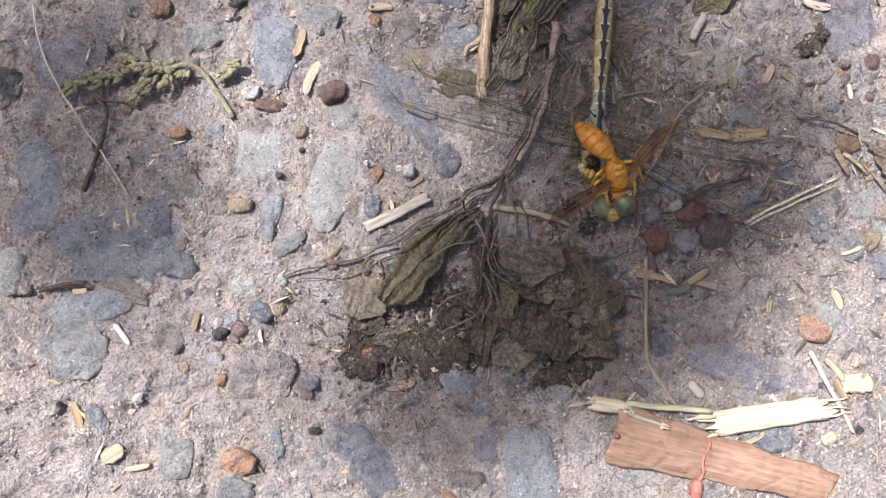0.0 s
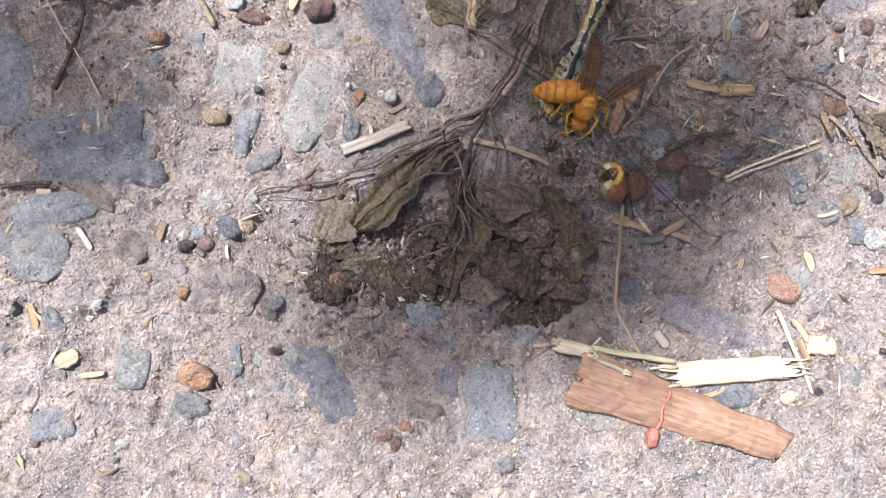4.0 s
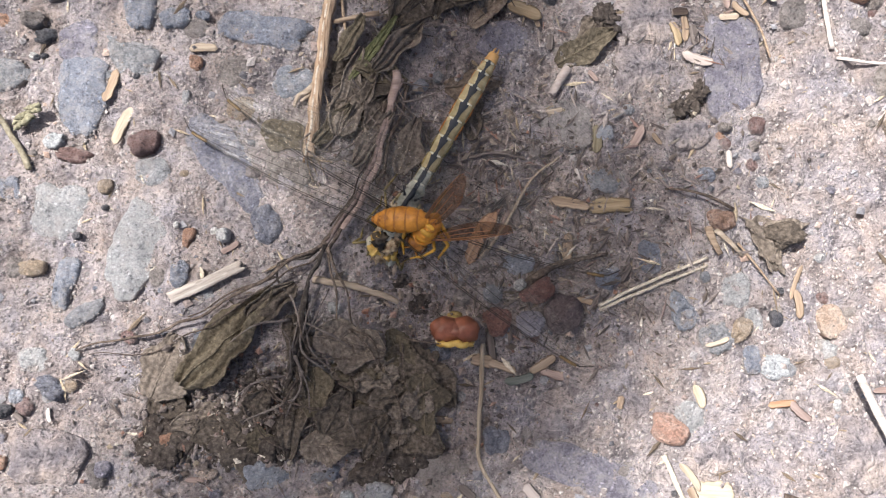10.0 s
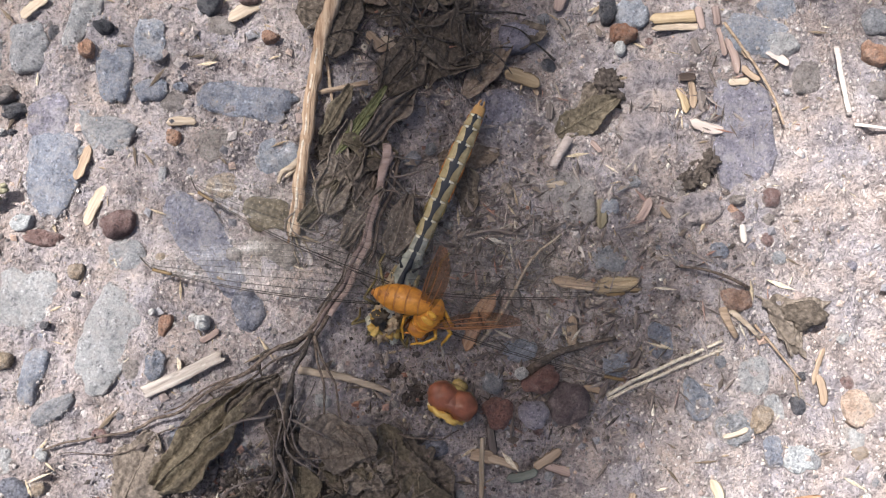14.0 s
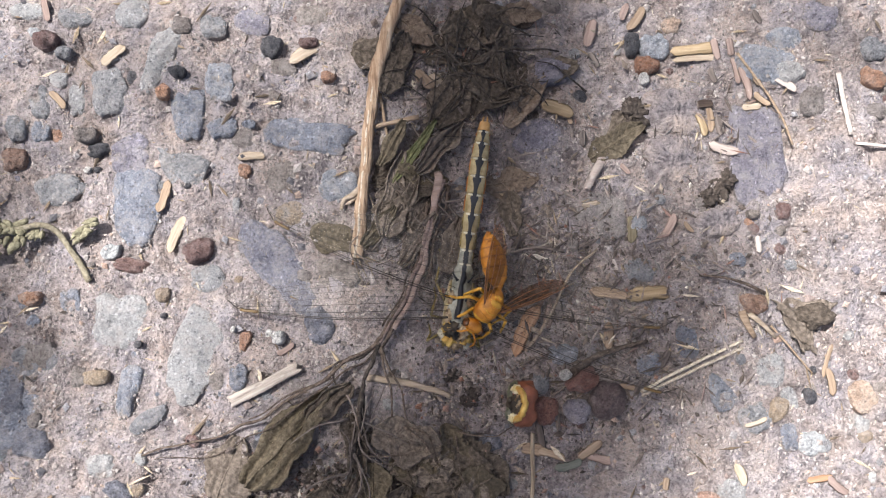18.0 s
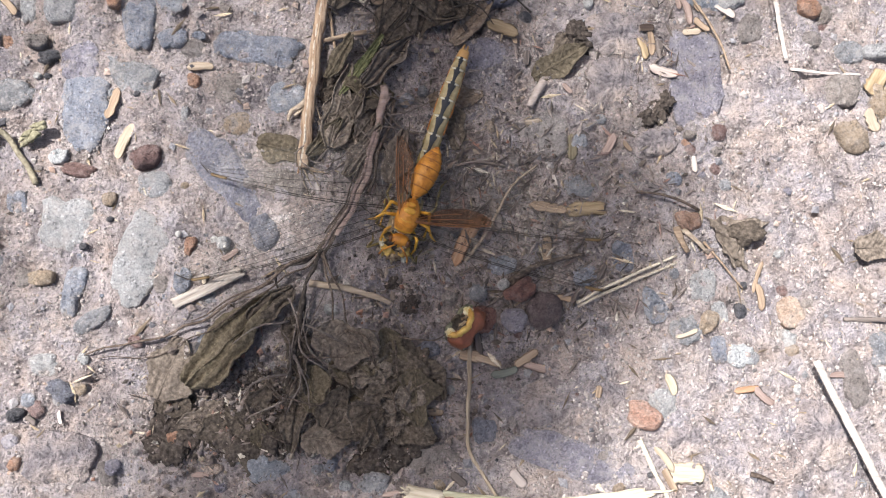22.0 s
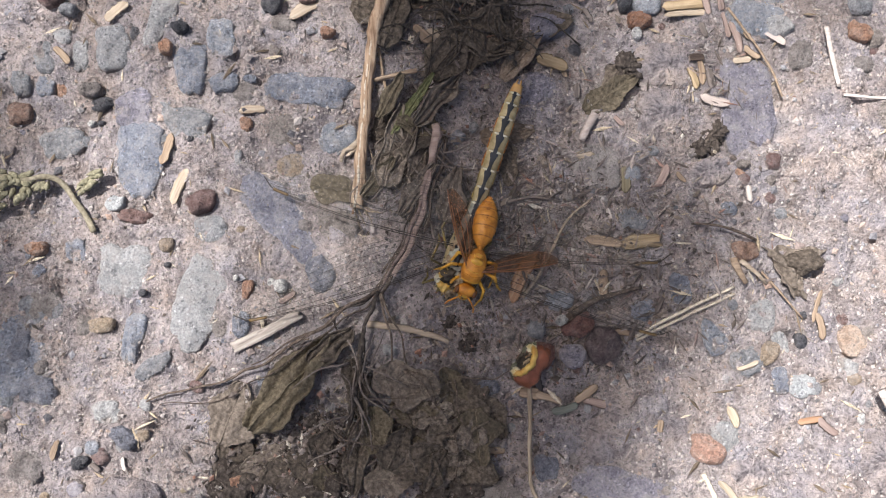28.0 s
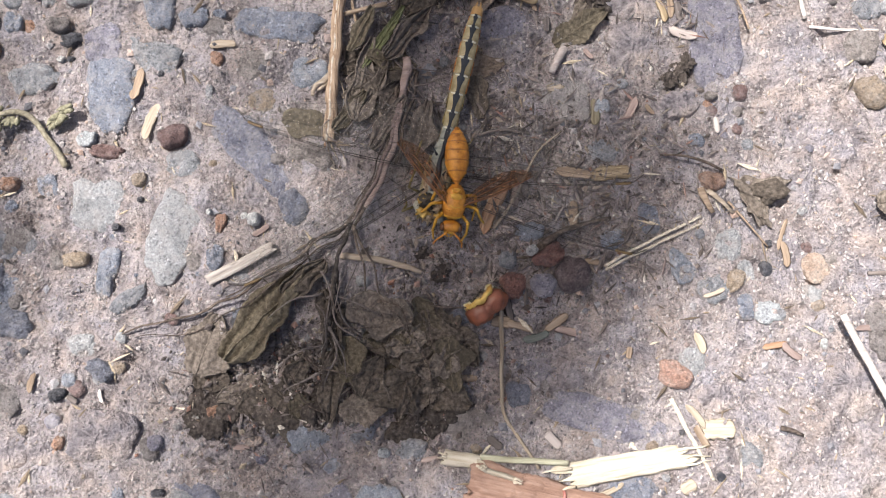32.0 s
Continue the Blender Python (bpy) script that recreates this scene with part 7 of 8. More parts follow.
def on_stones(seed):
    """Sand that laps over the rims of the set stones, and lies all over the sandy ones."""
    r = np.random.RandomState(seed)
    out = []
    for x, y, w, h, turn, kind, high, base in SET_STONES:
        sandy = kind == "sand"
        n = int(w * h * (1.8 if sandy else 1.7))
        c, q = math.cos(radians(turn)), math.sin(radians(turn))
        skip = r.rand() * 6.28
        for _ in range(n):
            a = r.rand() * 6.28
            d = math.sqrt(r.rand()) * 1.05 if sandy else 1.08 - abs(r.normal()) * (0.12 + 0.22 * max(0, math.cos(a - skip)) + 0.12 * max(0, math.cos(3 * a + skip)))
            u, v = d * math.cos(a) * w / 2, d * math.sin(a) * h / 2
            top = base + high * 0.82 * MM * max(0.0, 1 - max(0, d) ** 5) ** 0.6 * 0.93
            px, py = (x + c * u - q * v) * MM, (y + q * u + c * v) * MM
            out.append((px, py, max(float(ground_z(px, py)), top)))
    return out


grain_shape = lambda r: (1, 0.6 + 0.4 * r.rand(), 0.5 + 0.4 * r.rand())
scatter("sand_grit", strewn(82000, 41), GRIT, "loose sand grains and grit over the ground", (0.12, 0.46), 41, grain_shape)
scatter("stone_dust", on_stones(43), GRIT, "fine sand lapping over the rims of set stones", (0.1, 0.32), 46, grain_shape)
scatter("fine_gravel", strewn(2400, 47), GRAVEL, "tiny stones and gravel bedded in the sand", (0.3, 1.15), 47, lambda r: (1, 0.7 + 0.3 * r.rand(), 0.4 + 0.25 * r.rand()))
scatter("plant_litter", strewn(2200, 42), LITTER, "tiny scraps of straw and leaf on the ground", (0.3, 2.0), 42, lambda r: (1.2, 0.12 + 0.12 * r.rand(), 0.12))
CRUMB = speckled("soil_crumbs", [(0.0, (0.05, 0.04, 0.036)), (0.35, (0.13, 0.104, 0.092)), (0.6, (0.2, 0.165, 0.15)), (0.78, (0.28, 0.24, 0.222)), (0.84, (0.26, 0.13, 0.09)), (0.9, (0.15, 0.145, 0.15)), (0.96, (0.32, 0.26, 0.18)), (1.0, (0.6, 0.56, 0.5))])
scatter("soil_crumbs", heaped(5200, 44, ((-34, -37, 8, 5, 1.2, 0.26), (-25, -33, 7, 5, 1.5, 0.2), (-6, -37, 9, 5, 1.5, 0.2), (5, 44, 8, 8, 1.0, 0.12), (1, -16, 5, 4, 0.8, 0.06), (48, 17, 3, 3, 0.6, 0.012))), CRUMB, "dark crumbs of soil and rotted leaf in the pile", (0.14, 0.85), 44, lambda r: (1, 0.55 + 0.4 * r.rand(), 0.4 + 0.4 * r.rand()))
scatter("rotted_fibres", heaped(2400, 45, ((36, 2, 12, 10, 0.6, 0.2), (14, 5, 9, 8, 0.6, 0.35), (26, -15, 10, 7, 0.6, 0.2), (-28, -37, 9, 6, 1.5, 0.15), (7, 42, 10, 8, 1.0, 0.2), (51, 29, 8, 4, 0.6, 0.1))), CRUMB, "short dark fibres and bark shreds on the ground", (0.35, 1.9), 45, lambda r: (1.2, 0.1 + 0.12 * r.rand(), 0.12))


MOULD = speckled("leaf_mould", [(0.0, (0.035, 0.027, 0.022)), (0.25, (0.085, 0.066, 0.055)), (0.5, (0.16, 0.128, 0.105)), (0.7, (0.23, 0.185, 0.152)), (1.0, (0.31, 0.26, 0.215))])
rotted = ((18, 6, 9, 9, 0.7, 0.2), (32, -2, 11, 9, 0.6, 0.2), (24, -18, 11, 7, 0.5, 0.15), (-6, 14, 7, 12, 0.9, 0.13), (8, 40, 9, 8, 1.2, 0.12), (-92, 2, 14, 14, 0.5, 0.1), (2, -12, 9, 6, 0.6, 0.1))
scatter("leaf_mould", heaped(520, 48, rotted), MOULD, "chips of rotted leaf and bark bedded in sand", (0.3, 1.05), 48, lambda r: (1.25, 0.28 + 0.4 * r.rand(), 0.1 + 0.1 * r.rand()))
scatter("dark_grit", heaped(3200, 49, rotted), CRUMB, "dark crumbs of soil sprinkled over the sand", (0.13, 0.62), 49, grain_shape)


def small_stones():
    """Small stones between the larger ones, a few shapes used again and again."""
    r = np.random.RandomState(77)
    kinds = ("grey", "brown", "blue", "pale", "violet", "red", "tan", "orange", "dark", "white")
    share = (0.26, 0.2, 0.16, 0.12, 0.07, 0.05, 0.05, 0.03, 0.05, 0.01)
    shapes = {}
    for kind in kinds:
        shapes[kind] = []
        for _ in range(3):
            me = bpy.data.meshes.new("stone")
            bm = rock_mesh(r, 2 * MM, (1.4 + 0.6 * r.rand()) * MM, 0.45 * MM, 2.6, 0.0, 12, ((1.0, 0.0), (0.85, 0.65), (0.5, 1.0)), -0.0005)
            bm.to_mesh(me)
            bm.free()
            me.polygons.foreach_set("use_smooth", [True] * len(me.polygons))
            me.materials.append(STONE[kind])
            shapes[kind].append(me)
    for _ in range(300):
        kind = r.choice(kinds, p=share)
        ob = new("stone", shapes[kind][r.randint(3)])
        ob.parent = ground
        x, y = r.uniform(-0.115, 0.105), r.uniform(-0.085, 0.068)
        s = 0.45 + 1.25 * r.rand() ** 1.8
        ob.matrix_basis = pose(x, y, float(ground_z(x, y)) - 0.0001, 0, 0, r.rand() * 360) @ Matrix.Diagonal((s, s, s, 1))


small_stones()


# ---- what moves ----
def motions():
    walk(DRAGONFLY, [
        (0, pose(0.00364, -0.00140, 0.00080, 0.0, 0.0, 171.7)),
        (1, pose(0.00345, -0.00256, 0.00080, 0.0, 0.0, 171.2)),
        (2, pose(0.00168, -0.00160, 0.00080, 0.0, 0.0, 165.6)),
        (5, pose(0.00037, -0.00081, 0.00080, 0.0, 0.0, 157.1)),
        (6, pose(0.00074, 0.00017, 0.00080, 0.0, 0.0, 158.7)),
        (7, pose(0.00017, -0.00237, 0.00080, 0.0, 0.0, 157.2)),
        (8, pose(-0.00042, -0.00271, 0.00080, 0.0, 0.0, 150.6)),
        (9, pose(-0.00129, -0.00310, 0.00080, 0.0, 0.0, 150.3)),
        (10, pose(-0.00201, -0.00315, 0.00080, 0.0, 0.0, 149.3)),
        (11, pose(-0.00074, -0.00253, 0.00080, 0.0, 0.0, 152.1)),
        (12, pose(-0.00153, -0.00271, 0.00080, 0.0, 0.0, 150.7)),
        (13, pose(-0.00142, -0.00093, 0.00080, 0.0, 0.0, 152.8)),
        (14, pose(-0.00078, -0.00142, 0.00080, 0.0, 0.0, 154.8)),
        (15, pose(-0.00118, -0.00142, 0.00080, 0.0, 0.0, 149.4)),
        (18, pose(0.00025, -0.00091, 0.00080, 0.0, 0.0, 168.4)),
        (19, pose(-0.00055, -0.00085, 0.00080, 0.0, 0.0, 167.0)),
        (20, pose(0.00048, -0.00229, 0.00080, 0.0, 0.0, 163.8)),
        (21, pose(0.00203, -0.00059, 0.00080, 0.0, 0.0, 154.9)),
        (22, pose(0.00093, -0.00185, 0.00080, 0.0, 0.0, 158.5)),
        (23, pose(0.00139, -0.00197, 0.00080, 0.0, 0.0, 162.5)),
        (24, pose(0.00024, -0.00181, 0.00080, 0.0, 0.0, 159.1)),
        (27, pose(0.00073, -0.00142, 0.00080, 0.0, 0.0, 155.4)),
        (28, pose(0.00073, -0.00135, 0.00080, 0.0, 0.0, 157.3)),
        (29, pose(0.00040, -0.00184, 0.00080, 0.0, 0.0, 159.1)),
        (30, pose(0.00165, -0.00090, 0.00080, 0.0, 0.0, 160.1)),
        (31, pose(0.00198, -0.00156, 0.00080, 0.0, 0.0, 161.3)),
        (32, pose(0.00174, -0.00028, 0.00080, 0.0, 0.0, 162.2)),
    ])
    walk(DRAGON_WINGS["left", False], [
        (0, pose(-0.00160, 0.00260, 0.00540, 0.0, -4.0, -20.2)),
        (1, pose(-0.00160, 0.00260, 0.00540, 0.0, -4.0, -16.4)),
        (2, pose(-0.00160, 0.00260, 0.00540, 0.0, -4.0, -12.8)),
        (5, pose(-0.00160, 0.00260, 0.00540, 0.0, -4.0, -24.4)),
        (6, pose(-0.00160, 0.00260, 0.00540, 0.0, -4.0, -20.4)),
        (7, pose(-0.00160, 0.00260, 0.00540, 0.0, -4.0, -15.6)),
        (8, pose(-0.00160, 0.00260, 0.00540, 0.0, -4.0, -8.8)),
        (9, pose(-0.00160, 0.00260, 0.00540, 0.0, -4.0, -7.4)),
        (10, pose(-0.00160, 0.00260, 0.00540, 0.0, -4.0, -5.9)),
        (13, pose(-0.00160, 0.00260, 0.00540, 0.0, -4.0, -7.2)),
        (14, pose(-0.00160, 0.00260, 0.00540, 0.0, -4.0, 7.2)),
        (15, pose(-0.00160, 0.00260, 0.00540, 0.0, -4.0, 1.2)),
        (18, pose(-0.00160, 0.00260, 0.00540, 0.0, -4.0, -11.7)),
        (19, pose(-0.00160, 0.00260, 0.00540, 0.0, -4.0, -9.3)),
        (20, pose(-0.00160, 0.00260, 0.00540, 0.0, -4.0, -1.5)),
        (21, pose(-0.00160, 0.00260, 0.00540, 0.0, -4.0, -1.1)),
        (22, pose(-0.00160, 0.00260, 0.00540, 0.0, -4.0, 3.5)),
        (23, pose(-0.00160, 0.00260, 0.00540, 0.0, -4.0, -4.6)),
        (24, pose(-0.00160, 0.00260, 0.00540, 0.0, -4.0, 2.2)),
        (27, pose(-0.00160, 0.00260, 0.00540, 0.0, -4.0, 6.8)),
        (28, pose(-0.00160, 0.00260, 0.00540, 0.0, -4.0, 0.8)),
        (29, pose(-0.00160, 0.00260, 0.00540, 0.0, -4.0, -2.4)),
        (30, pose(-0.00160, 0.00260, 0.00540, 0.0, -4.0, -1.2)),
        (31, pose(-0.00160, 0.00260, 0.00540, 0.0, -4.0, -1.2)),
        (32, pose(-0.00160, 0.00260, 0.00540, 0.0, -4.0, -3.3)),
    ])
    walk(DRAGON_WINGS["left", True], [
        (0, pose(-0.00160, -0.00080, 0.00540, 0.0, -4.0, -3.3)),
        (1, pose(-0.00160, -0.00080, 0.00540, 0.0, -4.0, -0.1)),
        (2, pose(-0.00160, -0.00080, 0.00540, 0.0, -4.0, 2.0)),
        (5, pose(-0.00160, -0.00080, 0.00540, 0.0, -4.0, 2.0)),
        (6, pose(-0.00160, -0.00080, 0.00540, 0.0, -4.0, 0.8)),
        (7, pose(-0.00160, -0.00080, 0.00540, 0.0, -4.0, 6.3)),
        (8, pose(-0.00160, -0.00080, 0.00540, 0.0, -4.0, 11.7)),
        (9, pose(-0.00160, -0.00080, 0.00540, 0.0, -4.0, 12.1)),
        (10, pose(-0.00160, -0.00080, 0.00540, 0.0, -4.0, 13.9)),
        (13, pose(-0.00160, -0.00080, 0.00540, 0.0, -4.0, 20.8)),
        (14, pose(-0.00160, -0.00080, 0.00540, 0.0, -4.0, 23.8)),
        (15, pose(-0.00160, -0.00080, 0.00540, 0.0, -4.0, 26.1)),
        (18, pose(-0.00160, -0.00080, 0.00540, 0.0, -4.0, 0.7)),
        (19, pose(-0.00160, -0.00080, 0.00540, 0.0, -4.0, 7.6)),
        (20, pose(-0.00160, -0.00080, 0.00540, 0.0, -4.0, 6.8)),
        (21, pose(-0.00160, -0.00080, 0.00540, 0.0, -4.0, 16.2)),
        (22, pose(-0.00160, -0.00080, 0.00540, 0.0, -4.0, 12.6)),
        (23, pose(-0.00160, -0.00080, 0.00540, 0.0, -4.0, 8.7)),
        (24, pose(-0.00160, -0.00080, 0.00540, 0.0, -4.0, 13.8)),
        (27, pose(-0.00160, -0.00080, 0.00540, 0.0, -4.0, 16.4)),
        (28, pose(-0.00160, -0.00080, 0.00540, 0.0, -4.0, 16.4)),
        (29, pose(-0.00160, -0.00080, 0.00540, 0.0, -4.0, 16.3)),
        (30, pose(-0.00160, -0.00080, 0.00540, 0.0, -4.0, 13.8)),
        (31, pose(-0.00160, -0.00080, 0.00540, 0.0, -4.0, 14.3)),
        (32, pose(-0.00160, -0.00080, 0.00540, 0.0, -4.0, 12.2)),
    ])
    walk(DRAGON_WINGS["right", False], [
        (0, pose(0.00160, 0.00260, 0.00540, 0.0, 4.0, -10.0)),
        (1, pose(0.00160, 0.00260, 0.00540, 0.0, 4.0, -14.9)),
        (2, pose(0.00160, 0.00260, 0.00540, 0.0, 4.0, -11.1)),
        (5, pose(0.00160, 0.00260, 0.00540, 0.0, 4.0, -16.7)),
        (6, pose(0.00160, 0.00260, 0.00540, 0.0, 4.0, -14.0)),
        (7, pose(0.00160, 0.00260, 0.00540, 0.0, 4.0, -12.1)),
        (8, pose(0.00160, 0.00260, 0.00540, 0.0, 4.0, 0.7)),
        (9, pose(0.00160, 0.00260, 0.00540, 0.0, 4.0, -2.0)),
        (10, pose(0.00160, 0.00260, 0.00540, 0.0, 4.0, 2.5)),
        (13, pose(0.00160, 0.00260, 0.00540, 0.0, 4.0, 12.7)),
        (14, pose(0.00160, 0.00260, 0.00540, 0.0, 4.0, 14.4)),
        (15, pose(0.00160, 0.00260, 0.00540, 0.0, 4.0, 24.4)),
        (18, pose(0.00160, 0.00260, 0.00540, 0.0, 4.0, 5.8)),
        (19, pose(0.00160, 0.00260, 0.00540, 0.0, 4.0, 2.0)),
        (20, pose(0.00160, 0.00260, 0.00540, 0.0, 4.0, 21.4)),
        (21, pose(0.00160, 0.00260, 0.00540, 0.0, 4.0, 38.2)),
        (22, pose(0.00160, 0.00260, 0.00540, 0.0, 4.0, 33.8)),
        (23, pose(0.00160, 0.00260, 0.00540, 0.0, 4.0, 29.6)),
        (24, pose(0.00160, 0.00260, 0.00540, 0.0, 4.0, 37.2)),
        (27, pose(0.00160, 0.00260, 0.00540, 0.0, 4.0, 39.1)),
        (28, pose(0.00160, 0.00260, 0.00540, 0.0, 4.0, 34.8)),
        (29, pose(0.00160, 0.00260, 0.00540, 0.0, 4.0, 37.3)),
        (30, pose(0.00160, 0.00260, 0.00540, 0.0, 4.0, 45.1)),
        (31, pose(0.00160, 0.00260, 0.00540, 0.0, 4.0, 43.9)),
        (32, pose(0.00160, 0.00260, 0.00540, 0.0, 4.0, 41.5)),
    ])
    walk(DRAGON_WINGS["right", True], [
        (0, pose(0.00160, -0.00080, 0.00540, 0.0, 4.0, -16.0)),
        (1, pose(0.00160, -0.00080, 0.00540, 0.0, 4.0, -18.8)),
        (2, pose(0.00160, -0.00080, 0.00540, 0.0, 4.0, -13.8)),
        (5, pose(0.00160, -0.00080, 0.00540, 0.0, 4.0, -21.0)),
        (6, pose(0.00160, -0.00080, 0.00540, 0.0, 4.0, -16.6)),
        (7, pose(0.00160, -0.00080, 0.00540, 0.0, 4.0, -9.5)),
        (8, pose(0.00160, -0.00080, 0.00540, 0.0, 4.0, 3.4)),
        (9, pose(0.00160, -0.00080, 0.00540, 0.0, 4.0, -0.3)),
        (10, pose(0.00160, -0.00080, 0.00540, 0.0, 4.0, -4.7)),
        (13, pose(0.00160, -0.00080, 0.00540, 0.0, 4.0, -8.1)),
        (14, pose(0.00160, -0.00080, 0.00540, 0.0, 4.0, -2.6)),
        (15, pose(0.00160, -0.00080, 0.00540, 0.0, 4.0, -0.3)),
        (18, pose(0.00160, -0.00080, 0.00540, 0.0, 4.0, -15.6)),
        (19, pose(0.00160, -0.00080, 0.00540, 0.0, 4.0, -14.2)),
        (20, pose(0.00160, -0.00080, 0.00540, 0.0, 4.0, -5.5)),
        (21, pose(0.00160, -0.00080, 0.00540, 0.0, 4.0, 6.5)),
        (22, pose(0.00160, -0.00080, 0.00540, 0.0, 4.0, 8.0)),
        (23, pose(0.00160, -0.00080, 0.00540, 0.0, 4.0, -3.9)),
        (24, pose(0.00160, -0.00080, 0.00540, 0.0, 4.0, -1.1)),
        (27, pose(0.00160, -0.00080, 0.00540, 0.0, 4.0, 2.7)),
        (28, pose(0.00160, -0.00080, 0.00540, 0.0, 4.0, 0.9)),
        (29, pose(0.00160, -0.00080, 0.00540, 0.0, 4.0, 4.6)),
        (30, pose(0.00160, -0.00080, 0.00540, 0.0, 4.0, 4.4)),
        (31, pose(0.00160, -0.00080, 0.00540, 0.0, 4.0, 5.4)),
        (32, pose(0.00160, -0.00080, 0.00540, 0.0, 4.0, -2.3)),
    ])
    walk(HEAD, [
        (0, pose(0.00508, -0.01427, 0.00584, 157.2, 28.0, 175.4)),
        (1, pose(0.00653, -0.01379, 0.00565, 146.3, 25.7, 137.4)),
        (2, pose(0.00833, -0.01402, 0.00553, 141.0, 24.2, 97.5)),
        (3, pose(0.00737, -0.01724, 0.00401, 102.4, 50.6, 95.6)),
        (4, pose(0.00679, -0.02053, 0.00216, 54.2, 34.9, 82.1)),
        (5, pose(0.00645, -0.02177, 0.00128, 45.0, -0.0, 97.6)),
        (6, pose(0.00824, -0.02276, 0.00117, 42.0, -0.0, 110.3)),
        (7, pose(0.00752, -0.01983, 0.00062, 22.0, -0.0, 79.7)),
        (8, pose(0.00771, -0.01986, 0.00043, -8.0, -0.0, 130.6)),
        (9, pose(0.00733, -0.01946, 0.00086, -32.0, -0.0, 167.6)),
        (10, pose(0.00722, -0.02144, 0.00049, -14.0, -0.0, 178.9)),
        (11, pose(0.00865, -0.01936, 0.00080, -30.0, -0.0, 178.9)),
        (12, pose(0.00717, -0.02061, 0.00086, -32.0, -0.0, -177.7)),
        (13, pose(0.00768, -0.01987, 0.00086, -32.0, -0.0, -178.2)),
        (14, pose(0.00776, -0.01740, 0.00070, -26.0, -0.0, 151.3)),
        (14.5, pose(0.00364, -0.02102, 0.00045, 10.0, -0.0, 95.1)),
        (15, pose(0.00963, -0.01973, 0.00075, 28.0, -0.0, 54.3)),
        (18, pose(0.00809, -0.01838, 0.00117, 42.0, -0.0, 81.0)),
        (19, pose(0.00743, -0.02180, 0.00117, 42.0, -0.0, 86.8)),
        (20, pose(0.00841, -0.02138, 0.00117, 42.0, -0.0, 86.3)),
        (21, pose(0.00879, -0.02136, 0.00117, 42.0, -0.0, 86.0)),
        (22, pose(0.00937, -0.02024, 0.00117, 42.0, -0.0, 49.6)),
        (23, pose(0.00894, -0.02072, 0.00104, 38.0, -0.0, 54.4)),
        (24, pose(0.00791, -0.02120, 0.00117, 42.0, -0.0, 84.5)),
        (27, pose(0.01003, -0.02099, 0.00104, 38.0, -0.0, 55.8)),
        (28, pose(0.01058, -0.02067, 0.00088, 33.0, -0.0, 52.7)),
        (29, pose(0.01042, -0.02069, 0.00058, 20.0, -0.0, 34.3)),
        (30, pose(0.01042, -0.02154, 0.00080, 30.0, -0.0, 9.6)),
        (31, pose(0.00761, -0.02200, 0.00047, 12.0, -0.0, 43.5)),
        (32, pose(0.00842, -0.02297, 0.00045, 10.0, -0.0, 37.0)),
    ])
    walk(WASP, [
        (0, pose(0.00542, -0.00712, 0.00587, -38.0, 0.0, -163.6)),
        (1, pose(0.00056, -0.01061, 0.00587, -38.0, 0.0, -112.8)),
        (2, pose(0.00347, -0.00701, 0.00587, -38.0, 0.0, -121.0)),
        (3, pose(0.00348, -0.00584, 0.00603, -43.2, 0.3, -148.1)),
        (4, pose(0.00338, -0.00467, 0.00619, -49.6, -3.4, 172.5)),
        (5, pose(0.00329, -0.00350, 0.00635, -52.0, -8.0, -214.4)),
        (6, pose(0.00320, -0.00413, 0.00635, -52.0, -8.0, -218.4)),
        (7, pose(0.00338, -0.00332, 0.00635, -52.0, -8.0, -219.5)),
        (8, pose(0.00420, -0.00398, 0.00635, -52.0, -8.0, -217.7)),
        (9, pose(0.00512, -0.00357, 0.00635, -52.0, -8.0, -217.5)),
        (10, pose(0.00401, -0.00327, 0.00635, -52.0, -8.0, -214.5)),
        (11, pose(0.00355, -0.00438, 0.00635, -52.0, -8.0, -219.3)),
        (12, pose(0.00416, -0.00373, 0.00635, -52.0, -8.0, -216.3)),
        (13, pose(0.00569, -0.00258, 0.00635, -52.0, -8.0, -218.0)),
        (14, pose(0.00534, -0.00314, 0.00635, -52.0, -8.0, -216.8)),
        (15, pose(0.00310, -0.00278, 0.00448, -22.0, -22.0, -212.7)),
        (18, pose(0.00487, -0.00036, 0.00435, -12.0, -22.0, -216.2)),
        (19, pose(0.00353, 0.00086, 0.00435, -12.0, -22.0, -208.0)),
        (20, pose(0.00443, -0.00155, 0.00435, -12.0, -22.0, -196.3)),
        (21, pose(0.00604, 0.00058, 0.00417, -12.0, -5.0, -199.1)),
        (22, pose(0.00148, -0.00122, 0.00417, -12.0, -5.0, -200.3)),
        (23, pose(0.00241, -0.00241, 0.00417, -12.0, -5.0, -201.7)),
        (24, pose(0.00264, -0.00287, 0.00417, -12.0, -5.0, -204.7)),
        (27, pose(0.00303, -0.00536, 0.00417, -12.0, -5.0, -212.4)),
        (28, pose(0.00298, -0.00330, 0.00417, -12.0, -5.0, -201.2)),
        (29, pose(0.00459, -0.00361, 0.00417, -12.0, -5.0, -183.6)),
        (30, pose(0.00405, -0.00353, 0.00417, -12.0, -5.0, -196.1)),
        (31, pose(0.00439, -0.00355, 0.00417, -12.0, -5.0, -199.0)),
        (32, pose(0.00441, -0.00436, 0.00417, -12.0, -5.0, -190.7)),
    ])
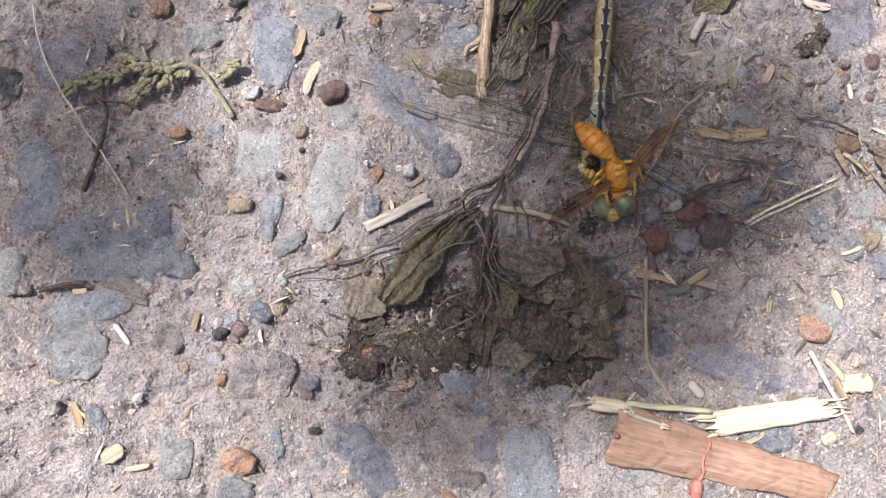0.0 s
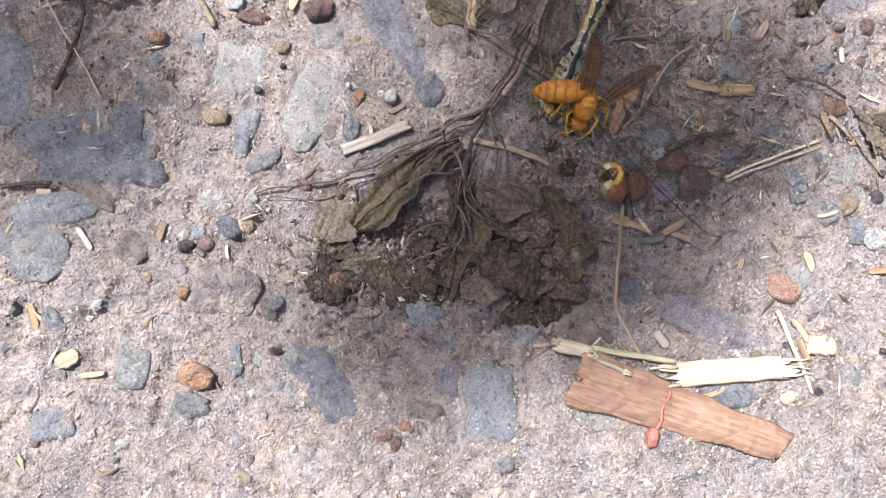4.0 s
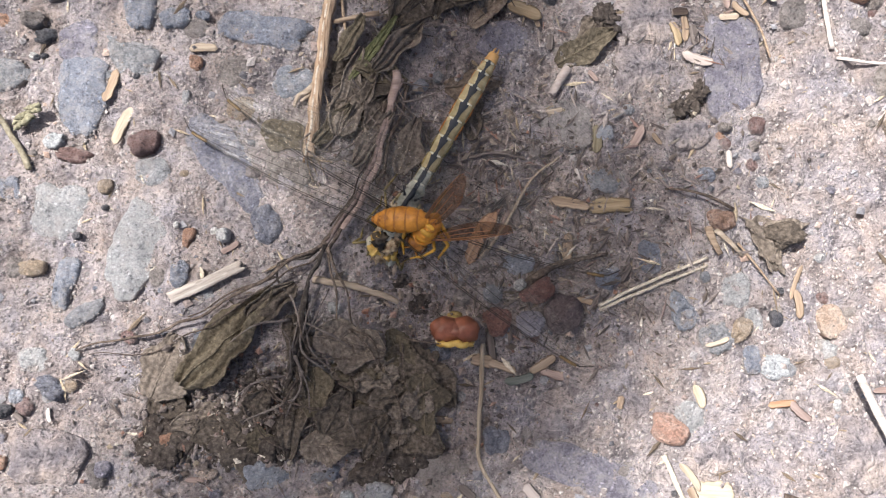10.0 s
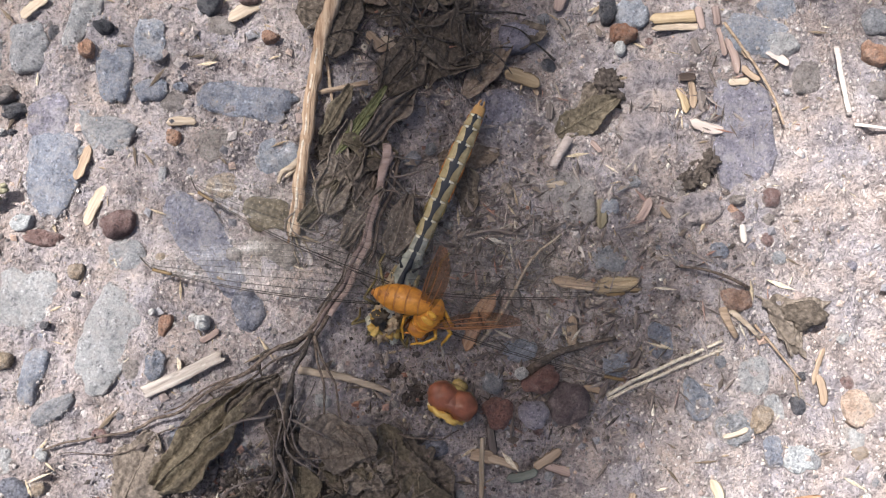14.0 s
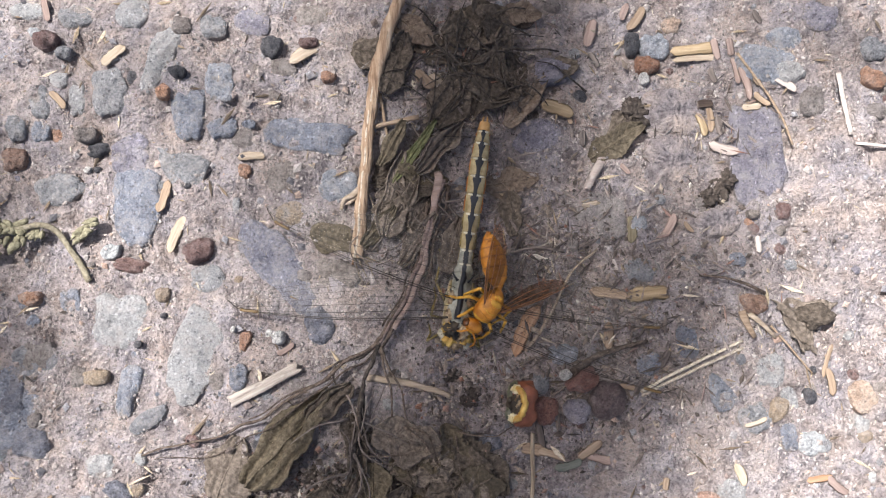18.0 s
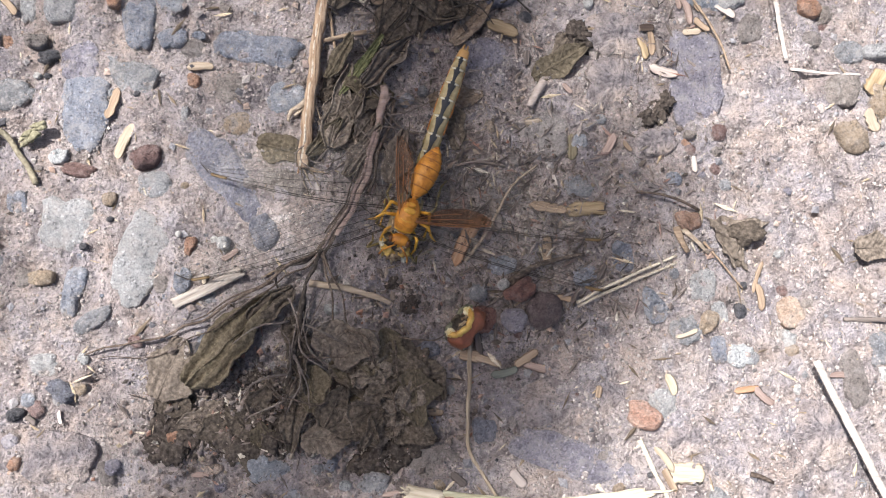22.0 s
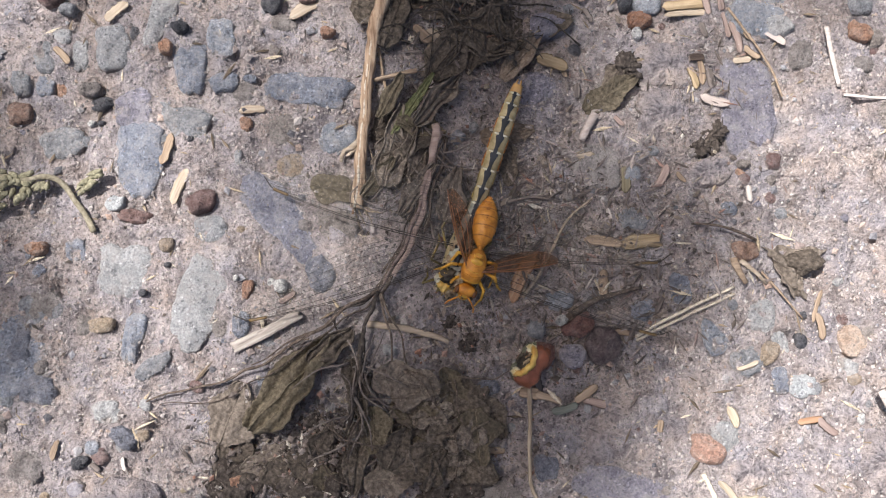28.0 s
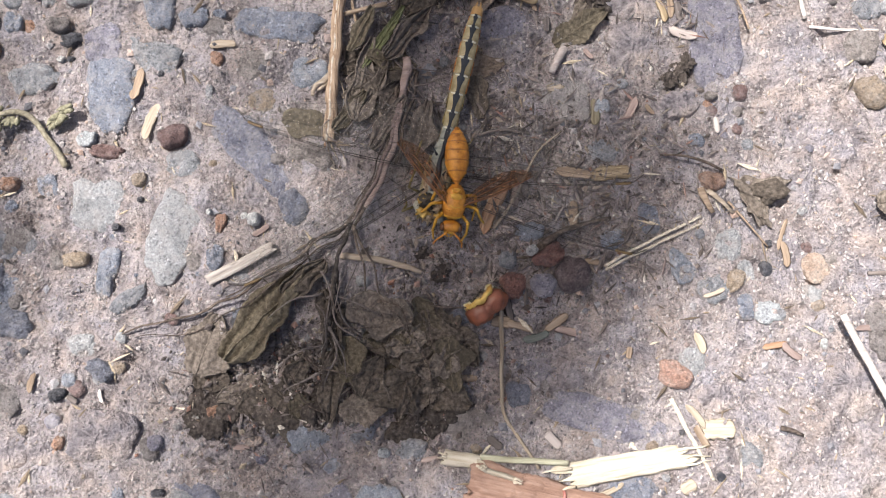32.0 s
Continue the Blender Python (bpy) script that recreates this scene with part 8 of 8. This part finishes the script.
    walk(WASP_BELLY, [
        (0, pose(0.00000, -0.00290, 0.00320, 48.4, -11.6, 15.3)),
        (1, pose(0.00000, -0.00290, 0.00320, 44.7, 20.6, -28.8)),
        (2, pose(0.00000, -0.00290, 0.00320, 49.2, 8.4, -10.9)),
        (3, pose(0.00000, -0.00290, 0.00320, 52.8, -10.9, 9.8)),
        (4, pose(0.00000, -0.00290, 0.00320, 12.7, -51.5, 93.9)),
        (5, pose(0.00000, -0.00290, 0.00320, -16.2, -46.2, 136.7)),
        (6, pose(0.00000, -0.00290, 0.00320, -11.6, -48.3, 130.4)),
        (7, pose(0.00000, -0.00290, 0.00320, -18.7, -44.8, 140.2)),
        (8, pose(0.00000, -0.00290, 0.00320, -17.9, -45.3, 139.1)),
        (9, pose(0.00000, -0.00290, 0.00320, -23.6, -41.4, 147.4)),
        (10, pose(0.00000, -0.00290, 0.00320, -15.4, -46.6, 135.6)),
        (11, pose(0.00000, -0.00290, 0.00320, -28.9, -36.2, 155.8)),
        (12, pose(0.00000, -0.00290, 0.00320, -12.3, -48.0, 131.4)),
        (13, pose(0.00000, -0.00290, 0.00320, -22.2, -42.5, 145.3)),
        (14, pose(0.00000, -0.00290, 0.00320, -5.1, -50.4, 121.9)),
        (15, pose(0.00000, -0.00290, 0.00280, 27.2, -14.9, 73.7)),
        (18, pose(0.00000, -0.00290, 0.00280, 23.9, 7.3, 46.7)),
        (19, pose(0.00000, -0.00290, 0.00280, 19.7, 15.6, 25.7)),
        (20, pose(0.00000, -0.00290, 0.00280, 17.7, 17.8, 19.0)),
        (21, pose(0.00000, -0.00290, 0.00280, 26.8, 2.2, 13.1)),
        (22, pose(0.00000, -0.00290, 0.00280, 11.4, 6.2, -5.4)),
        (23, pose(0.00000, -0.00290, 0.00280, 12.2, 4.5, 2.7)),
        (24, pose(0.00000, -0.00290, 0.00280, 12.6, 3.2, 8.9)),
        (27, pose(0.00000, -0.00290, 0.00280, 13.0, -0.6, 25.3)),
        (28, pose(0.00000, -0.00290, 0.00280, 23.2, 3.7, 6.5)),
        (29, pose(0.00000, -0.00290, 0.00280, 11.7, 5.6, -2.2)),
        (30, pose(0.00000, -0.00290, 0.00280, 25.1, 3.7, 6.6)),
        (31, pose(0.00000, -0.00290, 0.00280, 25.6, 2.8, 10.5)),
        (32, pose(0.00000, -0.00290, 0.00280, 12.5, 3.7, 6.6)),
    ])
    for leg, side, fy in WASP_LEGS:
        hip = pose(side * 0.0013, fy * 0.0009, 0.0013)
        rows = []
        for t, lift, turn in ((0, 34, 10), (2, 34, 10), (5, 48, 22), (7, 52, 26), (9, 48, 22), (11, 52, 26), (14, 46, 22), (15, 22, 10), (18, 6, 0), (22, 0, 0), (24, 5, 3), (28, 0, 0), (32, 4, 2)):
            rows.append((t, hip @ pose(0, 0, 0, lift, 0, side * turn) @ hip.inverted()))
        walk(leg, rows)
    walk(WASP_WINGS["left"], [
        (0, pose(-0.00125, 0.00050, 0.00400, 0.0, -8.0, 25.2)),
        (1, pose(-0.00125, 0.00050, 0.00400, 0.0, -8.0, 111.9)),
        (2, pose(-0.00125, 0.00050, 0.00400, 0.0, -8.0, 124.9)),
        (3, pose(-0.00125, 0.00050, 0.00400, 0.0, -8.0, 95.6)),
        (4, pose(-0.00125, 0.00050, 0.00400, -0.0, -8.0, 46.3)),
        (5, pose(-0.00125, 0.00050, 0.00400, 0.0, -8.0, 17.0)),
        (7, pose(-0.00125, 0.00050, 0.00400, 0.0, -8.0, 33.3)),
        (9, pose(-0.00125, 0.00050, 0.00400, 0.0, -8.0, 48.2)),
        (12, pose(-0.00125, 0.00050, 0.00400, 0.0, -8.0, 39.6)),
        (13, pose(-0.00125, 0.00050, 0.00400, 0.0, -8.0, 52.1)),
        (15, pose(-0.00125, 0.00050, 0.00400, 0.0, -8.0, 39.9)),
        (18, pose(-0.00125, 0.00050, 0.00400, 0.0, -8.0, 51.9)),
        (19, pose(-0.00125, 0.00050, 0.00400, 0.0, -8.0, 45.9)),
        (20, pose(-0.00125, 0.00050, 0.00400, 0.0, -8.0, 46.4)),
        (21, pose(-0.00125, 0.00050, 0.00400, 0.0, -8.0, 40.9)),
        (22, pose(-0.00125, 0.00050, 0.00400, 0.0, -8.0, 14.8)),
        (23, pose(-0.00125, 0.00050, 0.00400, 0.0, -8.0, 40.8)),
        (24, pose(-0.00125, 0.00050, 0.00400, 0.0, -8.0, 29.5)),
        (27, pose(-0.00125, 0.00050, 0.00400, 0.0, -8.0, 32.5)),
        (28, pose(-0.00125, 0.00050, 0.00400, 0.0, -8.0, 23.9)),
        (29, pose(-0.00125, 0.00050, 0.00400, 0.0, -8.0, 1.9)),
        (30, pose(-0.00125, 0.00050, 0.00400, 0.0, -8.0, 20.9)),
        (31, pose(-0.00125, 0.00050, 0.00400, 0.0, -8.0, 22.6)),
        (32, pose(-0.00125, 0.00050, 0.00400, 0.0, -8.0, 29.0)),
    ])
    walk(WASP_WINGS["right"], [
        (0, pose(0.00125, 0.00050, 0.00400, 0.0, 8.0, 25.2)),
        (1, pose(0.00125, 0.00050, 0.00400, 0.0, 8.0, -56.0)),
        (2, pose(0.00125, 0.00050, 0.00400, 0.0, 8.0, -40.6)),
        (3, pose(0.00125, 0.00050, 0.00400, 0.0, 8.0, -59.7)),
        (4, pose(0.00125, 0.00050, 0.00400, 0.0, 8.0, -81.4)),
        (5, pose(0.00125, 0.00050, 0.00400, 0.0, 8.0, -100.5)),
        (7, pose(0.00125, 0.00050, 0.00400, 0.0, 8.0, -89.8)),
        (9, pose(0.00125, 0.00050, 0.00400, 0.0, 8.0, -90.2)),
        (12, pose(0.00125, 0.00050, 0.00400, 0.0, 8.0, -93.7)),
        (13, pose(0.00125, 0.00050, 0.00400, 0.0, 8.0, -95.6)),
        (15, pose(0.00125, 0.00050, 0.00400, 0.0, 8.0, -49.9)),
        (18, pose(0.00125, 0.00050, 0.00400, 0.0, 8.0, -61.7)),
        (19, pose(0.00125, 0.00050, 0.00400, 0.0, 8.0, -76.8)),
        (20, pose(0.00125, 0.00050, 0.00400, 0.0, 8.0, -69.7)),
        (21, pose(0.00125, 0.00050, 0.00400, 0.0, 8.0, -62.2)),
        (22, pose(0.00125, 0.00050, 0.00400, 0.0, 8.0, -69.4)),
        (23, pose(0.00125, 0.00050, 0.00400, 0.0, 8.0, -59.9)),
        (24, pose(0.00125, 0.00050, 0.00400, 0.0, 8.0, -53.4)),
        (27, pose(0.00125, 0.00050, 0.00400, 0.0, 8.0, -50.5)),
        (28, pose(0.00125, 0.00050, 0.00400, 0.0, 8.0, -57.5)),
        (29, pose(0.00125, 0.00050, 0.00400, 0.0, 8.0, -63.4)),
        (30, pose(0.00125, 0.00050, 0.00400, 0.0, 8.0, -41.3)),
        (31, pose(0.00125, 0.00050, 0.00400, 0.0, 8.0, -30.9)),
        (32, pose(0.00125, 0.00050, 0.00400, 0.0, 8.0, -43.1)),
    ])


motions()
